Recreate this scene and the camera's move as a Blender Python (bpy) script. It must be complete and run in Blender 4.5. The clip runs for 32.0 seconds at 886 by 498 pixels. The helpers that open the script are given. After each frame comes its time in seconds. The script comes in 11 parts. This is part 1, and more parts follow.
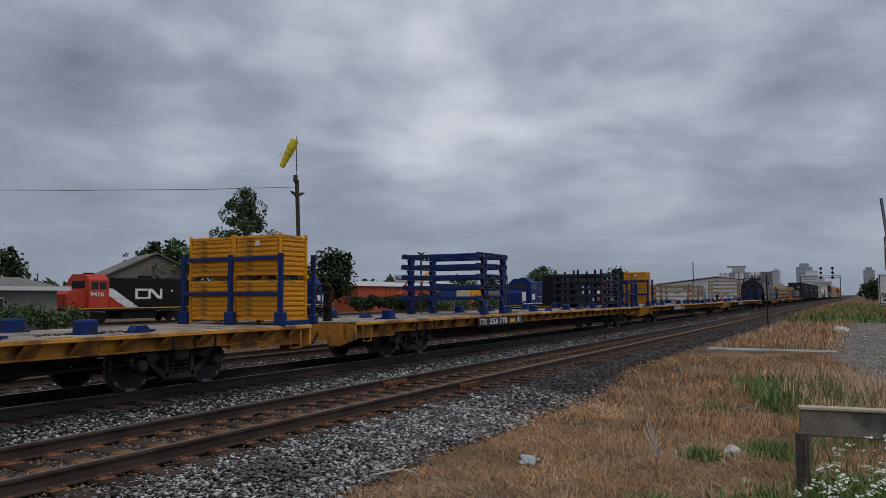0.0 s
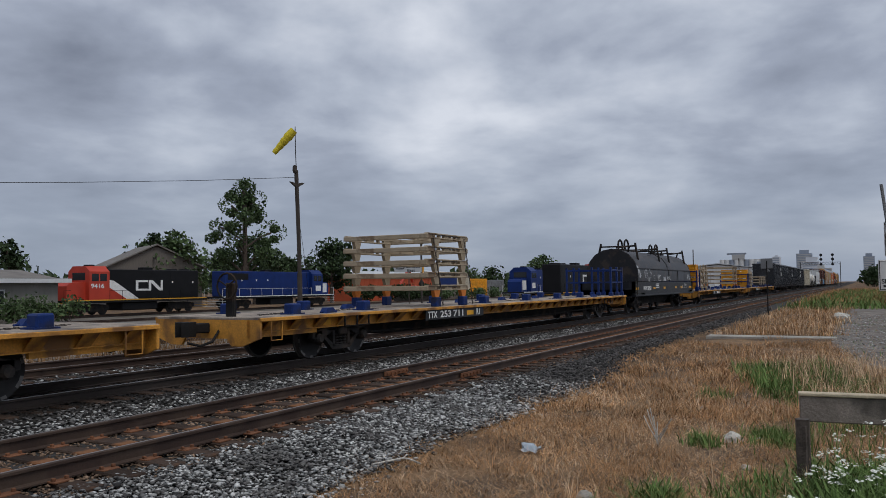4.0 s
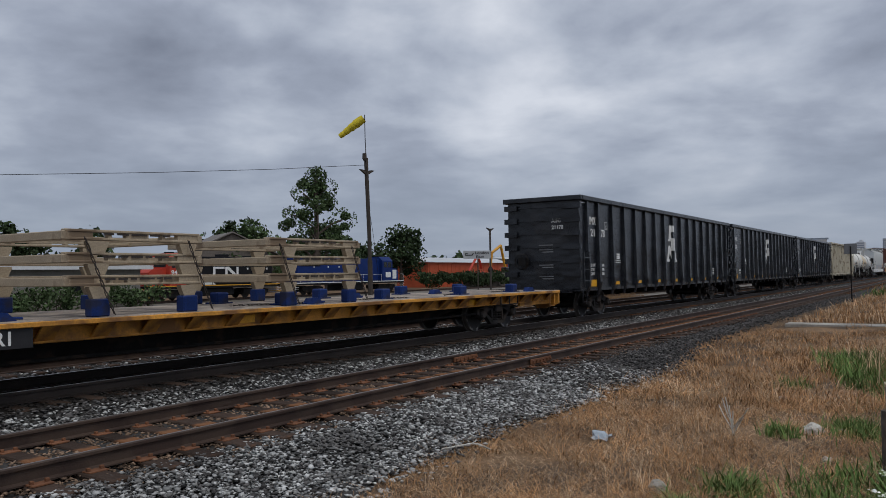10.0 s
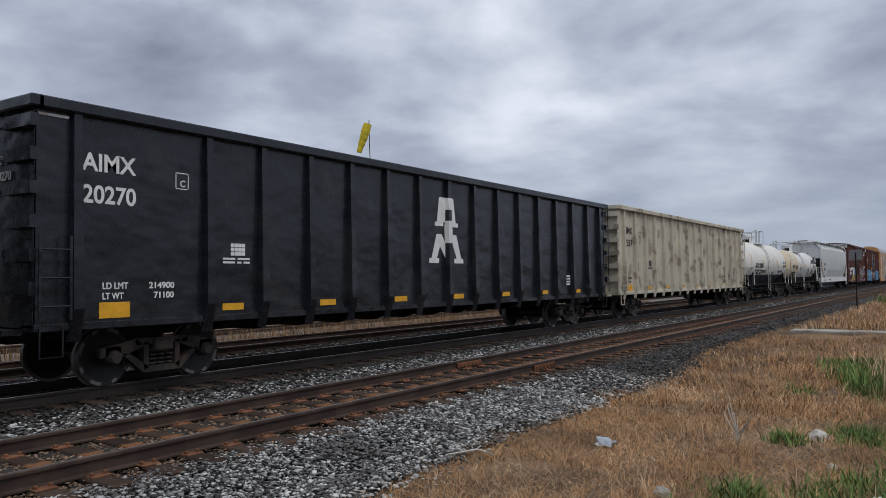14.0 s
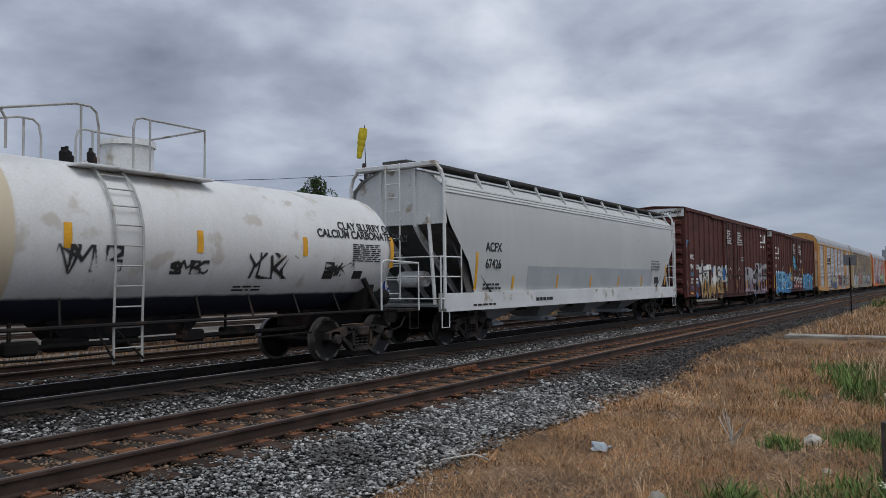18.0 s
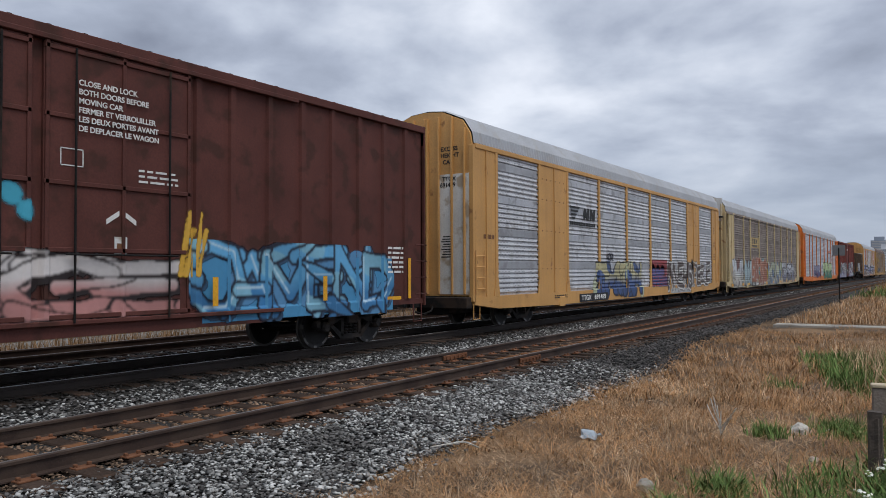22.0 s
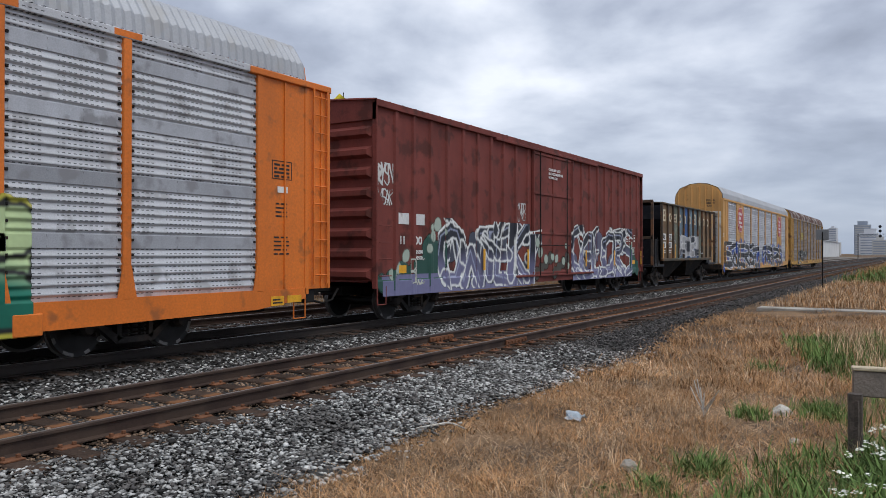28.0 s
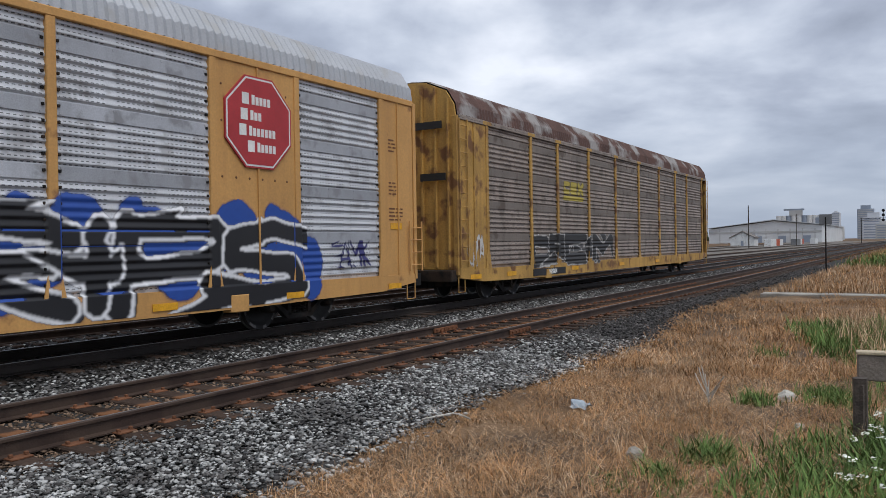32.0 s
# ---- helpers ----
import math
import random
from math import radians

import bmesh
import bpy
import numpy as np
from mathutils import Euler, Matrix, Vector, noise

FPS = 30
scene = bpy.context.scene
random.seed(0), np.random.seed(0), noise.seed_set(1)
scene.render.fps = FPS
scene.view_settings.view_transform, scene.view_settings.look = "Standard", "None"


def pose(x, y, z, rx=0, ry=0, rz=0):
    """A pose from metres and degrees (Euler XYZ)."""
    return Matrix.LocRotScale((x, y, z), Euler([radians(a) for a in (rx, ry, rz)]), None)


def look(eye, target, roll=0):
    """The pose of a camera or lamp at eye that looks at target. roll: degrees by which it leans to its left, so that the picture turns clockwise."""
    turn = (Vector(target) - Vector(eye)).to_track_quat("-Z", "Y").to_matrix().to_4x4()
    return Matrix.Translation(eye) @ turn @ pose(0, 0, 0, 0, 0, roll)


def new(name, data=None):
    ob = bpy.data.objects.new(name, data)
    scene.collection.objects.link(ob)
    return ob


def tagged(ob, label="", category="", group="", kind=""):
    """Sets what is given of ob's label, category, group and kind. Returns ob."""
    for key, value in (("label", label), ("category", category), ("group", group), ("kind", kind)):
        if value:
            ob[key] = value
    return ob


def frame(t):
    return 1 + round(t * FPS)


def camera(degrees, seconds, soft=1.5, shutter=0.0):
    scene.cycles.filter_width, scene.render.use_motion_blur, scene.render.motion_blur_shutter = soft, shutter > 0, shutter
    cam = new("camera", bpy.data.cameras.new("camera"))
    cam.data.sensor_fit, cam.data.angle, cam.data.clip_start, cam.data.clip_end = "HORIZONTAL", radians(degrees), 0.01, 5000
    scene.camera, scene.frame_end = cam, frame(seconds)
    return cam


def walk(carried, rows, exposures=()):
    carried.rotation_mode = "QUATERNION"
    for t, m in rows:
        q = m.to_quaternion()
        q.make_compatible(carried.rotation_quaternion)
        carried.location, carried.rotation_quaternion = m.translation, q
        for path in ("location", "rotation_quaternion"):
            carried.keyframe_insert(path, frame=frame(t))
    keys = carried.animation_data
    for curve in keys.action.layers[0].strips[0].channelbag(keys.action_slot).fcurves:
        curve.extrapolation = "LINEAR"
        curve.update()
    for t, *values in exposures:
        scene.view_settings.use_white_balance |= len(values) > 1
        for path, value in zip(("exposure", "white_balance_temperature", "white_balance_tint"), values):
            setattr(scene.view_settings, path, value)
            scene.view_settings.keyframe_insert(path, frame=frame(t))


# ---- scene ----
EXPOSURES = ((0, -0.12, 6420, 10), (3, 0.02, 6420, 10), (6, 0.17, 6420, 10), (9, 0.02, 6420, 10), (11, 0.12, 6420, 10), (14, 0.27, 6420, 10), (17, 0.10, 6280, 10), (19, 0.18, 6420, 10),
             (22.5, 0.44, 6420, 10), (25, 0.49, 6420, 10), (28, 0.56, 6420, 10), (32, 0.50, 6420, 10))
EYE = Vector((0.0, 0.0, 1.63))          # above the near track's rail heads; x runs along the tracks, y away from the camera


def aim(turn, tilt, roll):
    a, b = radians(turn), radians(tilt)
    return look(EYE, EYE + Vector((math.sin(a) * math.cos(b), math.cos(a) * math.cos(b), math.sin(b))), roll)


cam = camera(59.1, 32.0, soft=0.6, shutter=0.0)
walk(cam, [(t, aim(a, b, c)) for t, a, b, c in (
    (0, 61.95, 3.49, -0.28), (0.5, 61.96, 3.53, -0.25), (1, 61.94, 3.54, -0.22), (1.5, 61.94, 3.49, -0.29), (2, 61.96, 3.43, -0.28),
    (2.5, 61.98, 3.30, -0.35), (3, 61.98, 3.12, -0.49), (3.5, 61.96, 2.92, -0.58), (5.5, 61.90, 2.13, -0.96), (6, 61.89, 1.99, -0.88),
    (6.5, 61.87, 1.86, -0.90), (7, 61.83, 1.79, -0.89), (7.5, 61.85, 1.75, -0.95), (8, 61.73, 1.71, -1.00), (8.5, 58.42, 1.73, -0.66),
    (9, 57.02, 1.75, -0.60), (9.5, 56.96, 1.74, -0.66), (10, 56.88, 1.77, -0.73), (10.5, 56.79, 1.82, -0.74), (11, 56.73, 1.88, -0.84),
    (11.5, 56.69, 1.86, -0.87), (12, 56.64, 1.87, -0.84), (12.5, 56.59, 1.92, -0.71), (13, 56.59, 2.04, -0.68), (13.5, 56.58, 2.11, -0.62),
    (14, 56.59, 2.18, -0.61), (14.5, 56.65, 2.24, -0.71), (16.5, 56.74, 2.56, -0.62), (17, 56.77, 2.71, -0.54), (17.5, 56.88, 2.66, -0.54),
    (18, 56.93, 2.52, -0.58), (18.5, 56.97, 2.35, -0.58), (19, 57.02, 2.20, -0.56), (19.5, 57.10, 2.06, -0.52), (20, 57.17, 1.93, -0.44),
    (20.5, 57.27, 1.87, -0.42), (21, 57.36, 1.78, -0.32), (21.5, 57.45, 1.68, -0.24), (22, 57.56, 1.64, -0.27), (22.5, 57.61, 1.58, -0.28),
    (23, 57.67, 1.62, -0.37), (23.5, 57.77, 1.59, -0.27), (24, 57.88, 1.61, -0.33), (24.5, 58.01, 1.64, -0.37), (25, 58.09, 1.48, -0.27),
    (25.5, 58.19, 1.30, -0.20), (27.5, 58.44, 0.44, 0.05), (28, 58.52, 0.31, 0.05), (28.5, 58.55, 0.18, 0.01), (29, 58.52, 0.07, -0.13),
    (29.5, 58.51, -0.07, -0.37), (30, 58.44, -0.13, -0.53), (30.5, 58.43, -0.18, -0.71), (31, 58.44, -0.24, -0.75), (31.5, 58.45, -0.29, -0.85),
    (32, 58.32, -0.34, -0.90),
)], exposures=EXPOSURES)

# ---- world and sun ----
SPEED = 15.72                            # metres a second, towards the camera's left
CENTRE = 12.1                            # the through track's middle line
BED = -0.2

world = bpy.data.worlds.new("overcast")
scene.world = world
world.use_nodes = True


def overcast():
    nt = world.node_tree
    nt.nodes.clear()
    N = nt.nodes.new
    link = nt.links.new
    out, bg = N("ShaderNodeOutputWorld"), N("ShaderNodeBackground")
    sky = N("ShaderNodeTexSky")
    sky.sky_type, sky.sun_disc = "NISHITA", False
    sky.sun_elevation, sky.sun_rotation = radians(61.7), radians(201.8)
    co, sep = N("ShaderNodeTexCoord"), N("ShaderNodeSeparateXYZ")
    link(co.outputs["Generated"], sep.inputs[0])

    def op(kind, a, b=0.0, c=None):
        n = N("ShaderNodeMath")
        n.operation = kind
        for i, v in enumerate((a, b) if c is None else (a, b, c)):
            if isinstance(v, (int, float)):
                n.inputs[i].default_value = v
            else:
                link(v, n.inputs[i])
        return n.outputs[0]

    z = op("MAXIMUM", sep.outputs[2], 0.0)

    # heaped cloud that draws together into flat bands towards the horizon
    flat = N("ShaderNodeCombineXYZ")
    link(sep.outputs[0], flat.inputs[0])
    link(sep.outputs[1], flat.inputs[1])
    link(op("MULTIPLY", op("LOGARITHM", op("ADD", z, 0.14), math.e), 0.85), flat.inputs[2])

    def clouds(scale, detail, rough, shift, warp=0.0):
        m, n = N("ShaderNodeMapping"), N("ShaderNodeTexNoise")
        m.inputs["Location"].default_value = shift
        link(flat.outputs[0], m.inputs[0])
        link(m.outputs[0], n.inputs["Vector"])
        n.inputs["Scale"].default_value, n.inputs["Detail"].default_value = scale, detail
        n.inputs["Roughness"].default_value, n.inputs["Distortion"].default_value = rough, warp
        return n.outputs["Fac"]

    big = clouds(1.9, 2, 0.5, (1.3, 4.2, 0.4))
    mid = clouds(4.6, 8, 0.5, (7.1, 2.2, 1), 0.15)
    fine = clouds(11.0, 6, 0.5, (3.1, 9.2, 2), 0.1)
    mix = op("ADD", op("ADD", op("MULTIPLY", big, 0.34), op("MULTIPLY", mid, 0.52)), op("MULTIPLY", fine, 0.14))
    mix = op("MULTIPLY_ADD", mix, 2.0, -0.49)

    def way(turn, rise):
        a, b = radians(turn), radians(rise)
        n = N("ShaderNodeVectorMath")
        n.operation = "DOT_PRODUCT"
        link(co.outputs["Generated"], n.inputs[0])
        n.inputs[1].default_value = (math.sin(a) * math.cos(b), math.cos(a) * math.cos(b), math.sin(b))
        return n.outputs["Value"]

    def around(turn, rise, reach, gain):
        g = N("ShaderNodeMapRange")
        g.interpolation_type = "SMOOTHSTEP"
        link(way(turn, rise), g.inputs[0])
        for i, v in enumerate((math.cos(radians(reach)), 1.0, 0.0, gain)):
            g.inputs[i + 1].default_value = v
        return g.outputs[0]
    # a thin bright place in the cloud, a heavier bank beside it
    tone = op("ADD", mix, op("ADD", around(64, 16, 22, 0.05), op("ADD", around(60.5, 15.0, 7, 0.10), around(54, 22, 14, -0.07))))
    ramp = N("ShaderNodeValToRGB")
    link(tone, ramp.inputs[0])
    r = ramp.color_ramp
    r.elements[0].position, r.elements[0].color = 0.20, (0.19, 0.212, 0.27, 1)
    r.elements[1].position, r.elements[1].color = 0.84, (0.66, 0.69, 0.755, 1)
    e = r.elements.new(0.46)
    e.color = (0.325, 0.36, 0.44, 1)
    e = r.elements.new(0.60)
    e.color = (0.44, 0.48, 0.56, 1)
    # towards the horizon the layer turns blue-grey
    low = N("ShaderNodeMapRange")
    link(z, low.inputs[0])
    for i, v in enumerate((0.0, 0.17, 0.85, 0.0)):
        low.inputs[i + 1].default_value = v
    hz = N("ShaderNodeMix")
    hz.data_type = "RGBA"
    link(low.outputs[0], hz.inputs[0])
    link(ramp.outputs[0], hz.inputs[6])
    hz.inputs[7].default_value = (0.235, 0.28, 0.365, 1)
    dim = N("ShaderNodeVectorMath")
    dim.operation = "SCALE"
    dim.inputs["Scale"].default_value = 0.08
    link(sky.outputs[0], dim.inputs[0])
    cover = N("ShaderNodeMix")
    cover.data_type = "RGBA"
    cover.inputs[0].default_value = 0.93
    link(dim.outputs[0], cover.inputs[6])
    link(hz.outputs[2], cover.inputs[7])
    link(cover.outputs[2], bg.inputs[0])
    bg.inputs[1].default_value = 1.0
    link(bg.outputs[0], out.inputs[0])


overcast()
sun_data = bpy.data.lights.new("sun", "SUN")
sun_data.energy, sun_data.angle, sun_data.color = 1.3, radians(35), (1.0, 0.97, 0.93)
sun = new("sun", sun_data)
sun.matrix_world = look((-12, -30, 60), (0, 0, 0))


# ---- materials ----
def material(name, base, rough=0.65, metal=0.0, var=0.18, scale=1.5, fine=40.0, bump=0.15, stain=None, amount=0.35,
             stain_scale=2.0, streak=0.0, per_piece=0.0, per_island=0.0, spec=0.4, dents=0.0):
    """A painted or raw surface: base colour with broad and fine variation, stains of a second colour and runs down the face."""
    m = bpy.data.materials.new(name)
    m.use_nodes = True
    nt = m.node_tree
    N, link = nt.nodes.new, nt.links.new
    b = nt.nodes["Principled BSDF"]
    b.inputs["Roughness"].default_value, b.inputs["Metallic"].default_value = rough, metal
    b.inputs["Specular IOR Level"].default_value = spec
    co = N("ShaderNodeTexCoord").outputs["Object"]

    def noise_tex(sc, detail=4, stretch=None):
        n = N("ShaderNodeTexNoise")
        n.inputs["Scale"].default_value, n.inputs["Detail"].default_value = sc, detail
        if stretch:
            mp = N("ShaderNodeMapping")
            mp.inputs["Scale"].default_value = stretch
            link(co, mp.inputs[0])
            link(mp.outputs[0], n.inputs["Vector"])
        else:
            link(co, n.inputs["Vector"])
        return n.outputs["Fac"]

    def ranged(v, a, c, lo, hi):
        n = N("ShaderNodeMapRange")
        link(v, n.inputs[0])
        for i, x in enumerate((a, c, lo, hi)):
            n.inputs[i + 1].default_value = x
        return n.outputs[0]

    def mixed(fac, a, c, how="MIX"):
        n = N("ShaderNodeMix")
        n.data_type, n.blend_type = "RGBA", how
        if isinstance(fac, float):
            n.inputs[0].default_value = fac
        else:
            link(fac, n.inputs[0])
        for i, v in ((6, a), (7, c)):
            if isinstance(v, tuple):
                n.inputs[i].default_value = (*v, 1)
            else:
                link(v, n.inputs[i])
        return n.outputs[2]

    def grey(v):
        n = N("ShaderNodeCombineColor")
        for i in range(3):
            link(v, n.inputs[i])
        return n.outputs[0]

    f1, f2 = noise_tex(scale), noise_tex(fine, 3)
    col = mixed(1.0, base, grey(ranged(f1, 0.3, 0.7, 1 - var, 1 + var)), "MULTIPLY")
    col = mixed(1.0, col, grey(ranged(f2, 0.3, 0.7, 1 - var * 0.7, 1 + var * 0.7)), "MULTIPLY")
    if per_piece:
        col = mixed(1.0, col, grey(ranged(N("ShaderNodeObjectInfo").outputs["Random"], 0, 1, 1 - per_piece, 1 + per_piece)), "MULTIPLY")
    if per_island:
        col = mixed(1.0, col, grey(ranged(N("ShaderNodeNewGeometry").outputs["Random Per Island"], 0, 1, 1 - per_island, 1 + per_island)), "MULTIPLY")
    if stain:
        col = mixed(ranged(noise_tex(stain_scale, 8), 0.66 - amount * 0.5, 0.72 - amount * 0.35, 0.0, 0.85), col, stain)
    if streak:
        col = mixed(ranged(noise_tex(1.0, 4, (5, 5, 0.35)), 0.45, 0.75, 0.0, streak), col, stain or tuple(0.35 * v for v in base))
    link(col, b.inputs["Base Color"])
    link(ranged(f2, 0.2, 0.8, max(rough - 0.12, 0.05), min(rough + 0.12, 1)), b.inputs["Roughness"])
    if bump:
        bp = N("ShaderNodeBump")
        bp.inputs["Strength"].default_value, bp.inputs["Distance"].default_value = bump, 0.02
        link(f2, bp.inputs["Height"])
        link(bp.outputs[0], b.inputs["Normal"])
        if dents:
            dn = N("ShaderNodeBump")
            dn.inputs["Strength"].default_value, dn.inputs["Distance"].default_value = dents, 0.12
            link(noise_tex(1.1, 2, (1.0, 1.0, 1.5)), dn.inputs["Height"])
            link(dn.outputs[0], bp.inputs["Normal"])
    return m


def perforated(m):
    """Rows of short slots punched through a corrugated sheet."""
    nt = m.node_tree
    b = nt.nodes["Principled BSDF"]
    src = b.inputs["Base Color"].links[0].from_socket
    sep = nt.nodes.new("ShaderNodeSeparateXYZ")
    nt.links.new(nt.nodes.new("ShaderNodeTexCoord").outputs["Object"], sep.inputs[0])

    def op(kind, a, c):
        n = nt.nodes.new("ShaderNodeMath")
        n.operation = kind
        nt.links.new(a, n.inputs[0])
        if isinstance(c, float):
            n.inputs[1].default_value = c
        else:
            nt.links.new(c, n.inputs[1])
        return n.outputs[0]
    slot = op("LESS_THAN", op("FRACT", op("MULTIPLY", sep.outputs[0], 11.0), 0.0), 0.55)
    row = op("LESS_THAN", op("FRACT", op("MULTIPLY", sep.outputs[2], 14.2857), 0.0), 0.22)
    # the slots stand in columns, with plain strips between them
    bank = op("LESS_THAN", op("FRACT", op("MULTIPLY", sep.outputs[0], 1.05), 0.0), 0.78)
    slot = op("MULTIPLY", slot, bank)
    x = nt.nodes.new("ShaderNodeMix")
    x.data_type = "RGBA"
    nt.links.new(op("MULTIPLY", op("MULTIPLY", slot, row), 0.86), x.inputs[0])
    nt.links.new(src, x.inputs[6])
    x.inputs[7].default_value = (0.03, 0.03, 0.032, 1)
    nt.links.new(x.outputs[2], b.inputs["Base Color"])
    return m


def spray_paint():
    """Sprayed paint: the colour is laid down stroke by stroke on the sheet of the piece."""
    m = bpy.data.materials.new("spray_paint")
    m.use_nodes = True
    nt = m.node_tree
    b = nt.nodes["Principled BSDF"]
    a = nt.nodes.new("ShaderNodeAttribute")
    a.attribute_name = "paint"
    n = nt.nodes.new("ShaderNodeTexNoise")
    n.inputs["Scale"].default_value = 9
    c = nt.nodes.new("ShaderNodeTexCoord")
    nt.links.new(c.outputs["Object"], n.inputs["Vector"])
    mx = nt.nodes.new("ShaderNodeMix")
    mx.data_type, mx.blend_type = "RGBA", "MULTIPLY"
    mx.inputs[0].default_value = 0.22
    nt.links.new(a.outputs["Alpha"], b.inputs["Alpha"])
    nt.links.new(a.outputs["Color"], mx.inputs[6])
    nt.links.new(n.outputs["Fac"], mx.inputs[7])
    nt.links.new(mx.outputs[2], b.inputs["Base Color"])
    b.inputs["Roughness"].default_value = 0.55
    return m


RUST = (0.13, 0.055, 0.03)
STEEL = material("dirty_steel", (0.014, 0.013, 0.0125), 0.75, 0.0, 0.35, 2.5, 50, 0.3, stain=(0.045, 0.03, 0.021), amount=0.28, spec=0.2)
DUSTY_STEEL = material("dusty_cast_steel", (0.030, 0.027, 0.025), 0.75, 0.0, 0.35, 3.0, 50, 0.3, stain=(0.075, 0.055, 0.042), amount=0.35, spec=0.25)
WHEEL = material("wheel_steel", (0.022, 0.020, 0.019), 0.6, 0.3, 0.3, 4, 60, 0.15)
GONDOLA_BLACK = material("gondola_black_paint", (0.008, 0.0095, 0.013), 0.30, 0.0, 0.3, 0.8, 30, 0.05, stain=(0.020, 0.020, 0.022), amount=0.2, stain_scale=1.2, spec=0.5, dents=0.45)
BLACK = material("black_paint", (0.009, 0.0105, 0.0145), 0.42, 0.0, 0.3, 0.8, 30, 0.1, stain=(0.020, 0.020, 0.022), amount=0.25, streak=0.1, spec=0.3)
TREAD = material("worn_wheel_tread", (0.13, 0.12, 0.11), 0.4, 0.5, 0.25, 4, 60, 0.05)
WHITE = material("white_lettering", (0.72, 0.72, 0.70), 0.6, 0, 0.12, 3, 40, 0.0)
YELLOW_TAPE = material("yellow_reflector", (0.72, 0.36, 0.02), 0.45, 0, 0.15, 5, 40, 0.0)
FLAT_YELLOW = material("faded_yellow_paint", (0.58, 0.265, 0.040), 0.65, 0, 0.25, 1.2, 30, 0.15, stain=(0.16, 0.075, 0.03), amount=0.34, stain_scale=1.6, streak=0.22)
CRATE_YELLOW = material("crate_yellow", (0.70, 0.30, 0.012), 0.55, 0, 0.2, 1.5, 30, 0.12, stain=(0.20, 0.09, 0.02), amount=0.18)
BLUE = material("rack_blue", (0.005, 0.024, 0.125), 0.5, 0, 0.3, 2, 40, 0.1, stain=(0.02, 0.022, 0.04), amount=0.28, spec=0.25)
NAVY = material("rack_navy", (0.006, 0.010, 0.027), 0.5, 0, 0.3, 2, 40, 0.1)
TAN = material("rack_tan", (0.36, 0.29, 0.20), 0.65, 0, 0.25, 1.5, 40, 0.12, stain=(0.15, 0.10, 0.06), amount=0.25)
ORANGE = material("rack_orange", (0.62, 0.19, 0.03), 0.6, 0, 0.2, 2, 40, 0.1)
DECK = material("worn_deck", (0.30, 0.25, 0.20), 0.85, 0, 0.3, 1.2, 25, 0.25, stain=(0.12, 0.10, 0.09), amount=0.35)
CHAIN = material("chain_iron", (0.05, 0.04, 0.035), 0.7, 0.2, 0.3, 4, 60, 0.2)
BROWN = material("boxcar_brown", (0.102, 0.036, 0.029), 0.66, 0, 0.2, 0.9, 30, 0.1, stain=(0.06, 0.026, 0.019), amount=0.26, streak=0.2, spec=0.22)
MAROON = material("boxcar_maroon", (0.178, 0.047, 0.038), 0.68, 0, 0.2, 0.9, 30, 0.12, stain=(0.085, 0.03, 0.024), amount=0.26, streak=0.2, spec=0.22)
BEIGE = material("gondola_beige", (0.50, 0.46, 0.36), 0.7, 0, 0.18, 0.8, 30, 0.12, stain=(0.24, 0.20, 0.15), amount=0.22, streak=0.2)
LIGHT_GREY = material("hopper_grey", (0.53, 0.545, 0.53), 0.55, 0, 0.06, 0.5, 25, 0.04, stain=(0.40, 0.38, 0.33), amount=0.0, streak=0.14)
PALE = material("hopper_white", (0.66, 0.67, 0.66), 0.55, 0, 0.12, 0.8, 25, 0.06, stain=(0.33, 0.27, 0.19), amount=0.15)
PATCH = material("repaint_grey", (0.40, 0.42, 0.44), 0.6, 0, 0.12, 0.8, 25, 0.04)
MID_GREY = material("slope_sheet_grey", (0.16, 0.165, 0.17), 0.6, 0, 0.2, 1, 25, 0.08)
RACK_YELLOW = material("autorack_yellow", (0.56, 0.305, 0.100), 0.6, 0, 0.12, 0.6, 25, 0.07, stain=(0.26, 0.12, 0.045), amount=0.05, streak=0.2)
RACK_TAN = material("autorack_tan", (0.54, 0.43, 0.24), 0.6, 0, 0.14, 0.6, 25, 0.07, stain=(0.24, 0.11, 0.045), amount=0.10, streak=0.25)
DOOR_WHITE = material("dirty_door_white", (0.62, 0.61, 0.57), 0.6, 0, 0.15, 0.9, 30, 0.08, stain=(0.36, 0.27, 0.17), amount=0.2, streak=0.3)
RACK_ORANGE = material("autorack_orange", (0.66, 0.17, 0.022), 0.55, 0, 0.15, 0.6, 25, 0.06, stain=(0.3, 0.1, 0.03), amount=0.14, streak=0.15)
RUSTY_YELLOW = material("autorack_rusty_yellow", (0.46, 0.27, 0.07), 0.7, 0, 0.22, 0.8, 25, 0.12, stain=RUST, amount=0.26, streak=0.4)
GALV = perforated(material("galvanised_panel", (0.52, 0.535, 0.56), 0.55, 0.1, 0.12, 0.9, 45, 0.1, stain=(0.33, 0.33, 0.34), amount=0.2, stain_scale=3.0, streak=0.3))
GALV_FLAT = material("galvanised_band", (0.40, 0.415, 0.445), 0.5, 0.15, 0.14, 0.9, 45, 0.08, stain=(0.24, 0.24, 0.25), amount=0.24, stain_scale=2.5, streak=0.3, per_piece=0.22)
GALV_DIRTY = perforated(material("weathered_panel", (0.26, 0.215, 0.185), 0.65, 0.1, 0.2, 0.7, 45, 0.15, stain=(0.14, 0.11, 0.09), amount=0.25, streak=0.35))
DIRTY_FLAT = material("weathered_band", (0.19, 0.162, 0.14), 0.65, 0.1, 0.2, 0.7, 45, 0.15, stain=(0.10, 0.075, 0.06), amount=0.25, streak=0.35)
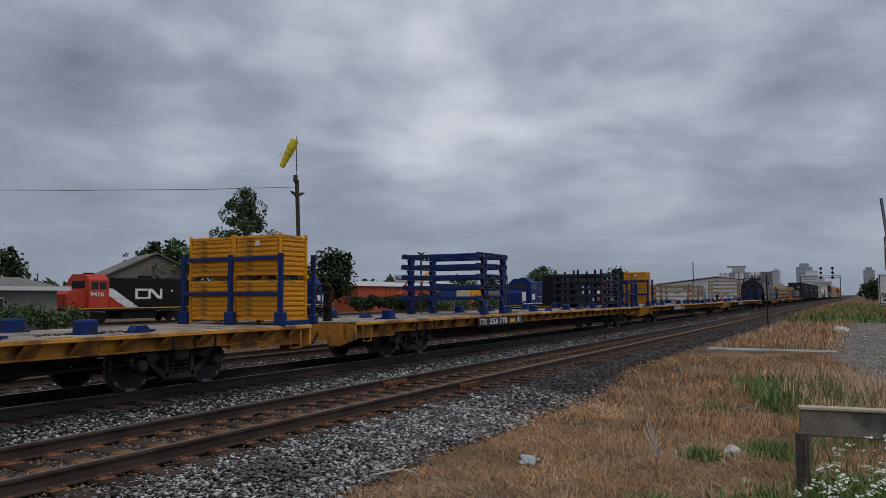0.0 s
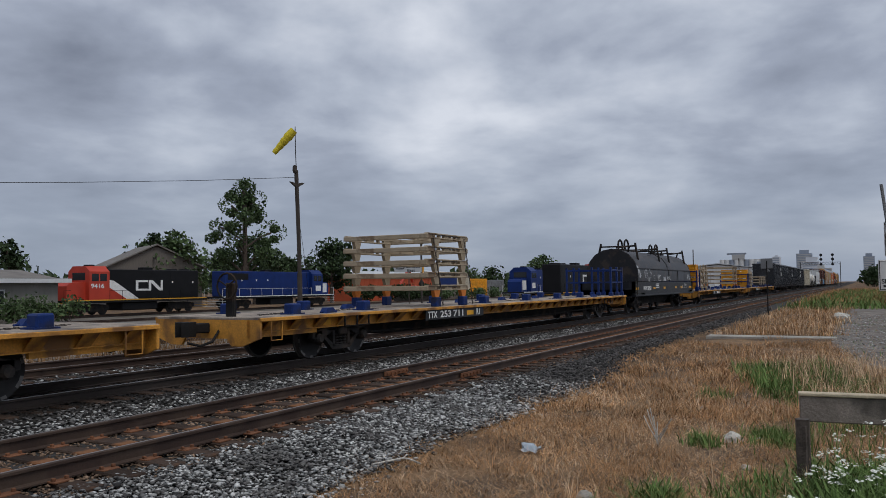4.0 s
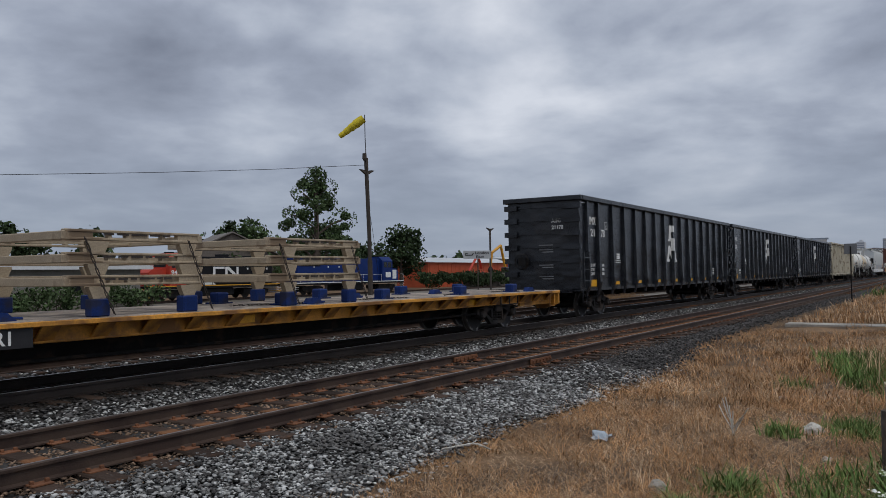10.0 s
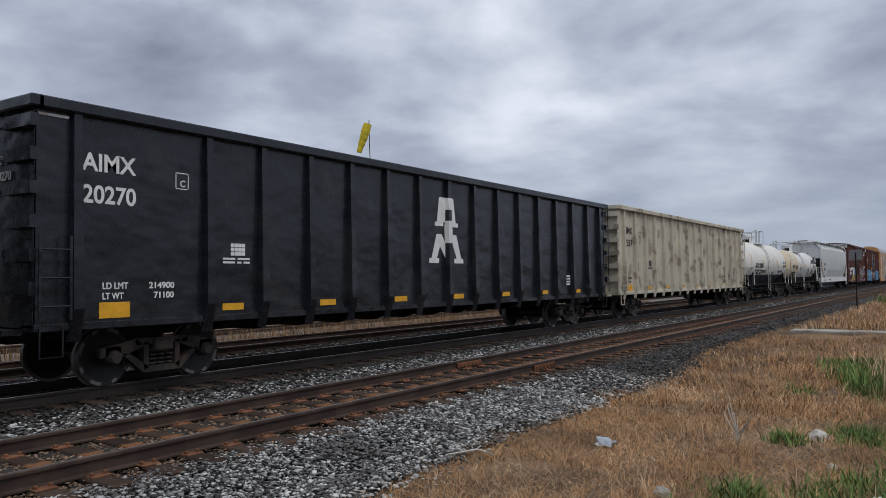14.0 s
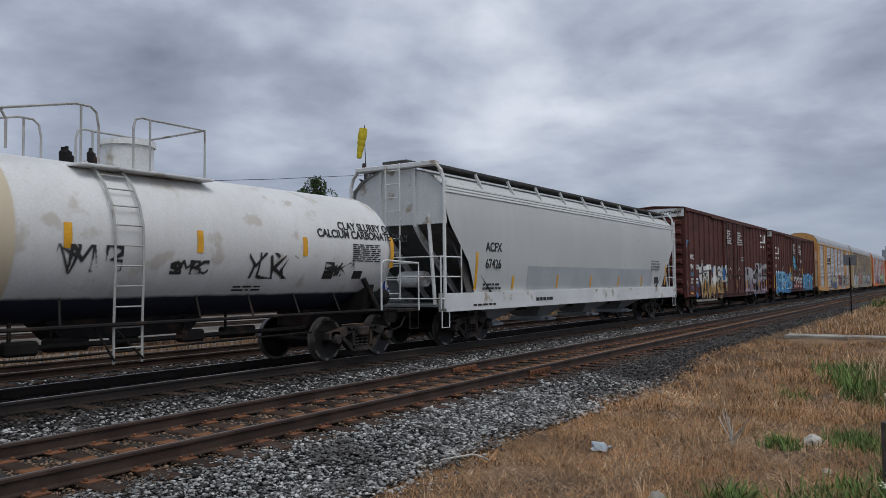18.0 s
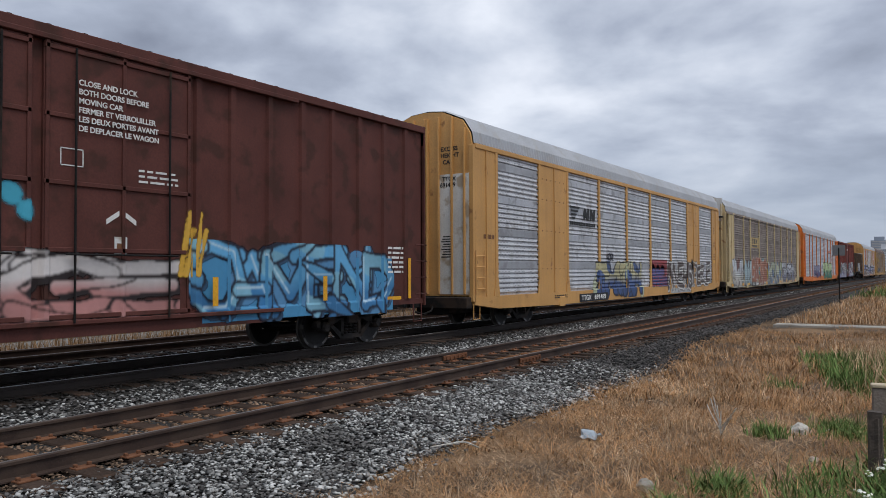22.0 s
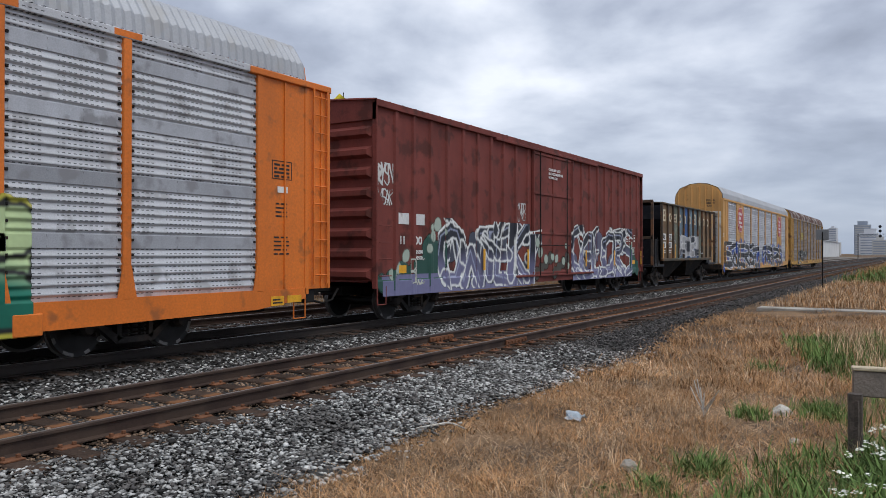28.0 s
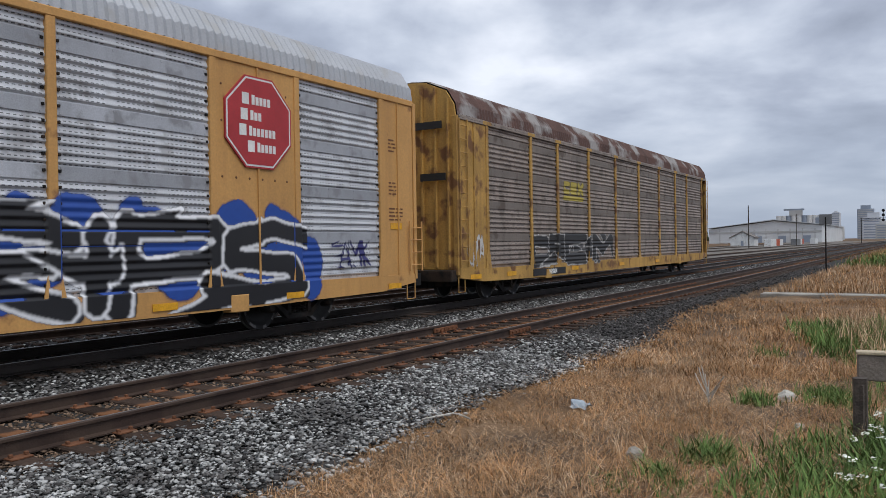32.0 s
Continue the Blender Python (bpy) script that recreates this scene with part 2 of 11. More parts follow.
ROOF_GALV = material("galvanised_roof", (0.37, 0.385, 0.41), 0.6, 0.15, 0.12, 0.6, 30, 0.1, stain=(0.36, 0.36, 0.36), amount=0.25)
ROOF_RUST = material("rusted_roof", (0.10, 0.055, 0.045), 0.8, 0, 0.3, 0.9, 25, 0.2, stain=(0.33, 0.32, 0.31), amount=0.34, stain_scale=1.1)
BM_STEEL = material("rusty_grey_hopper", (0.085, 0.080, 0.064), 0.75, 0, 0.35, 0.9, 30, 0.2, stain=(0.15, 0.078, 0.036), amount=0.26, stain_scale=1.3, streak=0.4, spec=0.2)
SLATE = material("slate_repaint", (0.032, 0.036, 0.046), 0.4, 0, 0.15, 1, 30, 0.05)
COIL = material("coil_hood_black", (0.0125, 0.013, 0.0155), 0.45, 0, 0.28, 0.7, 30, 0.08, stain=(0.045, 0.033, 0.027), amount=0.3, streak=0.15, spec=0.3)
SPRAY = spray_paint()


# ---- mesh building ----
class Shape:
    """Collects vertices and faces, and becomes one mesh."""

    def __init__(self):
        self.v, self.f = [], []

    def add(self, verts, faces):
        o = len(self.v)
        self.v += [tuple(p) for p in verts]
        self.f += [tuple(i + o for i in q) for q in faces]
        return self

    def box(self, x0, x1, y0, y1, z0, z1):
        v = [(x, y, z) for x in (x0, x1) for y in (y0, y1) for z in (z0, z1)]
        return self.add(v, [(0, 1, 3, 2), (4, 6, 7, 5), (0, 4, 5, 1), (2, 3, 7, 6), (0, 2, 6, 4), (1, 5, 7, 3)])

    def soft(self, x0, x1, y0, y1, z0, z1, c=0.012):
        """A box with chamfered edges."""
        P = []
        for x, sx in ((x0, 1), (x1, -1)):
            for y, sy in ((y0, 1), (y1, -1)):
                for z, sz in ((z0, 1), (z1, -1)):
                    P += [(x, y + sy * c, z + sz * c), (x + sx * c, y, z + sz * c), (x + sx * c, y + sy * c, z)]
        F = []
        k = lambda i, j, l, a: 3 * (4 * i + 2 * j + l) + a
        for i in (0, 1):
            F += [(k(i, 0, 0, 0), k(i, 0, 1, 0), k(i, 1, 1, 0), k(i, 1, 0, 0)),
                  (k(0, i, 0, 1), k(0, i, 1, 1), k(1, i, 1, 1), k(1, i, 0, 1)),
                  (k(0, 0, i, 2), k(0, 1, i, 2), k(1, 1, i, 2), k(1, 0, i, 2))]
            for j in (0, 1):
                F += [(k(i, j, 0, 0), k(i, j, 0, 1), k(i, j, 1, 1), k(i, j, 1, 0)),
                      (k(i, 0, j, 0), k(i, 0, j, 2), k(i, 1, j, 2), k(i, 1, j, 0)),
                      (k(0, i, j, 1), k(0, i, j, 2), k(1, i, j, 2), k(1, i, j, 1))]
                for l in (0, 1):
                    F.append((k(i, j, l, 0), k(i, j, l, 1), k(i, j, l, 2)))
        return self.add(P, F)

    def prism(self, outline, a, b, axis="x"):
        """An outline (pairs of the two other axes, in order) carried from a to b along an axis."""
        n = len(outline)
        put = {"x": lambda p, q, s: (s, p, q), "y": lambda p, q, s: (p, s, q), "z": lambda p, q, s: (p, q, s)}[axis]
        v = [put(p, q, a) for p, q in outline] + [put(p, q, b) for p, q in outline]
        f = [(i, (i + 1) % n, n + (i + 1) % n, n + i) for i in range(n)]
        return self.add(v, f + [tuple(range(n))[::-1], tuple(range(n, 2 * n))])

    def tube(self, points, r, n=6, close=True):
        """A round bar along points."""
        pts = [Vector(p) for p in points]
        rings = []
        for i, p in enumerate(pts):
            d = (pts[min(i + 1, len(pts) - 1)] - pts[max(i - 1, 0)]).normalized()
            a = d.orthogonal().normalized() if i == 0 else (a - d * a.dot(d)).normalized()
            c = d.cross(a)
            rings.append([p + (a * math.cos(2 * math.pi * k / n) + c * math.sin(2 * math.pi * k / n)) * r for k in range(n)])
        v = [q for ring in rings for q in ring]
        f = [(i * n + k, i * n + (k + 1) % n, (i + 1) * n + (k + 1) % n, (i + 1) * n + k) for i in range(len(pts) - 1) for k in range(n)]
        if close:
            f += [tuple(range(n))[::-1], tuple(range((len(pts) - 1) * n, len(pts) * n))]
        return self.add(v, f)

    def lathe(self, profile, centre, axis="y", n=24):
        """Pairs (radius, place along the axis), turned round an axis through centre."""
        cx, cy, cz = centre
        v, f, m = [], [], len(profile)
        for k in range(n):
            a = 2 * math.pi * k / n
            for r, s in profile:
                p, q = r * math.cos(a), r * math.sin(a)
                v.append({"y": (cx + p, cy + s, cz + q), "x": (cx + s, cy + p, cz + q), "z": (cx + p, cy + q, cz + s)}[axis])
        for k in range(n):
            for i in range(m - 1):
                a, b = k * m + i, ((k + 1) % n) * m + i
                f.append((a, a + 1, b + 1, b))
        return self.add(v, f)

    def sheet(self, rows):
        """A grid of rows of points, all of one length."""
        n = len(rows[0])
        return self.add([p for r in rows for p in r],
                        [(i * n + k, i * n + k + 1, (i + 1) * n + k + 1, (i + 1) * n + k) for i in range(len(rows) - 1) for k in range(n - 1)])

    def mesh(self, name, mat, smooth=False):
        me = bpy.data.meshes.new(name)
        me.from_pydata(self.v, [], self.f)
        me.materials.append(mat)
        bm = bmesh.new()
        bm.from_mesh(me)
        bmesh.ops.recalc_face_normals(bm, faces=bm.faces)
        bm.to_mesh(me)
        bm.free()
        if smooth:
            me.polygons.foreach_set("use_smooth", [True] * len(me.polygons))
            me.set_sharp_from_angle(angle=radians(38))
        return me


def part(name, shape, mat, parent, label="", smooth=False):
    """One mesh object under a thing or a part. shape: a Shape or a mesh that alike parts share."""
    me = shape if isinstance(shape, bpy.types.Mesh) else shape.mesh(name, mat, smooth)
    ob = new(name, me)
    ob.parent = parent
    return tagged(ob, label)


def thing(name, label, category, group="", kind="", at=None):
    ob = new(name)
    ob.empty_display_size = 0.2
    if at is not None:
        ob.matrix_world = at
    return tagged(ob, label, category, group, kind)


def big_mesh(name, verts, faces, mat):
    """A mesh from arrays: verts n x 3, faces m x 3 or m x 4."""
    me = bpy.data.meshes.new(name)
    verts, faces = np.asarray(verts, np.float32), np.asarray(faces, np.int32)
    k = faces.shape[1]
    me.vertices.add(len(verts))
    me.vertices.foreach_set("co", verts.ravel())
    me.loops.add(faces.size)
    me.loops.foreach_set("vertex_index", faces.ravel())
    me.polygons.add(len(faces))
    me.polygons.foreach_set("loop_start", np.arange(0, faces.size, k, dtype=np.int32))
    me.update(calc_edges=True)
    me.validate()
    me.materials.append(mat)
    return me


def scattered(name, base_v, base_f, places, turns, sizes, mat, tilt=None):
    """Many copies of a small shape joined into one mesh. sizes: n or n x 3."""
    bv, bf = np.asarray(base_v, float), np.asarray(base_f, int)
    n, k = len(places), len(bv)
    s = np.asarray(sizes, float)
    s = s[:, None, None] if s.ndim == 1 else s[:, None, :]
    v = bv[None] * s
    if tilt is not None:
        c, d = np.cos(tilt)[:, None], np.sin(tilt)[:, None]
        v = np.stack([v[..., 0], v[..., 1] * c - v[..., 2] * d, v[..., 1] * d + v[..., 2] * c], -1)
    c, d = np.cos(turns)[:, None], np.sin(turns)[:, None]
    v = np.stack([v[..., 0] * c - v[..., 1] * d, v[..., 0] * d + v[..., 1] * c, v[..., 2]], -1) + np.asarray(places)[:, None, :]
    f = bf[None] + (np.arange(n) * k)[:, None, None]
    return big_mesh(name, v.reshape(-1, 3), f.reshape(-1, bf.shape[1]), mat)


def lettering(name, body, size, x, z, y, parent, mat=WHITE, width=None, spacing=1.0, weight=0.03):
    """Words in the built-in font on the near side of a thing, 6 mm proud; x, z: the lower left corner."""
    cu = bpy.data.curves.new(name, "FONT")
    cu.body, cu.size, cu.extrude, cu.space_character, cu.offset = body, size * 1.38, 0.003, spacing, size * weight
    tmp = bpy.data.objects.new(name, cu)
    me = bpy.data.meshes.new_from_object(tmp)
    bpy.data.objects.remove(tmp)
    bpy.data.curves.remove(cu)
    me.transform(Matrix.Rotation(radians(90), 4, "X"))
    if width and len(me.vertices):
        w = max(v.co.x for v in me.vertices)
        me.transform(Matrix.Diagonal((width / w, 1, 1, 1)))
    me.transform(Matrix.Translation((x, y, z)))
    me.materials.clear()
    me.materials.append(mat)
    ob = new(name, me)
    ob.parent = parent
    return ob


def on_end(name, body, size, x, y, z, parent, mat=WHITE):
    """Words on a car's leading end, read from in front of it; y, z: the lower left corner."""
    ob = lettering(name, body, size, 0, 0, 0, parent, mat)
    ob.data.transform(Matrix.Translation((x, y, z)) @ Matrix.Rotation(radians(-90), 4, "Z"))
    return ob


def bars(name, parent, x, z, y, rows, width, height=0.05, gap=0.045, mat=WHITE, seed=1):
    """Small print that cannot be read: rows of plain bars."""
    rnd = random.Random(seed)
    s = Shape()
    for i in range(rows):
        p, zz = x, z - i * (height + gap)
        while p < x + width - 0.05:
            w = min(rnd.uniform(0.08, 0.3), x + width - p)
            s.box(p, p + w, y - 0.004, y, zz - height, zz)
            p += w + 0.05
    return part(name, s, mat, parent)


def notice_frame(parent, x, z, w, hgt, y, letter=None):
    s = Shape()
    for a, b, c, d in ((x, x + w, z, z + 0.016), (x, x + w, z + hgt - 0.016, z + hgt), (x, x + 0.016, z, z + hgt), (x + w - 0.016, x + w, z, z + hgt)):
        s.box(a, b, y - 0.004, y, c, d)
    part("notice_frame", s, WHITE, parent)
    if letter:
        lettering("notice_letter", letter, hgt * 0.42, x + w * 0.34, z + hgt * 0.14, y, parent)


# ---- ground ----
DRY = material("dry_grass_ground", (0.185, 0.118, 0.068), 0.95, 0, 0.4, 0.5, 22, 0.8, stain=(0.085, 0.062, 0.045), amount=0.45, stain_scale=0.7, spec=0.1)
GRAVEL = material("ballast_bed", (0.040, 0.038, 0.036), 0.9, 0, 0.55, 1.0, 26, 1.0, stain=(0.030, 0.028, 0.026), amount=0.4, stain_scale=12, spec=0.2)
STONE = material("ballast_stone", (0.355, 0.355, 0.342), 0.85, 0, 0.2, 3, 60, 0.2, per_island=0.75, stain=(0.10, 0.095, 0.09), amount=0.25, stain_scale=1.5, spec=0.25)
CINDER = material("dark_ballast_stone", (0.080, 0.075, 0.072), 0.85, 0, 0.3, 3, 60, 0.3, per_island=0.85, spec=0.3)
# oily ballast, its colour taken near black to hold the train's shade
OILY_SHADE = material("oily_shaded_bed", (0.016, 0.014, 0.0125), 0.75, 0, 0.4, 1.5, 26, 0.8, stain=(0.026, 0.021, 0.017), amount=0.3, spec=0.2)
OILY_SHADE_STONE = material("oily_shaded_stone", (0.026, 0.022, 0.019), 0.8, 0, 0.3, 3, 60, 0.3, per_island=0.6, spec=0.25)
RUSTY_STONE = material("rusty_ballast_stone", (0.17, 0.115, 0.078), 0.9, 0, 0.25, 3, 60, 0.3, per_island=0.75, spec=0.2)
WOOD = material("creosoted_tie", (0.060, 0.040, 0.030), 0.9, 0, 0.35, 2.5, 30, 0.6, stain=(0.22, 0.10, 0.045), amount=0.4, per_piece=0.35, spec=0.15)
RAIL_DARK = material("oily_rail", (0.030, 0.022, 0.018), 0.7, 0.1, 0.3, 1.2, 40, 0.2)
RAIL_RUST = material("rail_rust", (0.042, 0.025, 0.0185), 0.7, 0.1, 0.3, 1.2, 40, 0.25, stain=(0.065, 0.042, 0.030), amount=0.4)
RAIL_HEAD = material("rail_head_worn", (0.27, 0.25, 0.24), 0.38, 0.55, 0.2, 1.2, 40, 0.05)
PLATE_RUST = material("tie_plate_rust", (0.17, 0.070, 0.032), 0.85, 0, 0.3, 3, 50, 0.3)
CONCRETE = material("weathered_concrete", (0.34, 0.32, 0.28), 0.9, 0, 0.2, 1.5, 30, 0.4, stain=(0.20, 0.18, 0.15), amount=0.3)
DIRT_ROAD = material("gravel_lane", (0.185, 0.165, 0.145), 0.95, 0, 0.35, 0.8, 18, 0.7, stain=(0.115, 0.092, 0.072), amount=0.45, stain_scale=1.4)
YARD_GROUND = material("yard_gravel", (0.17, 0.155, 0.135), 0.95, 0, 0.3, 0.3, 15, 0.5, stain=(0.10, 0.085, 0.062), amount=0.4, stain_scale=0.25)


def make_ground():
    xs = [-600, -200, -80, -30, -10] + list(np.arange(-5, 60, 1.0)) + [62, 70, 80, 100, 150, 220, 400, 800, 1600, 3000, 4800]
    ys = [-1500, -300, -60, -20] + list(np.arange(-12, 6, 0.75)) + [6.2, 9, 14, 20, 26, 34, 50, 80, 150, 400, 1000, 3200]

    def high(x, y):
        base = -0.42 if y < 6 else (-0.42 - 0.55 * min(max((y - 19) / 12, 0), 1))
        near = 0.05 * noise.noise((x * 0.5, y * 0.5, 0)) + 0.03 * noise.noise((x * 1.6, y * 1.6, 4)) if -12 < y < 6 and -6 < x < 62 else 0
        return base + near + (0.05 if y < 3 else 0)
    s = Shape().sheet([[(x, y, high(x, y)) for y in ys] for x in xs])
    tagged(new("ground", s.mesh("ground", DRY, True)), "dry trampled grass ground beside the railway", "ground", kind="structure")
    s = Shape().sheet([[(x, y, -0.40 - 0.55 * min(max((y - 19) / 12, 0), 1)) for y in (18.9, 22, 25, 28, 31, 40, 58, 70)] for x in (-300, -50, 0, 40, 90, 150, 300, 700)])
    tagged(new("yard_ground", s.mesh("yard_ground", YARD_GROUND)), "grey-brown gravel of the rail yard", "ground", kind="structure")


def toe_line(x):
    """Where the ballast's shoulder ends and the grass begins, along the track."""
    x = np.asarray(x, float)
    return np.interp(x, [3, 6, 9.3, 10.6, 12.4, 15.8, 19.5, 22.5, 27, 35, 60], [4.55, 4.7, 5.25, 4.8, 5.05, 4.85, 5.6, 5.8, 5.95, 5.8, 5.6]) + 0.08 * np.sin(x * 3.1) + 0.05 * np.sin(x * 7.3 + 1)


def make_ballast():
    xs = list(np.arange(-6, 45, 0.3)) + [48, 55, 65, 80, 100, 150, 300, 700, 2000]
    rows = []
    for x in xs:
        toe = float(toe_line(x)) - 0.1
        rows.append([(x, toe, -0.46), (x, toe + 0.25, -0.37), (x, max(5.75, toe + 0.4), -0.27), (x, 6.40, -0.235), (x, 6.78, -0.22), (x, 7.0, BED), (x, 9.1, BED), (x, 9.5, -0.3), (x, 10.2, -0.3),
                     (x, 10.7, BED), (x, 13.5, BED), (x, 14.0, -0.34), (x, 14.8, -0.34), (x, 15.3, BED - 0.06), (x, 17.8, BED - 0.06), (x, 18.6, -0.42), (x, 19.4, -0.48)])
    me = Shape().sheet(rows).mesh("ballast_bed", GRAVEL, True)
    tagged(new("ballast_bed", me), "grey crushed-stone railway ballast bed", "ballast", kind="structure")
    # added dark strip: the shade under the train, put into the bed's colour
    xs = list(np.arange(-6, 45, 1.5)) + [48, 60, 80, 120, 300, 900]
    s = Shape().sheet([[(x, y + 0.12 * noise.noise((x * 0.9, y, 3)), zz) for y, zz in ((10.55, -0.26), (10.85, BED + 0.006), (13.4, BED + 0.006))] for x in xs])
    tagged(new("oily_bed", s.mesh("oily_bed", OILY_SHADE)), "oily ballast of the through track, blackened for the shade under the train", "ballast", kind="structure")


STONE_V = [(0.5, 0.05, 0.1), (0.1, 0.5, -0.05), (-0.45, 0.2, 0.12), (-0.3, -0.42, 0.0), (0.25, -0.45, 0.08), (0.05, 0.05, 0.42), (0.0, -0.05, -0.35)]
STONE_F = [(0, 1, 5), (1, 2, 5), (2, 3, 5), (3, 4, 5), (4, 0, 5), (1, 0, 6), (2, 1, 6), (3, 2, 6), (4, 3, 6), (0, 4, 6)]


def make_stones():
    rng = np.random.default_rng(4)

    def zone(n, x0, x1, y0, y1, small, large, lift, mat, name, label):
        x = x0 + (x1 - x0) * rng.random(n) ** (1.25 if x0 > 0 else 1.0)
        y = y0 + (y1 - y0) * rng.random(n)
        stay = y > toe_line(x) - 0.12 - 0.5 * rng.random(n) ** 4
        # the ties of the near track lie bare
        off = np.abs((x + 2.0 + 0.265) % 0.53 - 0.265)
        stay &= ~((off < 0.125) & (y > 6.2) & (y < 9.0) & (rng.random(n) < np.interp(x, [7, 13], [0.45, 0.9])))
        x, y = x[stay], y[stay]
        n = len(x)
        z = np.interp(y, [4.3, 5.2, 5.75, 6.4, 6.78, 7.0, 9.1, 9.5, 10.2, 10.7, 13.5, 14, 14.8, 15.3], [-0.45, -0.34, -0.255, -0.225, -0.215, BED, BED, -0.3, -0.3, BED, BED, -0.34, -0.34, BED - 0.06]) + lift * rng.random(n)
        size = small + (large - small) * rng.random(n) ** 1.6
        me = scattered(name, STONE_V, STONE_F, np.stack([x, y, z], 1), rng.random(n) * 6.3, size[:, None] * (np.array((1.0, 0.75, 0.5)) + np.array((0.7, 0.5, 0.35)) * rng.random((n, 3))), mat, rng.normal(size=n) * 0.55)
        tagged(new(name, me), label, "stones", kind="stuff")

    zone(13500, 3.2, 12, 4.75, 6.5, 0.024, 0.066, 0.05, STONE, "ballast_stones", "pale loose ballast stones on the shoulder of the track")
    zone(7500, 3.2, 11.5, 4.75, 6.5, 0.026, 0.066, 0.05, CINDER, "ballast_stones", "loose grey ballast stones on the shoulder of the track")
    zone(3200, 8.5, 15, 4.75, 6.5, 0.03, 0.08, 0.04, STONE, "ballast_stones", "scattered pale stones on dark ballast")
    zone(15000, 8.2, 26, 4.75, 6.5, 0.03, 0.07, 0.04, CINDER, "ballast_stones", "dark cindery ballast stones along the shoulder")
    zone(6000, -8, 3.4, 4.6, 6.5, 0.03, 0.07, 0.05, STONE, "ballast_stones", "grey ballast stones on the near shoulder")
    zone(2600, 3.2, 16, 4.3, 5.2, 0.03, 0.07, 0.02, STONE, "ballast_stones", "loose grey ballast stones strayed into the grass")
    zone(4600, 3.2, 20, 6.15, 6.85, 0.022, 0.055, 0.035, RUSTY_STONE, "ballast_stones", "rust-stained stones along the rail foot")
    zone(9000, 3.5, 24, 6.8, 8.6, 0.028, 0.058, 0.005, RUSTY_STONE, "ballast_stones", "rust-stained ballast stones between the rails")
    zone(6500, 3.5, 30, 8.7, 10.5, 0.035, 0.075, 0.045, STONE, "ballast_stones", "scattered pale stones between the two tracks")
    zone(12000, 3.5, 34, 8.7, 10.75, 0.035, 0.075, 0.04, CINDER, "ballast_stones", "grey ballast stones between the two tracks")
    # stones in the same blackened colour, for the shade beneath the cars
    zone(9000, 3.5, 36, 10.6, 13.5, 0.035, 0.07, 0.03, OILY_SHADE_STONE, "ballast_stones", "oily ballast stones of the through track, blackened for under-train shade")
    zone(2200, 6, 36, 13.4, 15.6, 0.04, 0.08, 0.03, STONE, "ballast_stones", "grey ballast stones on the far side of the through track")
    # dark stones mixed in so the colour carries the shade behind the train
    zone(5000, 6, 36, 13.4, 15.6, 0.04, 0.08, 0.03, CINDER, "ballast_stones", "ballast stones darkened for the train's shade, far side of the through track")
    zone(5000, 30, 95, 8.7, 10.6, 0.06, 0.10, 0.04, CINDER, "ballast_stones", "grey ballast stones between the distant tracks")
    zone(1500, 30, 95, 8.7, 10.6, 0.06, 0.10, 0.04, STONE, "ballast_stones", "pale ballast stones between the distant tracks")
    zone(7000, 24, 60, 4.9, 6.6, 0.05, 0.09, 0.04, CINDER, "ballast_stones", "grey ballast stones along the distant shoulder")


RAIL_OUTLINE = [(-0.07, -0.172), (0.07, -0.172), (0.07, -0.158), (0.012, -0.145), (0.010, -0.045), (0.036, -0.036), (0.036, -0.010), (0.027, -0.001),
                (-0.027, -0.001), (-0.036, -0.010), (-0.036, -0.036), (-0.010, -0.045), (-0.012, -0.145), (-0.07, -0.158)]


def make_track(name, label, centre, drop, ties_to, plates, shiny):
    track = thing(name, label, "track", kind="structure")
    for side in (-0.755, 0.755):
        y = centre + side
        part("rail", Shape().prism([(y + a, b + drop) for a, b in RAIL_OUTLINE], -80, 900), RAIL_DARK if shiny else RAIL_RUST, track, "dark oily steel rail" if shiny else "rust-brown steel rail")
        part("rail_head", Shape().box(-80, 900, y - (0.026 if shiny else 0.012), y + (0.026 if shiny else 0.012), drop - 0.001, drop + 0.002), RAIL_HEAD, track, "worn bright running surface")
    rnd = random.Random(len(name))
    meshes = []
    for k in range(4):
        s = Shape()
        a = [rnd.uniform(-0.02, 0.02) for _ in range(8)]
        s.soft(-0.115, 0.115, -1.34 + 3 * a[0], 1.34 + 3 * a[1], -0.36, -0.172 + a[2] * 0.5, 0.015)
        meshes.append(s.mesh("tie", WOOD))
    plate = Shape()
    for side in (-0.755, 0.755):
        plate.soft(-0.10, 0.10, side - 0.19, side + 0.19, -0.176, -0.158, 0.004)
        for dx in (-0.07, 0.07):
            for dy in (-0.12, 0.12):
                plate.soft(dx - 0.018, dx + 0.018, side + dy - 0.018, side + dy + 0.018, -0.16, -0.128, 0.005)
    plate_mesh = plate.mesh("tie_plate", PLATE_RUST)
    x = -2.0
    while x < ties_to:
        t = part("tie", meshes[rnd.randrange(4)], WOOD, track)
        t.matrix_basis = pose(x + rnd.uniform(-0.05, 0.05), centre, drop, 0, 0, rnd.uniform(-1.2, 1.2))
        if x < plates:
            p = part("tie_plate", plate_mesh, PLATE_RUST, track)
            p.matrix_basis = pose(x, centre, drop)
        x += 0.53
    # the far rest of the ties, joined
    rest = Shape()
    while x < 260:
        rest.box(x - 0.115, x + 0.115, centre - 1.28, centre + 1.28, drop - 0.36, drop - 0.172)
        x += 0.53
    ob = part("tie_row", rest, WOOD, track)
    ob["kind"] = "stuff"
    return track


make_ground()
make_ballast()
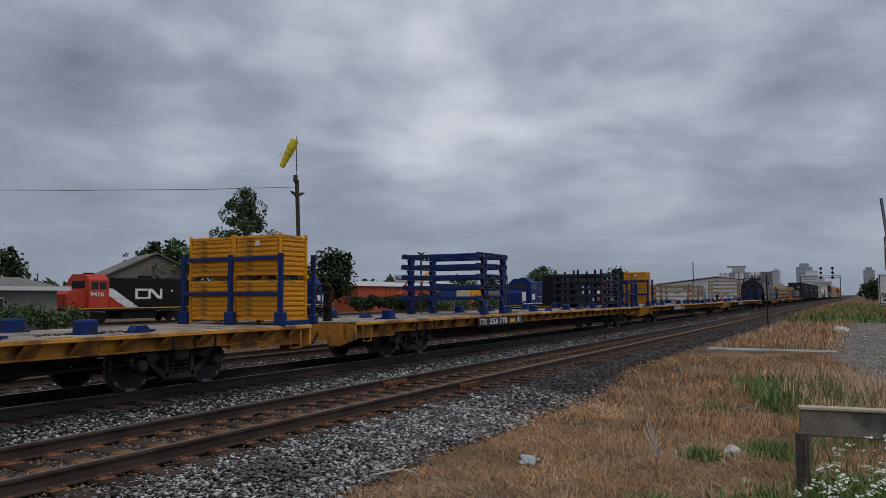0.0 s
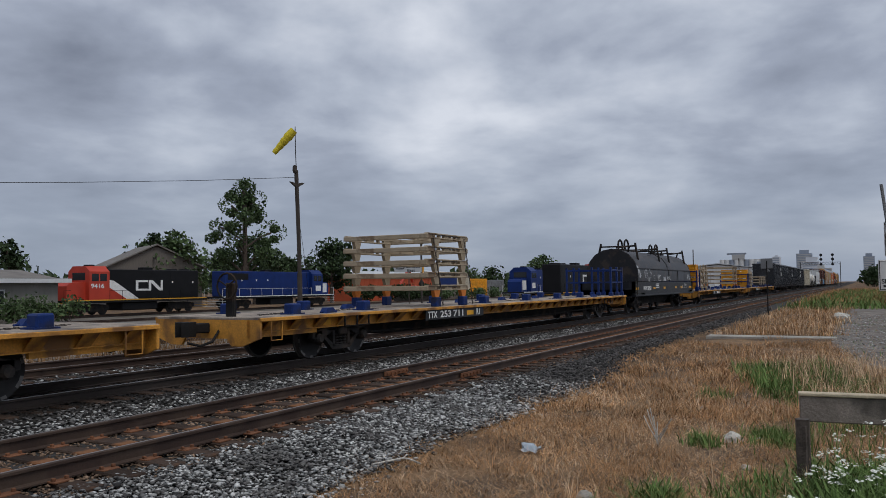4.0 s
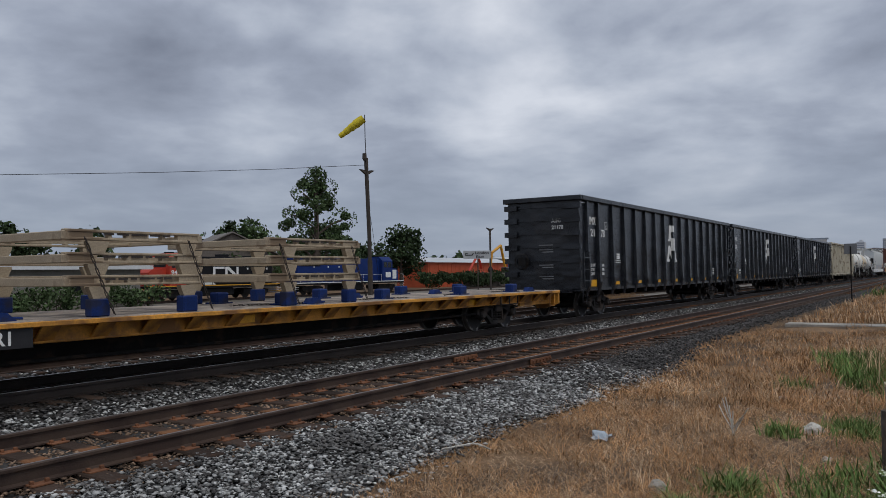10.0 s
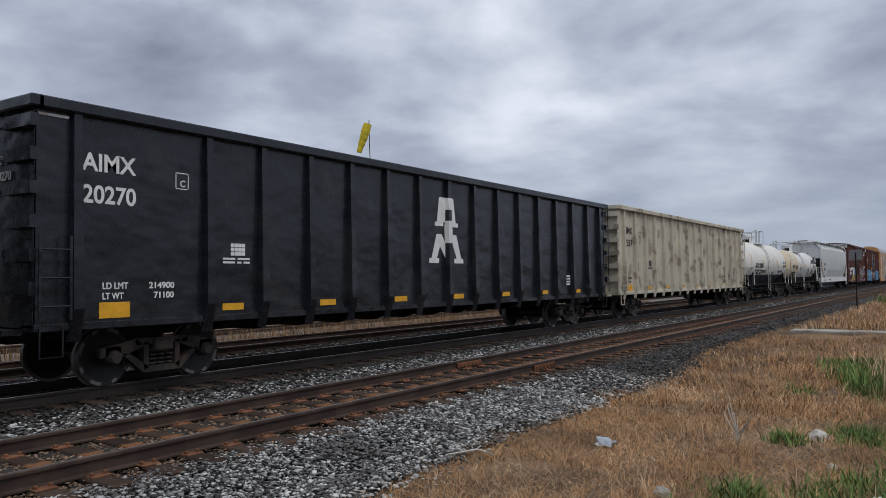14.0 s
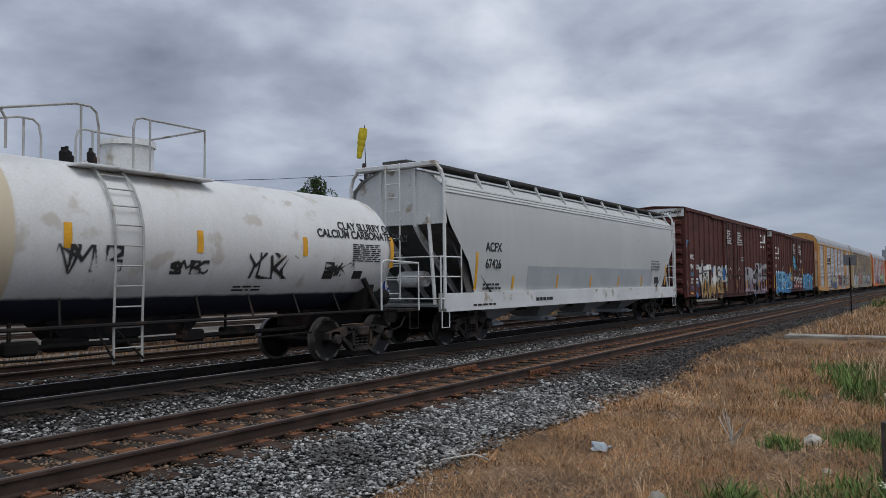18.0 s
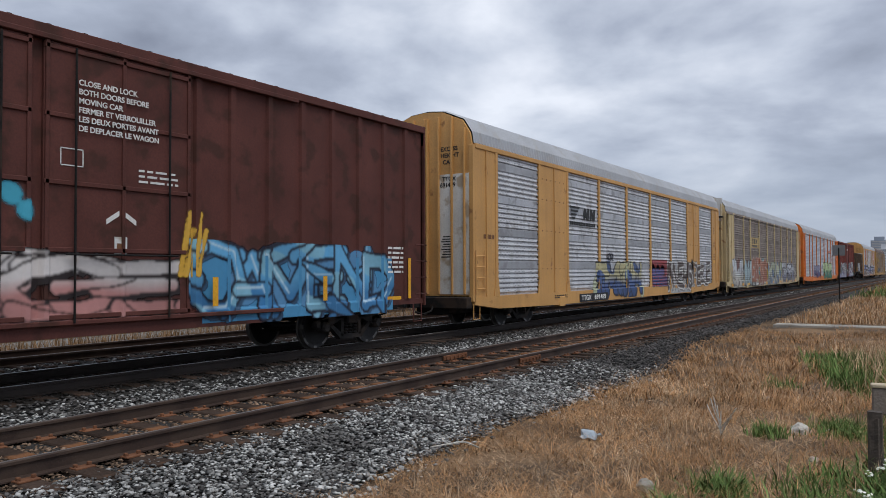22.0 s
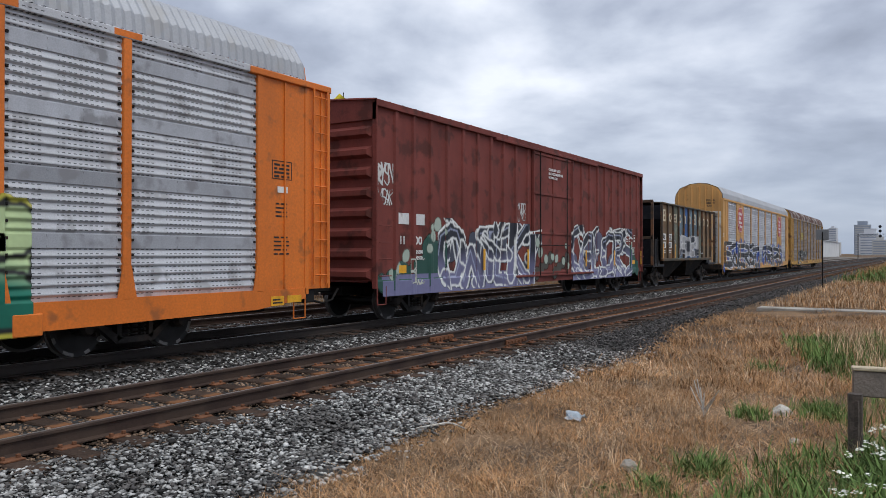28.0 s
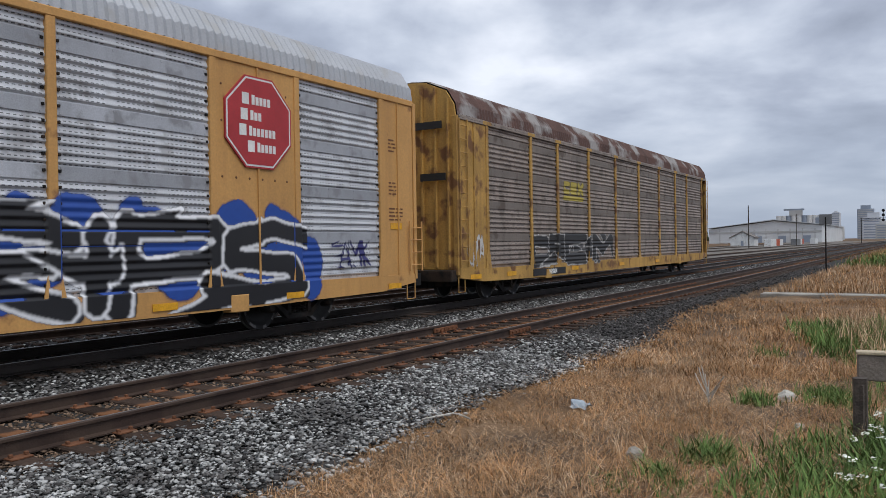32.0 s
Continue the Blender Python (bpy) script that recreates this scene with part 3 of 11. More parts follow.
near_track = make_track("near_track", "rusty little-used track with weathered wooden ties", 7.62, 0.0, 62, 34, False)
# bolted joints with the bars that bridge them
for jx, jy in ((13.55, 8.375), (13.9, 6.865)):
    s = Shape()
    for d in (-0.05, 0.05):
        s.soft(jx - 0.45, jx + 0.45, jy + d - 0.012, jy + d + 0.012, -0.14, -0.045, 0.006)
    for k in range(6):
        s.box(jx - 0.38 + 0.15 * k, jx - 0.34 + 0.15 * k, jy - 0.09, jy + 0.09, -0.11, -0.075)
    part("joint_bar", s, PLATE_RUST, near_track, "bright rusty bolted joint bars")
make_track("through_track", "busy through track with bright rail heads", CENTRE, 0.0, 30, 0, True)
make_track("siding_track", "rusty siding beyond the through track", 16.5, -0.06, 24, 0, False)
make_stones()


# ---- rolling stock ----
MOVERS, WHEELSETS = [], []
HALF = 1.52                              # half the width of a car


def moved(ob, x, z=0.0, y=CENTRE):
    """ob travels with the train; x: where its origin stands at the start."""
    MOVERS.append((ob, x, y, z))
    return ob


def wheelset_mesh():
    s = Shape()
    for side in (-1, 1):
        prof = [(0.10, 0.02), (0.30, 0.012), (0.36, -0.02), (0.40, -0.045), (0.455, -0.05), (0.46, 0.055), (0.485, 0.062), (0.485, 0.09), (0.43, 0.09), (0.37, 0.05), (0.30, 0.045), (0.10, 0.06)]
        s.lathe([(r, side * (0.755 - (p - 0.02))) for r, p in prof], (0, 0, 0), "y", 28)
    s.lathe([(0.0, -1.0), (0.085, -1.0), (0.085, 1.0), (0.0, 1.0)], (0, 0, 0), "y", 12)
    me = s.mesh("wheelset", WHEEL, True)
    me.materials.append(TREAD)
    for p in me.polygons:
        r = [math.hypot(me.vertices[i].co.x, me.vertices[i].co.z) for i in p.vertices]
        p.material_index = 1 if min(r) > 0.40 else 0
    return me


def truck_mesh():
    s = Shape()
    for side in (-1, 1):
        y0, y1 = sorted((side * 0.93, side * 1.06))
        # the cast frame, with two windows and the spring opening left free
        s.prism([(-1.12, 0.60), (-1.12, 0.46), (-0.70, 0.46), (-0.34, 0.60), (-0.5, 0.72)], y0, y1, "y")
        s.prism([(1.12, 0.60), (1.12, 0.46), (0.70, 0.46), (0.34, 0.60), (0.5, 0.72)], y0, y1, "y")
        s.prism([(-0.5, 0.72), (-0.5, 0.62), (0.5, 0.62), (0.5, 0.72)], y0, y1, "y")
        s.prism([(-0.74, 0.50), (-0.62, 0.50), (-0.26, 0.26), (-0.36, 0.17)], y0, y1, "y")
        s.prism([(0.74, 0.50), (0.62, 0.50), (0.26, 0.26), (0.36, 0.17)], y0, y1, "y")
        s.prism([(-0.36, 0.17), (0.36, 0.17), (0.30, 0.27), (-0.30, 0.27)], y0, y1, "y")
        for x in (-0.30, 0.30):
            s.box(x - 0.045, x + 0.045, y0, y1, 0.24, 0.66)
        for x in (-0.16, 0.0, 0.16):
            for k in range(4):
                s.lathe([(0.055, 0), (0.078, 0.02), (0.055, 0.045)], (x, side * 1.0, 0.275 + 0.07 * k), "z", 8)
        for x in (-0.89, 0.89):
            s.lathe([(0.0, side * 1.15), (0.085, side * 1.15), (0.115, side * 1.10), (0.13, side * 0.92)], (x, 0, 0.457), "y", 12)
            s.box(x - 0.13, x + 0.13, y0, y1, 0.42, 0.62)
        # brake rigging
        s.tube([(-0.55, side * 0.72, 0.35), (0.55, side * 0.72, 0.30)], 0.025, 5)
    s.soft(-0.19, 0.19, -1.12, 1.12, 0.50, 0.70, 0.03)
    s.box(-0.62, -0.54, -0.9, 0.9, 0.30, 0.40)
    s.box(0.54, 0.62, -0.9, 0.9, 0.30, 0.40)
    s.lathe([(0.0, 0.78), (0.22, 0.78), (0.22, 0.68)], (0, 0, 0), "z", 12)
    return s.mesh("truck", DUSTY_STEEL)


def coupler_mesh():
    s = Shape()
    s.soft(0.0, 0.62, -0.11, 0.11, 0.72, 0.92, 0.02)
    s.prism([(0.55, -0.14), (0.80, -0.20), (0.92, -0.05), (0.80, 0.0), (0.92, 0.10), (0.80, 0.2), (0.55, 0.14)], 0.66, 0.96, "z")
    s.tube([(0.1, 0.35, 0.8), (0.35, 0.38, 0.55), (0.62, 0.33, 0.48), (0.85, 0.2, 0.55)], 0.028, 6)
    s.tube([(0.05, -0.2, 0.95), (0.08, -0.7, 0.95), (0.1, -1.2, 0.92)], 0.015, 5)
    return s.mesh("coupler", STEEL)


WHEELSET, TRUCK, COUPLER = wheelset_mesh(), truck_mesh(), coupler_mesh()


def car(name, label, category, group, x0, length, inset):
    """The running gear of one car: two trucks with turning wheels, and couplers. Its origin is its middle at the rail heads."""
    c = thing(name, label, category, group)
    c["length"] = length
    for k, x in enumerate((inset - length / 2, length / 2 - inset)):
        t = part("truck", TRUCK, DUSTY_STEEL, c, "dusty dark cast-steel truck")
        t.matrix_basis = pose(x, 0, 0)
        for d in (-0.89, 0.89):
            w = part("wheelset", WHEELSET, WHEEL, t)
            w.matrix_basis = pose(d, 0, 0.457)
            WHEELSETS.append((w, d, x0 + length / 2 + x))
    for k, turn in ((-1, 180), (1, 0)):
        p = part("coupler", COUPLER, STEEL, c, "rusty knuckle coupler with an air hose")
        p.matrix_basis = pose(k * (length / 2 - 0.15), 0, 0, 0, 0, turn)
    return moved(c, x0 + length / 2)


def ladder(parent, x, y, z0, z1, width, mat, along="x", rungs=None, name="ladder", rails=True):
    s = Shape()
    n = rungs or max(2, int((z1 - z0) / 0.38))
    for i in range(n):
        z = z0 + (z1 - z0) * (i + 0.5) / n
        a, b = ((x, y, z), (x + width, y, z)) if along == "x" else ((x, y, z), (x, y + width, z))
        s.tube([a, b], 0.014, 5)
    if rails:
        for k in (0, 1):
            p = (x + width * k, y) if along == "x" else (x, y + width * k)
            s.box(p[0] - 0.02, p[0] + 0.02, p[1] - 0.012, p[1] + 0.012, z0, z1)
    return part(name, s, mat, parent)


def stirrup(parent, x, y, z, mat):
    s = Shape().tube([(x, y, z), (x, y, z - 0.42), (x + 0.34, y, z - 0.42), (x + 0.34, y, z)], 0.017, 5)
    return part("step", s, mat, parent)


def reflectors(parent, xs, z, y, w=0.42, h=0.1, upright=False):
    for x in xs:
        s = Shape().box(x, x + (h if upright else w), y - 0.005, y, z, z + (w if upright else h))
        part("reflector", s, YELLOW_TAPE, parent, "yellow reflective strip")


# -- gondolas
def gondola(name, label, x0, length, top, mat, posts, number, logo, seed):
    c = car(name, label, "gondola car", "gondola cars", x0, length, 2.35)
    h = length / 2
    low, panel = 1.0, 1.37
    for side in (-1, 1):
        y0, y1 = sorted((side * panel, side * (panel - 0.02)))
        part("side_wall", Shape().box(-h, h, y0, y1, low, top - 0.05), mat, c)
        a, b = sorted((side * (panel - 0.06), side * HALF))
        part("top_chord", Shape().soft(-h - 0.02, h + 0.02, a, b, top - 0.17, top, 0.02), mat, c)
        a, b = sorted((side * (panel - 0.3), side * (panel + 0.05)))
        part("side_sill", Shape().soft(-h, h, a, b, low - 0.06, low + 0.05, 0.01), mat, c)
        for x in posts:
            if mat != BEIGE and number != "21178" and abs(x - posts[1]) < 0.01:
                continue                         # these cars have one wide first panel
            w, wt = 0.115, 0.075
            y = side * panel
            yo, yt = side * (HALF - 0.005), side * (panel + 0.09)
            s = Shape()
            v = [(x - w, y, low - 0.22), (x + w, y, low - 0.22), (x + w * 0.75, side * (panel + 0.03), low - 0.22), (x - w * 0.75, side * (panel + 0.03), low - 0.22),
                 (x - wt, y, top - 0.17), (x + wt, y, top - 0.17), (x + wt * 0.85, yt, top - 0.17), (x - wt * 0.85, yt, top - 0.17)]
            mid = [(x - w * 0.75, yo, low + 0.25), (x + w * 0.75, yo, low + 0.25), (x + w, y, low + 0.25), (x - w, y, low + 0.25)]
            s.add(v + mid, [(0, 1, 2, 3), (4, 7, 6, 5), (3, 2, 9, 8), (8, 9, 6, 7), (0, 3, 8, 11), (11, 8, 7, 4), (1, 10, 9, 2), (10, 5, 6, 9)])
            part("side_post", s, mat, c)
    for k in (-1, 1):
        x = k * (h - 0.01)
        s = Shape().box(min(x, x - k * 0.02), max(x, x - k * 0.02), -panel, panel, low, top - 0.05)
        n = 6
        for i in range(n):
            z = low + 0.55 + (top - low - 0.9) * i / (n - 1)
            for a, b in ((-panel - 0.1, -panel + 0.62), (panel - 0.4, panel + 0.1)):
                part("end_rib", Shape().prism([(a, z - 0.09), (b, z - 0.09), (b, z + 0.09), (a, z + 0.09)], x, x + k * 0.12, "x"), mat, c)
            part("end_seam", Shape().box(min(x, x + k * 0.05), max(x, x + k * 0.05), -panel + 0.62, panel - 0.4, z - 0.02, z + 0.02), mat, c)
        part("end_chord", Shape().soft(min(x - k * 0.06, x + k * 0.14), max(x - k * 0.06, x + k * 0.14), -HALF, HALF, top - 0.17, top, 0.02), mat, c)
        part("end_step", Shape().box(min(x, x + k * 0.3), max(x, x + k * 0.3), -1.1, 1.1, low - 0.1, low - 0.02), mat, c)
        part("end_wall", s, mat, c)
        if k < 0:
            on_end("reporting_mark", "AIMX", 0.13, x - 0.024, -0.35, 3.35, c, STENCIL if mat == BEIGE else WHITE)
            on_end("car_number", number, 0.13, x - 0.024, -0.35, 3.12, c, STENCIL if mat == BEIGE else WHITE)
            for z, n in ((2.55, 4), (1.85, 2), (1.45, 2)):
                rows = Shape()
                for i in range(n):
                    rows.box(x - 0.026, x - 0.021, -0.4, 0.15 - 0.12 * (i % 2), z - 0.08 * i, z - 0.08 * i + 0.035)
                part("end_print", rows, STENCIL if mat == BEIGE else MID_GREY, c)
        if k < 0:
            b = Shape()
            b.lathe([(0.26, 0.0), (0.29, 0.02), (0.26, 0.04)], (x - 0.22, 0.75, 2.0), "x", 18)
            b.box(x - 0.21, x - 0.19, 0.73, 0.77, 1.76, 2.24)
            b.box(x - 0.2, x, 0.6, 0.9, 1.85, 2.15)
            part("brake_wheel", b, STEEL, c)
        ladder(c, k * h - (0.47 if k > 0 else 0) , -HALF - 0.03, low + 0.1, low + 1.3 if k < 0 else top - 0.2, 0.45, mat, rungs=3 if k < 0 else 8)
        stirrup(c, k * h - (0.42 if k > 0 else -0.05), -1.46, low, mat)
    part("floor", Shape().box(-h, h, -panel, panel, low, low + 0.05), mat, c)
    part("centre_sill", Shape().soft(-h + 0.2, h - 0.2, -0.33, 0.33, 0.72, low, 0.02), STEEL, c)
    for x in np.arange(-h + 3.8, h - 3.6, 1.25):
        part("cross_bearer", Shape().prism([(-1.38, low - 0.02), (1.38, low - 0.02), (0.4, 0.68), (-0.4, 0.68)], x - 0.06, x + 0.06, "x"), STEEL, c)
    face = -panel - 0.004
    sz = 0.27
    ink = STENCIL if mat == BEIGE else WHITE
    lettering("reporting_mark", "AIMX", sz, -h + 0.72, 3.30, face, c, ink, width=0.78 if number == "21178" else 0.9)
    if number == "21178":
        lettering("car_number", number[:2], sz, -h + 1.02, 2.88, face, c, ink, width=0.36)
        lettering("car_number", number[2:], sz, -h + 1.80, 2.88, face, c, ink, width=0.55)
        limits, low_z, lines = (-h + 0.98, -h + 1.78), 1.80, (("LD LMT", "214300"), ("LT WT", "71700"), ("CU FT", "6000"))
    else:
        lettering("car_number", number, sz, -h + 0.72, 2.82, face, c, ink, width=0.9)
        limits, low_z, lines = (-h + 1.05, -h + 1.86), 1.53, (("LD LMT", "214900"), ("LT WT", "71100"))
    for k, (word, value) in enumerate(lines):
        z = low_z - 0.155 * k
        lettering("load_limit", word, 0.10, limits[0], z, face, c, ink, width=(0.44, 0.36, 0.36)[k])
        lettering("load_limit", value, 0.10, limits[1] + 0.09 * k, z, face, c, ink, width=(0.48, 0.38, 0.30)[k])
    bars("small_print", c, h - 3.3, 1.7, face, 4, 0.55, 0.05, 0.04, ink, seed + 2)
    bars("small_print", c, -h + 3.35, 2.04, face, 2, 0.62, 0.035, 0.03, ink, seed + 3)
    for i in range(4):
        for j in range(3):
            part("placard_cell", Shape().box(-h + 3.53 + 0.085 * i, -h + 3.605 + 0.085 * i, face - 0.004, face, 2.08 + 0.075 * j, 2.145 + 0.075 * j), ink, c)
    s = Shape()
    for u, v, w, q in ((2.36, 2.62, 3.155, 3.17), (2.36, 2.62, 3.415, 3.43), (2.36, 2.375, 3.155, 3.43), (2.605, 2.62, 3.155, 3.43)):
        s.box(u - h, v - h, face - 0.004, face, w, q)
    part("plate_frame", s, ink, c)
    lettering("plate_letter", "C", 0.11, -h + 2.45, 3.2, face, c, ink)
    part("grab_plate", Shape().box(-h + 0.05, -h + 0.5, face - 0.02, face - 0.006, top - 0.26, top - 0.22), PALE, c, "white-painted grab bar")
    reflectors(c, [-h + 1.0], 1.09, face, 0.52, 0.24)
    reflectors(c, [posts[2 + 2 * i] + 0.34 - 0.02 * i for i in range(7)], 1.12, face, 0.48, 0.12)
    if logo:
        lx = posts[8] - 0.03
        # a white two-storey mark, built of plain bars and wedges
        s = Shape()

        def wedge(pts):
            s.prism([(lx + 1.25 * a, 2.02 + b) for a, b in pts], face - 0.006, face, "y")
        wedge([(-0.42, 0.92), (-0.12, 0.92), (-0.12, 1.02), (0.0, 1.02), (0.0, 1.64), (-0.26, 1.64), (-0.34, 1.02), (-0.42, 1.02)])
        wedge([(0.12, 0.92), (0.42, 0.92), (0.42, 1.02), (0.34, 1.02), (0.26, 1.64), (0.004, 1.64), (0.004, 1.3)])
        wedge([(-0.07, 0.60), (0.07, 0.60), (0.07, 0.95), (-0.07, 0.95)])
        wedge([(-0.62, 0.0), (-0.28, 0.0), (-0.28, 0.12), (-0.36, 0.12), (-0.24, 0.42), (-0.05, 0.12), (0.05, 0.12), (0.24, 0.42), (0.36, 0.12), (0.28, 0.12), (0.28, 0.0),
               (0.62, 0.0), (0.62, 0.12), (0.54, 0.12), (0.36, 0.72), (0.18, 0.72), (0.0, 0.42), (-0.18, 0.72), (-0.36, 0.72), (-0.54, 0.12), (-0.62, 0.12)])
        part("emblem", s, WHITE, c, "white stacked emblem")
        for a, b in ((1.34, 1.64), (0.5, 1.06)):
            ring = []
            for z in (2.02 + a, 2.02 + b):
                k = (z - low - 0.25) / (top - low - 0.42)
                w, d, y = 0.119 - 0.04 * k, 0.090 - 0.022 * k, HALF - k * (HALF - panel - 0.094)
                ring += [(posts[8] - w, -panel, z), (posts[8] - d, -y, z), (posts[8] + d, -y, z), (posts[8] + w, -panel, z)]
            part("emblem_on_post", Shape().add(ring, [(0, 1, 5, 4), (1, 2, 6, 5), (2, 3, 7, 6), (0, 3, 2, 1), (4, 5, 6, 7)]), WHITE, c)
    return c


STENCIL = material("black_stencil", (0.02, 0.02, 0.02), 0.6, 0, 0.1, 3, 40, 0.0)
POSTS = [-9.87, -8.86] + [-7.47 + 1.255 * i for i in range(14)] + [9.95]
for i, (x0, number) in enumerate(((182.2, "21178"), (204.05, "20042"), (226.0, "20270"))):
    gondola("gondola_car", "tall black steel gondola car with a white emblem", x0, 20.95, 4.26, GONDOLA_BLACK, POSTS, number, True, 10 * i)
beige = gondola("gondola_car", "tall beige steel gondola car with black scrawls", 248.3, 20.2, 4.36, BEIGE, [-9.5 + 1.19 * i for i in range(17)], "5557", False, 70)


# -- autoracks
def autorack(label, x0, length, frame_mat, panel_mat, roof_mat, plates, bays, style, seed):
    """plates: stretches of plain sheet, bays: stretches of corrugated panel, in metres from the car's leading end."""
    c = car("autorack_car", label, "autorack car", "autorack cars", x0, length, 3.9)
    h = length / 2
    top, sill0, sill1 = 5.12, 0.52, 0.93
    for side in (-1, 1):
        a, b = sorted((side * 1.30, side * HALF))
        ends = Shape().prism([(-h + 0.25, sill1), (-h + 0.25, sill0 + 0.2), (-h + 1.6, sill0 + 0.05), (-h + 5.6, sill0), (h - 5.6, sill0), (h - 1.6, sill0 + 0.05), (h - 0.25, sill0 + 0.2), (h - 0.25, sill1)], a, b, "y")
        part("side_sill", ends, frame_mat if style != "last" else RUSTY_YELLOW, c)
        a, b = sorted((side * 1.38, side * (HALF + 0.01)))
        part("top_rail", Shape().soft(-h + 0.3, h - 0.3, a, b, top - 0.14, top, 0.015), frame_mat if style in ("plated",) else panel_mat, c)
        if side > 0:
            part("side_wall", Shape().box(-h + 0.3, h - 0.3, 1.42, 1.47, sill1, top - 0.1), panel_mat, c)
            continue
        for p0, p1 in plates:
            s = Shape().soft(p0 - h, p1 - h, -1.50, -1.44, sill1 - 0.02, top - 0.12, 0.01)
            for x in ((p0 + p1) / 2 - h,):
                s.box(x - 0.02, x + 0.02, -1.53, -1.5, sill1, top - 0.14)
            part("plate", s, frame_mat, c, "plain riveted side sheet")
        for p0, p1 in bays:
            s = Shape()
            bands = []
            prof = [(-1.44, sill1)]
            z, k = sill1 + 0.06, 0
            while z < top - 0.22:
                flat = k % 6 == 5
                hgt = 0.24 if flat else 0.14
                d = 0.0 if flat else 0.028
                prof += [(-1.450, z), (-1.450 - d, z + 0.035), (-1.450 - d, z + 0.05), (-1.450 - d * 0.45, z + hgt * 0.62), (-1.450, z + hgt - 0.015)]
                if flat:
                    bands.append(z)
                z += hgt
                k += 1
            prof += [(-1.44, top - 0.13), (-1.42, top - 0.13), (-1.42, sill1)]
            s.prism(prof, p0 - h + 0.02, p1 - h - 0.02, "x")
            panel = part("side_panel", s, panel_mat, c, "corrugated perforated side panel")
            for z in bands:
                band = Shape().soft(p0 - h + 0.03, p1 - h - 0.03, -1.472, -1.451, z + 0.005, z + 0.225, 0.006)
                for i in range(4):
                    x = p0 - h + 0.15 + (p1 - p0 - 0.3) * i / 3
                    for dz in (0.04, 0.19):
                        band.box(x - 0.014, x + 0.014, -1.478, -1.472, z + dz - 0.014, z + dz + 0.014)
                band = part("flat_band", band, GALV_FLAT if panel_mat == GALV else DIRTY_FLAT, panel)
            bolts = Shape()
            for z in np.arange(sill1 + 0.2, top - 0.3, 0.235):
                for x in (p0 - h + 0.12, p1 - h - 0.12):
                    bolts.soft(x - 0.022, x + 0.022, -1.496, -1.45, z - 0.022, z + 0.022, 0.006)
            part("bolt_row", bolts, STEEL, panel)
        edges = sorted({round(e, 2) for p in bays for e in p})
        for e in edges:
            x = e - h
            s = Shape().soft(x - 0.075, x + 0.075, -HALF - 0.005, -1.43, sill1 - 0.03, top - 0.13, 0.012)
            s.prism([(x - 0.075, sill1 + 0.5), (x - 0.17, sill1), (x + 0.17, sill1), (x + 0.075, sill1 + 0.5)], -HALF - 0.002, -1.5, "y")
            if style != "plated":
                s.soft(x - 0.26, x + 0.26, -HALF - 0.012, -1.44, top - 0.13, top - 0.01, 0.01)
            part("side_post", s, frame_mat, c)
    # roof: an arch of narrow corrugations
    arch = [(-1.50, top - 0.02), (-1.45, top + 0.30), (-1.20, top + 0.68), (-0.55, top + 0.95), (0, top + 1.0), (0.55, top + 0.95), (1.20, top + 0.68), (1.45, top + 0.30), (1.50, top - 0.02)]
    rows, n = [], int((length - 0.5) / 0.18)
    for i in range(n * 2 + 1):
        x = -h + 0.25 + (length - 0.5) * i / (n * 2)
        lift = 0.032 if i % 2 else 0.0
        rows.append([(x, y * (1 + lift * 0.5), z + lift) for y, z in arch])
    part("roof", Shape().sheet(rows), roof_mat, c, "corrugated arched roof")
    for k in (-1, 1):
        x = k * (h - 0.22)
        s = Shape()
        s.prism([(-1.46, 0.95), *[(y * 0.98, z - 0.03) for y, z in arch], (1.46, 0.95)], x - 0.03, x + 0.03, "x")
        part("end_door", s, frame_mat, c, "ribbed end doors")
        s = Shape()
        for y in (-1.25, -0.85, -0.42, -0.04, 0.04, 0.42, 0.85, 1.25):
            s.soft(min(x, x + k * 0.11), max(x, x + k * 0.11), y - 0.03, y + 0.03, 1.0, 5.55 if abs(y) > 1 else 5.9, 0.01)
        part("door_rib", s, frame_mat, c)
        if style in ("plated",) and k < 0:
            for a, b in ((-1.40, -1.28), (-1.22, -0.88), (-0.82, -0.45)):
                part("door_skin", Shape().box(x - 0.06, x - 0.032, a, b, 1.0, 4.3), DOOR_WHITE, c, "dirty white lower door skin")
            for word, z in (("EXCESS", 4.95), ("HEIGHT", 4.77), ("CAR", 4.59), ("TTGX", 4.12), ("691489" if seed == 1 else "691835", 3.95)):
                on_end("door_words", word, 0.12, x - (0.065 if z < 4.3 else 0.035), -0.47 if len(word) > 4 else -0.54, z, c, STENCIL)
            print_rows = Shape()
            for i in range(9):
                print_rows.box(x - 0.064, x - 0.0605, -0.80, -0.56 + 0.03 * (i % 3), 2.6 - 0.07 * i, 2.57 - 0.07 * i)
            part("small_print", print_rows, STENCIL, c)
        part("door_track", Shape().soft(min(x, x + k * 0.32), max(x, x + k * 0.32), -1.45, 1.45, 0.62, 0.93, 0.02), STEEL, c)
        ladder(c, x - (-0.17 if k > 0 and style == "posts" else 0.30 if k > 0 else -0.02), -HALF - 0.04, 1.0, 5.0 if style != "plated" else 2.2, 0.42 if style != "plated" else 0.5, frame_mat, rungs=11 if style != "plated" else 4)
        stirrup(c, x - (0.35 if k > 0 else 0), -1.48, 0.75, frame_mat)
        s = Shape().soft(x - 0.06, x + 0.06, -HALF, -1.38, 0.8, top - 0.05, 0.01)
        part("corner_post", s, frame_mat, c)
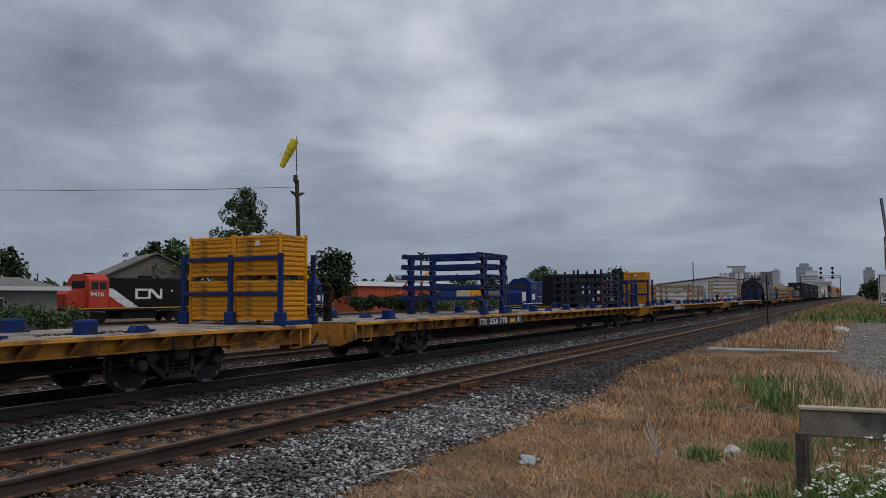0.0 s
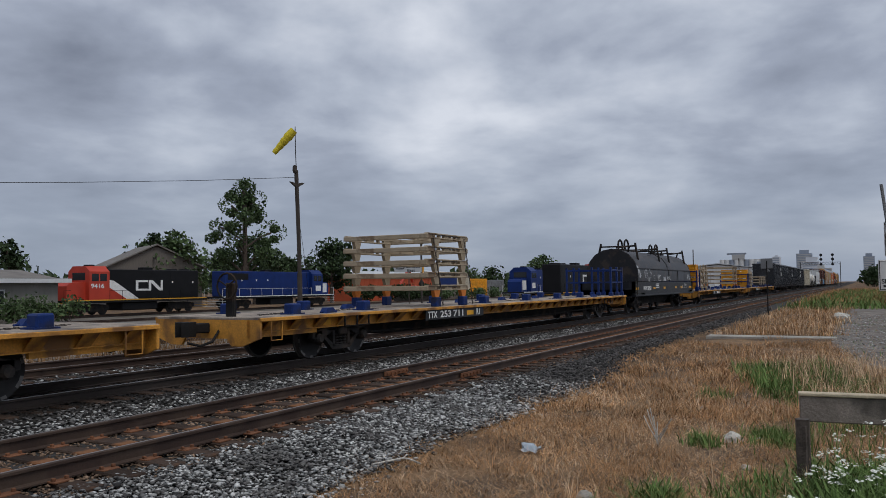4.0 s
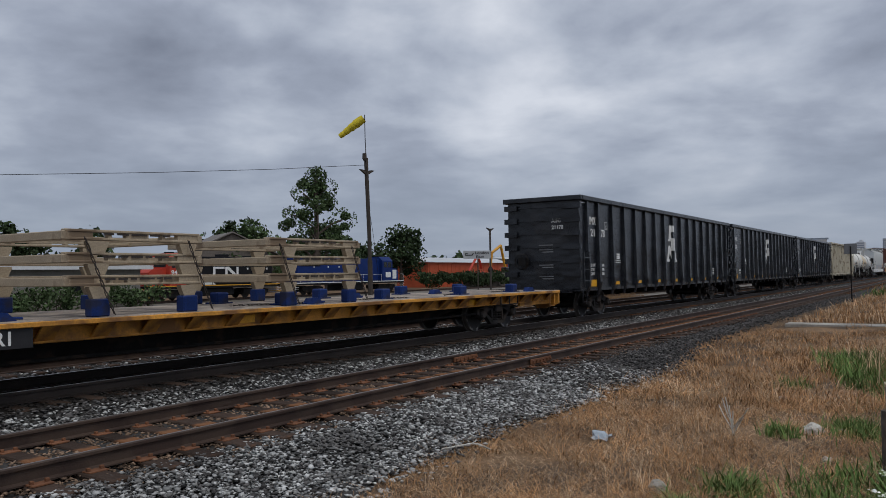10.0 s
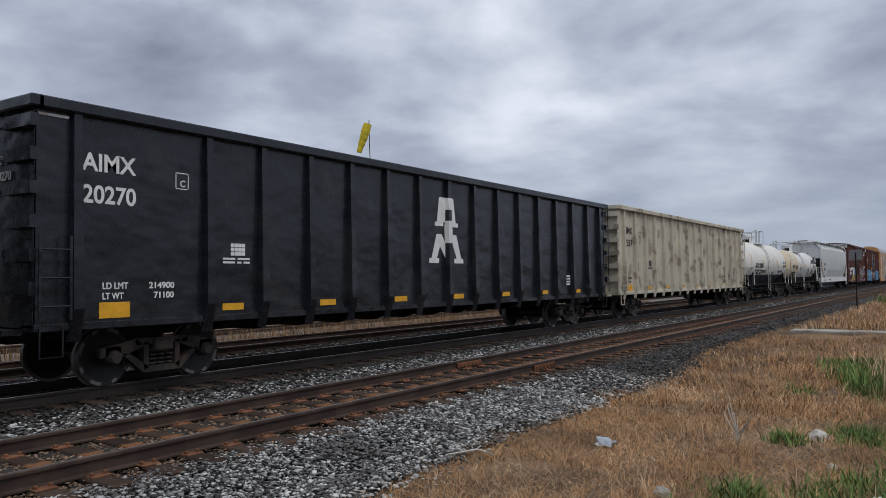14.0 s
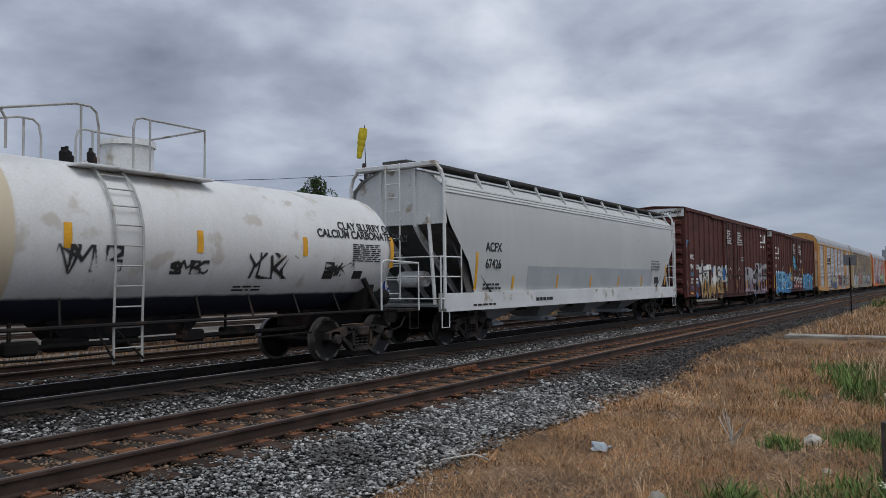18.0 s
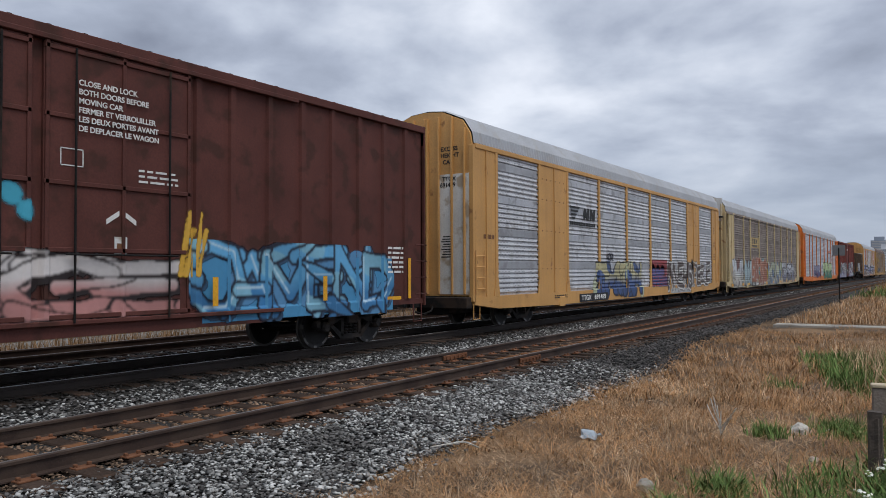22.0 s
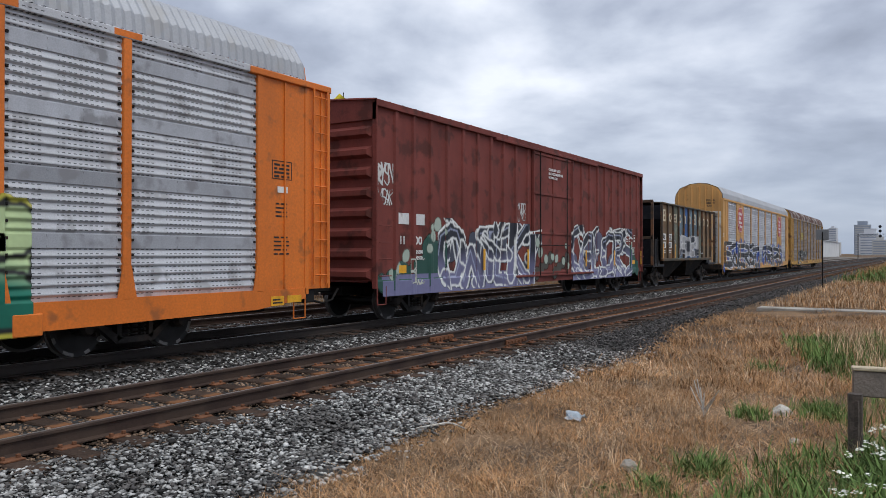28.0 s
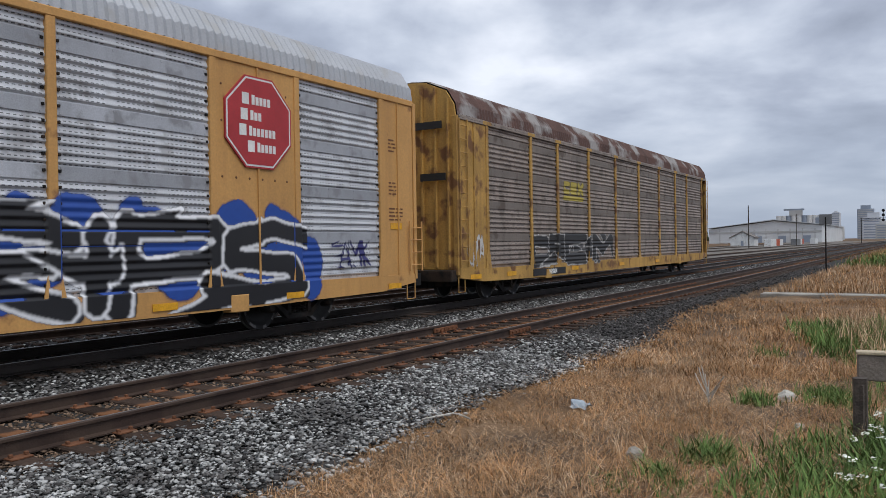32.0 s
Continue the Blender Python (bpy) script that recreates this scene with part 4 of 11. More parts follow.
    part("centre_sill", Shape().soft(-h + 0.3, h - 0.3, -0.45, 0.45, 0.42, 0.95, 0.02), STEEL, c)
    for x in (-h + 6.0, h - 6.0):
        part("jacking_pad", Shape().soft(x - 0.22, x + 0.22, -HALF - 0.02, -1.3, 0.46, 0.78, 0.015), frame_mat, c)
    part("lower_deck", Shape().box(-h + 0.3, h - 0.3, -1.35, 1.35, 0.9, 0.95), STEEL, c)
    return c


NS_BAYS = [(1.5, 4.35), (6.52, 9.45), (9.45, 12.47), (12.47, 15.5), (15.5, 18.5), (18.5, 21.42), (23.55, 26.4)]
NS_PLATES = [(0.3, 1.5), (4.35, 6.52), (21.42, 23.55), (26.4, 27.85)]
CSX_BAYS = [(2.23, 5.14), (5.14, 7.23), (7.23, 10.23), (10.23, 13.23), (13.23, 16.18), (16.18, 19.15), (19.15, 22.15), (22.15, 24.2), (24.2, 27.1)]
CSX_PLATES = [(0.9, 2.23), (27.1, 28.2)]
ORANGE_BAYS = [(1.5, 4.45), (4.45, 6.5), (6.5, 9.5), (9.5, 12.57), (12.57, 15.67), (15.67, 18.75), (18.75, 21.8), (21.8, 23.8), (23.8, 26.68)]
ORANGE_PLATES = [(0.3, 1.5), (26.68, 28.0)]
KCS_BAYS = [(1.64, 4.5), (6.7, 9.65), (9.65, 12.7), (12.7, 15.72), (15.72, 18.78), (18.78, 21.75), (23.9, 26.72)]
KCS_PLATES = [(0.3, 1.64), (4.5, 6.7), (21.75, 23.9), (26.72, 28.0)]
LAST_BAYS = [(1.87, 4.8), (4.8, 6.92), (6.92, 9.8), (9.8, 12.76), (12.76, 15.76), (15.76, 18.81), (18.81, 21.6), (21.6, 23.8), (23.8, 27.0)]
LAST_PLATES = [(0.3, 1.87)]
ns = autorack("yellow and silver autorack car with spray-painted lower sides", 363.85, 28.1, RACK_YELLOW, GALV, ROOF_GALV, NS_PLATES, NS_BAYS, "plated", 1)
csx = autorack("weathered brown-panelled autorack car with tan posts", 393.4, 28.4, RACK_TAN, GALV_DIRTY, ROOF_GALV, CSX_PLATES, CSX_BAYS, "posts", 2)
orange = autorack("orange-framed silver autorack car with a green spray-painted piece", 424.2, 28.2, RACK_ORANGE, GALV, ROOF_GALV, ORANGE_PLATES, ORANGE_BAYS, "posts", 3)
kcs = autorack("yellow autorack car with silver panels and red octagonal emblems", 490.85, 28.3, RACK_YELLOW, GALV, ROOF_GALV, KCS_PLATES, KCS_BAYS, "plated", 4)
last = autorack("rusty last autorack car with grey-brown panels", 520.8, 28.2, RUSTY_YELLOW, GALV_DIRTY, ROOF_RUST, LAST_PLATES, LAST_BAYS, "last", 5)


# -- boxcars
NOTICES = (("CLOSE AND LOCK", "BOTH DOORS BEFORE", "MOVING CAR"),
           ("CLOSE THIS DOOR", "BEFORE CLOSING", "MAIN DOOR", "FERMER CETTE PORTE", "AVANT DE FERMER", "LA PORTE PRINCIPALE"),
           ("CLOSE AND LOCK", "BOTH DOORS BEFORE", "MOVING CAR", "FERMER ET VERROUILLER", "LES DEUX PORTES AVANT", "DE DEPLACER LE WAGON"))


def boxcar(label, x0, length, mat, ribs, doors, seed, white_band=True, roof_mat=None):
    c = car("boxcar", label, "boxcar", "boxcars", x0, length, 2.3)
    h, top, low = length / 2, 5.1, 0.86
    panel = 1.44
    for side in (-1, 1):
        y0, y1 = sorted((side * panel, side * (panel - 0.03)))
        part("side_wall", Shape().box(-h + 0.05, h - 0.05, y0, y1, low, top), mat, c)
        a, b = sorted((side * (panel - 0.2), side * (panel + 0.03)))
        part("side_sill", Shape().prism([(-h + 0.05, low + 0.12), (-h + 0.05, low), (-h + 4.6, low), (-h + 5.4, low - 0.16), (h - 5.4, low - 0.16), (h - 4.6, low), (h - 0.05, low), (h - 0.05, low + 0.12)], a, b, "y"), mat, c)
        a, b = sorted((side * panel, side * (HALF + 0.01)))
        part("eave", Shape().soft(-h, h, a, b, top - 0.10, top + 0.06, 0.012), mat, c)
        for x in ribs:
            a, b = sorted((side * panel, side * (panel + 0.055)))
            part("side_post", Shape().prism([(x - h - 0.055, a if side < 0 else b), (x - h + 0.055, a if side < 0 else b), (x - h + 0.085, side * panel), (x - h - 0.085, side * panel)], low + 0.12, top - 0.1, "z"), mat, c)
    rows = []
    n = int(length / 0.55)
    for i in range(n + 1):
        x = -h + length * i / n
        for d, lift in ((-0.045, 0), (-0.03, 0.035), (0.03, 0.035), (0.045, 0)):
            rows.append([(x + d, y, z + lift) for y, z in ((-1.5, top + 0.04), (-0.75, top + 0.10), (0, top + 0.15), (0.75, top + 0.10), (1.5, top + 0.04))])
    part("roof", Shape().sheet(rows), roof_mat or mat, c)
    for k in (-1, 1):
        x = k * (h - 0.05)
        s = Shape().box(min(x, x - k * 0.04), max(x, x - k * 0.04), -panel, panel, low, top)
        s.prism([(-1.49, top - 0.4), (1.49, top - 0.4), (1.49, top + 0.05), (0, top + 0.16), (-1.49, top + 0.05)], x, x + k * 0.05, "x")
        part("end_wall", s, mat, c)
        s = Shape()
        for i in range(8):
            z = low + 0.28 + i * 0.47
            s.add([(x, -1.36, z - 0.14), (x, 1.36, z - 0.14), (x + k * 0.10, 1.26, z - 0.06), (x + k * 0.10, -1.26, z - 0.06), (x + k * 0.10, 1.26, z + 0.06), (x + k * 0.10, -1.26, z + 0.06), (x, 1.36, z + 0.14), (x, -1.36, z + 0.14)],
                  [(0, 1, 2, 3), (3, 2, 4, 5), (5, 4, 6, 7), (0, 3, 5, 7), (1, 6, 4, 2)])
        part("end_rib", s, mat, c, "pressed horizontal end ribs")
        if white_band:
            part("end_band", Shape().box(min(x + k * 0.05, x + k * 0.056), max(x + k * 0.05, x + k * 0.056), -1.46, 1.46, top - 0.38, top + 0.02), PALE, c, "white band across the top of the end")
            if k < 0:
                on_end("reporting_mark", "DWC", 0.14, x - 0.062, -0.3, top - 0.24, c, STENCIL)
                on_end("car_number", "794039" if seed == 300 else "794920", 0.14, x - 0.062, -0.75, top - 0.24, c, STENCIL)
        for side in (-1,):
            s = Shape().soft(min(x, x + k * 0.05), max(x, x + k * 0.05), -HALF, -1.38, low - 0.05, top, 0.012)
            part("corner_post", s, mat, c)
        ladder(c, x - (0.45 if k > 0 else 0), -HALF - 0.05, low + 0.05, low + 1.6, 0.46, mat, rungs=4, rails=False)
        stirrup(c, x - (0.42 if k > 0 else -0.04), -1.47, low, mat)
    for j, (d0, d1, kind) in enumerate(doors):
        a, b = d0 - h, d1 - h
        s = Shape().soft(a, b, -panel - 0.07, -panel, low + 0.1, top - 0.16, 0.015)
        door = part("door", s, mat, c, "flush sliding freight door")
        s = Shape()
        n = 4 if kind == "ribbed" else 3
        for i in range(n + 1):
            z = low + 0.14 + (top - low - 0.38) * i / n
            s.soft(a, b, -panel - 0.10, -panel - 0.06, z - 0.035, z + 0.035, 0.008)
        for x in (a + 0.04, b - 0.04, (a + b) / 2):
            s.soft(x - 0.03, x + 0.03, -panel - 0.10, -panel - 0.06, low + 0.1, top - 0.16, 0.008)
        part("door_frame", s, mat, door)
        s = Shape()
        for x in (a + 0.45, b - 0.45):
            s.tube([(x, -panel - 0.13, low + 0.05), (x, -panel - 0.13, top - 0.2)], 0.018, 6)
        s.tube([(a + 0.3, -panel - 0.15, 1.9), (b - 0.3, -panel - 0.15, 1.9)], 0.016, 5)
        part("lock_rod", s, STEEL, door)
        for i, line in enumerate(NOTICES[j + 1 if len(doors) > 1 else 0]):
            lettering("notice", line, 0.085, a + (0.5 if len(doors) > 1 else 1.15), top - 0.72 - 0.135 * i, -panel - 0.106, door, WHITE)
    part("door_rail", Shape().soft(-h + doors[0][0] - 1.2, -h + doors[-1][1] + 2.2, -HALF - 0.03, -panel, low + 0.02, low + 0.09, 0.01), mat, c)
    part("door_hood", Shape().soft(-h + doors[0][0] - 2.6, -h + doors[-1][1] + 2.6, -HALF - 0.04, -panel, top - 0.16, top - 0.08, 0.01), mat, c)
    part("centre_sill", Shape().soft(-h + 0.2, h - 0.2, -0.33, 0.33, 0.62, 0.9, 0.02), STEEL, c)
    part("floor", Shape().box(-h + 0.05, h - 0.05, -1.42, 1.42, 0.86, 0.95), STEEL, c)
    return c


DWC_RIBS = [0.74, 1.68, 2.68, 3.62, 4.57, 5.52, 6.44, 12.72, 13.5, 14.43, 15.37, 16.33, 17.29, 18.2, 18.94]
CN_RIBS = [0.9, 1.81, 2.68, 3.55, 4.45, 5.36, 6.28, 7.2, 12.8, 13.57, 14.49, 15.39, 16.3, 17.19, 18.09, 18.93]
MAROON_RIBS = [0.85, 1.61, 2.40, 3.21, 4.04, 4.87, 5.66, 6.45, 7.28, 8.12, 11.85, 12.72, 13.53, 14.37, 15.18, 16.0, 16.8, 17.6, 18.43, 19.26]
DWC_DOORS = [(7.42, 9.78, "ribbed"), (9.94, 12.48, "ribbed")]
CN_DOORS = [(7.36, 9.88, "ribbed"), (10.06, 12.6, "ribbed")]
MAROON_DOORS = [(8.42, 11.55, "plain")]
dwc = boxcar("brown steel boxcar with double doors and spray-painted sides", 320.38, 19.7, BROWN, DWC_RIBS, DWC_DOORS, 300)
cn = boxcar("brown steel boxcar with blue spray-painted sides", 342.0, 19.7, BROWN, CN_RIBS, CN_DOORS, 320)
maroon = boxcar("maroon steel boxcar with one sliding door and white spray-painted letters", 454.55, 19.9, MAROON, MAROON_RIBS, MAROON_DOORS, 340, white_band=False)


# -- flat cars and their loads
def chain(parent, a, b, sag=0.1):
    a, b = Vector(a), Vector(b)
    n = max(4, int((b - a).length / 0.09))
    s = Shape()
    for i in range(n):
        p, q = a.lerp(b, i / n), a.lerp(b, (i + 1.15) / n)
        for r, k in ((p, i / n), (q, (i + 1) / n)):
            r.z -= sag * 4 * k * (1 - k)
        side = Vector((0.018, 0, 0)) if i % 2 else Vector((0, 0.018, 0.01))
        s.tube([p - side, q - side], 0.008, 4)
        s.tube([p + side, q + side], 0.008, 4)
    return part("chain", s, CHAIN, parent, "rusty tie-down chain")


def flatcar_meshes(length):
    h = length / 2
    out = {}
    s = Shape().soft(-h, h, -1.47, 1.47, 0.985, 1.045, 0.012)
    out["deck"] = s.mesh("deck", DECK)
    x0, x1 = -h + 0.1, h - 0.1
    for side, key in ((-1, "near"), (1, "far")):
        s = Shape()
        a, b = sorted((side * 1.18, side * 1.21))
        s.prism([(x0, 0.98), (x0, 0.74), (x0 + 3.6, 0.74), (x0 + 4.4, 0.70), (x1 - 4.4, 0.70), (x1 - 3.6, 0.74), (x1, 0.74), (x1, 0.98)], a, b, "y")
        a, b = sorted((side * 1.15, side * 1.27))
        s.box(x0, x1, a, b, 0.715, 0.738)
        out["side_sill_" + key] = s.mesh("side_sill", FLAT_YELLOW)
        a, b = sorted((side * 1.40, side * 1.50))
        out["deck_edge_" + key] = Shape().soft(-h, h, a, b, 0.955, 1.03, 0.01).mesh("deck_edge", FLAT_YELLOW)
    s = Shape().prism([(-1.49, 0.98), (-1.21, 0.98), (-1.21, 0.72)], -0.02, 0.02, "x")
    s.prism([(-1.49, 0.98), (-1.46, 0.98), (-1.20, 0.74), (-1.22, 0.72)], -0.14, 0.14, "x")
    out["gusset"] = s.mesh("gusset", FLAT_YELLOW)
    out["centre_sill"] = Shape().prism([(-h + 0.4, 0.98), (-h + 0.4, 0.7), (-h + 4.5, 0.62), (-h + 6.2, 0.34), (h - 6.2, 0.34), (h - 4.5, 0.62), (h - 0.4, 0.7), (h - 0.4, 0.98)], -0.42, 0.42, "y").mesh("centre_sill", STEEL)
    for k in (-1, 1):
        s = Shape()
        s.prism([(-1.47, 0.99), (-1.47, 0.62), (-1.0, 0.45), (-0.7, 0.45), (-0.6, 0.6), (0.6, 0.6), (0.7, 0.45), (1.0, 0.45), (1.47, 0.62), (1.47, 0.99)], k * h, k * (h - 0.06), "x")
        s.box(min(k * h, k * (h - 2.2)), max(k * h, k * (h - 2.2)), -1.2, -1.12, 0.62, 0.98)
        out[f"end_sill{k}"] = s.mesh("end_sill", FLAT_YELLOW)
    s = Shape()
    s.soft(-0.16, 0.16, -0.13, 0.13, 0.0, 0.24, 0.03)
    s.box(-0.22, 0.22, -0.17, 0.17, 0.0, 0.03)
    out["pedestal"] = s.mesh("pedestal", BLUE)
    s = Shape().prism([(-0.22, 0), (0.22, 0), (0.08, 0.12), (-0.12, 0.12)], -0.09, 0.09, "y")
    s.tube([(-0.3, 0, 0.02), (0.0, 0.02, 0.05), (0.34, 0.0, 0.03)], 0.02, 5)
    out["shoe"] = s.mesh("chain_shoe", BLUE)
    out["pipes"] = Shape().tube([(-h + 3, -1.0, 0.5), (-1, -0.9, 0.42), (h - 3, -1.0, 0.5)], 0.03, 6).mesh("brake_pipe", STEEL)
    return out


FLAT_LENGTH = 27.7
FLAT = flatcar_meshes(FLAT_LENGTH)
DARK_PANEL = material("number_panel", (0.02, 0.02, 0.022), 0.6, 0, 0.3, 2, 40, 0.1)


def flatcar(x0, number, stub_xs, seed):
    length, h = FLAT_LENGTH, FLAT_LENGTH / 2
    c = car("flatcar", "long worn yellow flatcar with blue load stubs on its deck", "flatcar", "flatcars", x0, length, 3.35)
    rnd = random.Random(seed)
    for n, m in (("deck", DECK), ("side_sill_near", FLAT_YELLOW), ("side_sill_far", FLAT_YELLOW), ("deck_edge_near", FLAT_YELLOW), ("deck_edge_far", FLAT_YELLOW), ("centre_sill", STEEL), ("end_sill-1", FLAT_YELLOW), ("end_sill1", FLAT_YELLOW)):
        part(n.rstrip("-1").replace("_near", "").replace("_far", ""), FLAT[n], m, c)
    part("brake_pipe", FLAT["pipes"], STEEL, c)
    for i in range(32):
        for side in (0, 180):
            gx = -h + 0.45 + i * (length - 0.9) / 31
            if side == 0 and -7.0 < gx < -3.2:
                continue
            g = part("gusset", FLAT["gusset"], FLAT_YELLOW, c)
            g.matrix_basis = pose(-h + 0.45 + i * (length - 0.9) / 31, 0, 0, 0, 0, side)
    for x in stub_xs:
        for y in (-0.95, 0.95):
            p = part("pedestal", FLAT["pedestal"], BLUE, c, "blue steel load stub")
            p.matrix_basis = pose(x + rnd.uniform(-0.05, 0.05), y, 1.045)
        p = part("chain_shoe", FLAT["shoe"], BLUE, c, "blue chain shoe")
        p.matrix_basis = pose(x + rnd.uniform(0.5, 1.1), rnd.choice((-1.25, -1.2, 0.3)), 1.045)
        chain(c, (x - 0.9, rnd.uniform(-1.1, -0.4), 1.06), (x + 0.9, rnd.uniform(-1.1, -0.2), 1.06), 0.0)
    for k in (-1, 1):
        stirrup(c, k * (h - 0.35) - (0.34 if k > 0 else 0), -1.46, 0.98, FLAT_YELLOW)
        s = Shape().box(k * (h - 3.4) - 0.5, k * (h - 3.4) + 0.5, -1.5, -1.47, 0.72, 0.74)
        for d in (-0.5, 0.0, 0.5):
            s.box(k * (h - 3.4) + d - 0.015, k * (h - 3.4) + d + 0.015, -1.5, -1.47, 0.72, 0.96)
        part("side_step", s, STEEL, c)
    part("number_panel", Shape().box(-7.05, -3.3, -1.455, -1.435, 0.68, 0.955), DARK_PANEL, c, "black number panel on the side sill")
    if number == "940147":
        lettering("car_number", number, 0.19, -5.25, 0.735, -1.462, c, WHITE, width=1.35)
    else:
        lettering("car_number", number[:3], 0.19, -6.22, 0.735, -1.462, c, WHITE, width=0.66)
        lettering("car_number", number[3:], 0.19, -5.42, 0.735, -1.462, c, WHITE, width=0.66)
    lettering("reporting_mark", "TTX", 0.19, -6.95, 0.735, -1.462, c, WHITE, width=0.55)
    lettering("repair_mark", "R1", 0.19, -3.85, 0.735, -1.462, c, WHITE)
    part("reflector", Shape().box(-4.5, -4.05, -1.462, -1.456, 0.74, 0.88), YELLOW_TAPE, c)
    reflectors(c, [-h + 2.2, 0.5, h - 5.2], 0.77, -1.225, 0.5, 0.14)
    return c


FLATS = (("253770", -13.9), ("253770", 15.5), ("971041", 44.75), ("253711", 75.0), ("940147", 122.95), ("156073", 152.6))
STUBS = ((-12, -8.2, -4.5, -1.0, 3.0, 6.2, 8.6), (-11.5, -3.6, -1.0, 2.8, 6.6, 9.6), (-11.2, -8.0, -3.0, 3.0, 6.6, 9.2, 12.0), (-12.2, -9.4, -2.2, 1.6, 5.0, 8.0), (-7.4, -4.2, -1.2, 2.6, 5.4, 9.8, 12.2), (-8.0, -4.6, 2.0, 5.2, 8.6, 11.6))
for i, ((number, x0), stubs) in enumerate(zip(FLATS, STUBS)):
    f = flatcar(x0, number, stubs, 30 + i)
    e = -FLAT_LENGTH / 2 + 0.18
    part("brake_stand", Shape().soft(e - 0.04, e + 0.08, -0.62, -0.40, 1.0, 1.75, 0.02), STEEL, f, "hand-brake stand at the car's end")
    s = Shape()
    ring = [(e - 0.1, -0.51 + 0.27 * math.cos(a), 1.68 + 0.27 * math.sin(a)) for a in np.linspace(0, 2 * math.pi, 17)]
    s.tube(ring, 0.022, 6)
    for a in (0.5, 2.6, 4.7):
        s.tube([(e - 0.1, -0.51, 1.68), (e - 0.1, -0.51 + 0.27 * math.cos(a), 1.68 + 0.27 * math.sin(a))], 0.018, 5)
    part("brake_wheel", s, STEEL, f, "spoked hand-brake wheel")


def crate_mesh():
    """A tall steel bin with pressed ribs, 0.88 long (x), 1.28 wide (y) and 0.94 high."""
    s = Shape()
    for x0, x1, y0, y1 in ((-0.42, -0.40, -0.6, 0.6), (0.40, 0.42, -0.6, 0.6), (-0.42, 0.42, -0.62, -0.60), (-0.42, 0.42, 0.60, 0.62)):
        s.box(x0, x1, y0, y1, 0.10, 0.92)
    s.box(-0.42, 0.42, -0.6, 0.6, 0.10, 0.13)
    return s.mesh("body", CRATE_YELLOW)


def crate_rib_mesh(across):
    """One pressed rib; across: on the face towards x, else on the face towards y."""
    a = 0.57 if across else 0.38
    prof = [(0.0, 0.0), (0.032, 0.02), (0.032, 0.07), (0.0, 0.09)]
    v = [(d, u, z) if across else (u, d, z) for d, z in prof for u in (-a, a)]
    f = [(0, 1, 3, 2), (2, 3, 5, 4), (4, 5, 7, 6), (0, 2, 4, 6), (1, 7, 5, 3)]
    s = Shape()
    s.add(v, f)
    return s.mesh("rib", CRATE_YELLOW)


def crate_frame_mesh():
    s = Shape()
    for x in (-0.43, 0.43):
        for y in (-0.63, 0.63):
            s.soft(x - 0.03, x + 0.03, y - 0.03, y + 0.03, 0.0, 0.98, 0.006)
            s.box(x - 0.05, x + 0.05, y - 0.05, y + 0.05, 0.0, 0.10)
    for z in (0.10, 0.90):
        for x in (-0.44, 0.44):
            s.box(x - 0.02, x + 0.02, -0.63, 0.63, z - 0.02, z + 0.025)
        for y in (-0.64, 0.64):
            s.box(-0.43, 0.43, y - 0.02, y + 0.02, z - 0.02, z + 0.025)
    return s.mesh("corner_frame", CRATE_YELLOW)


CRATE, CRATE_FRAME, RIB_X, RIB_Y = crate_mesh(), crate_frame_mesh(), crate_rib_mesh(True), crate_rib_mesh(False)


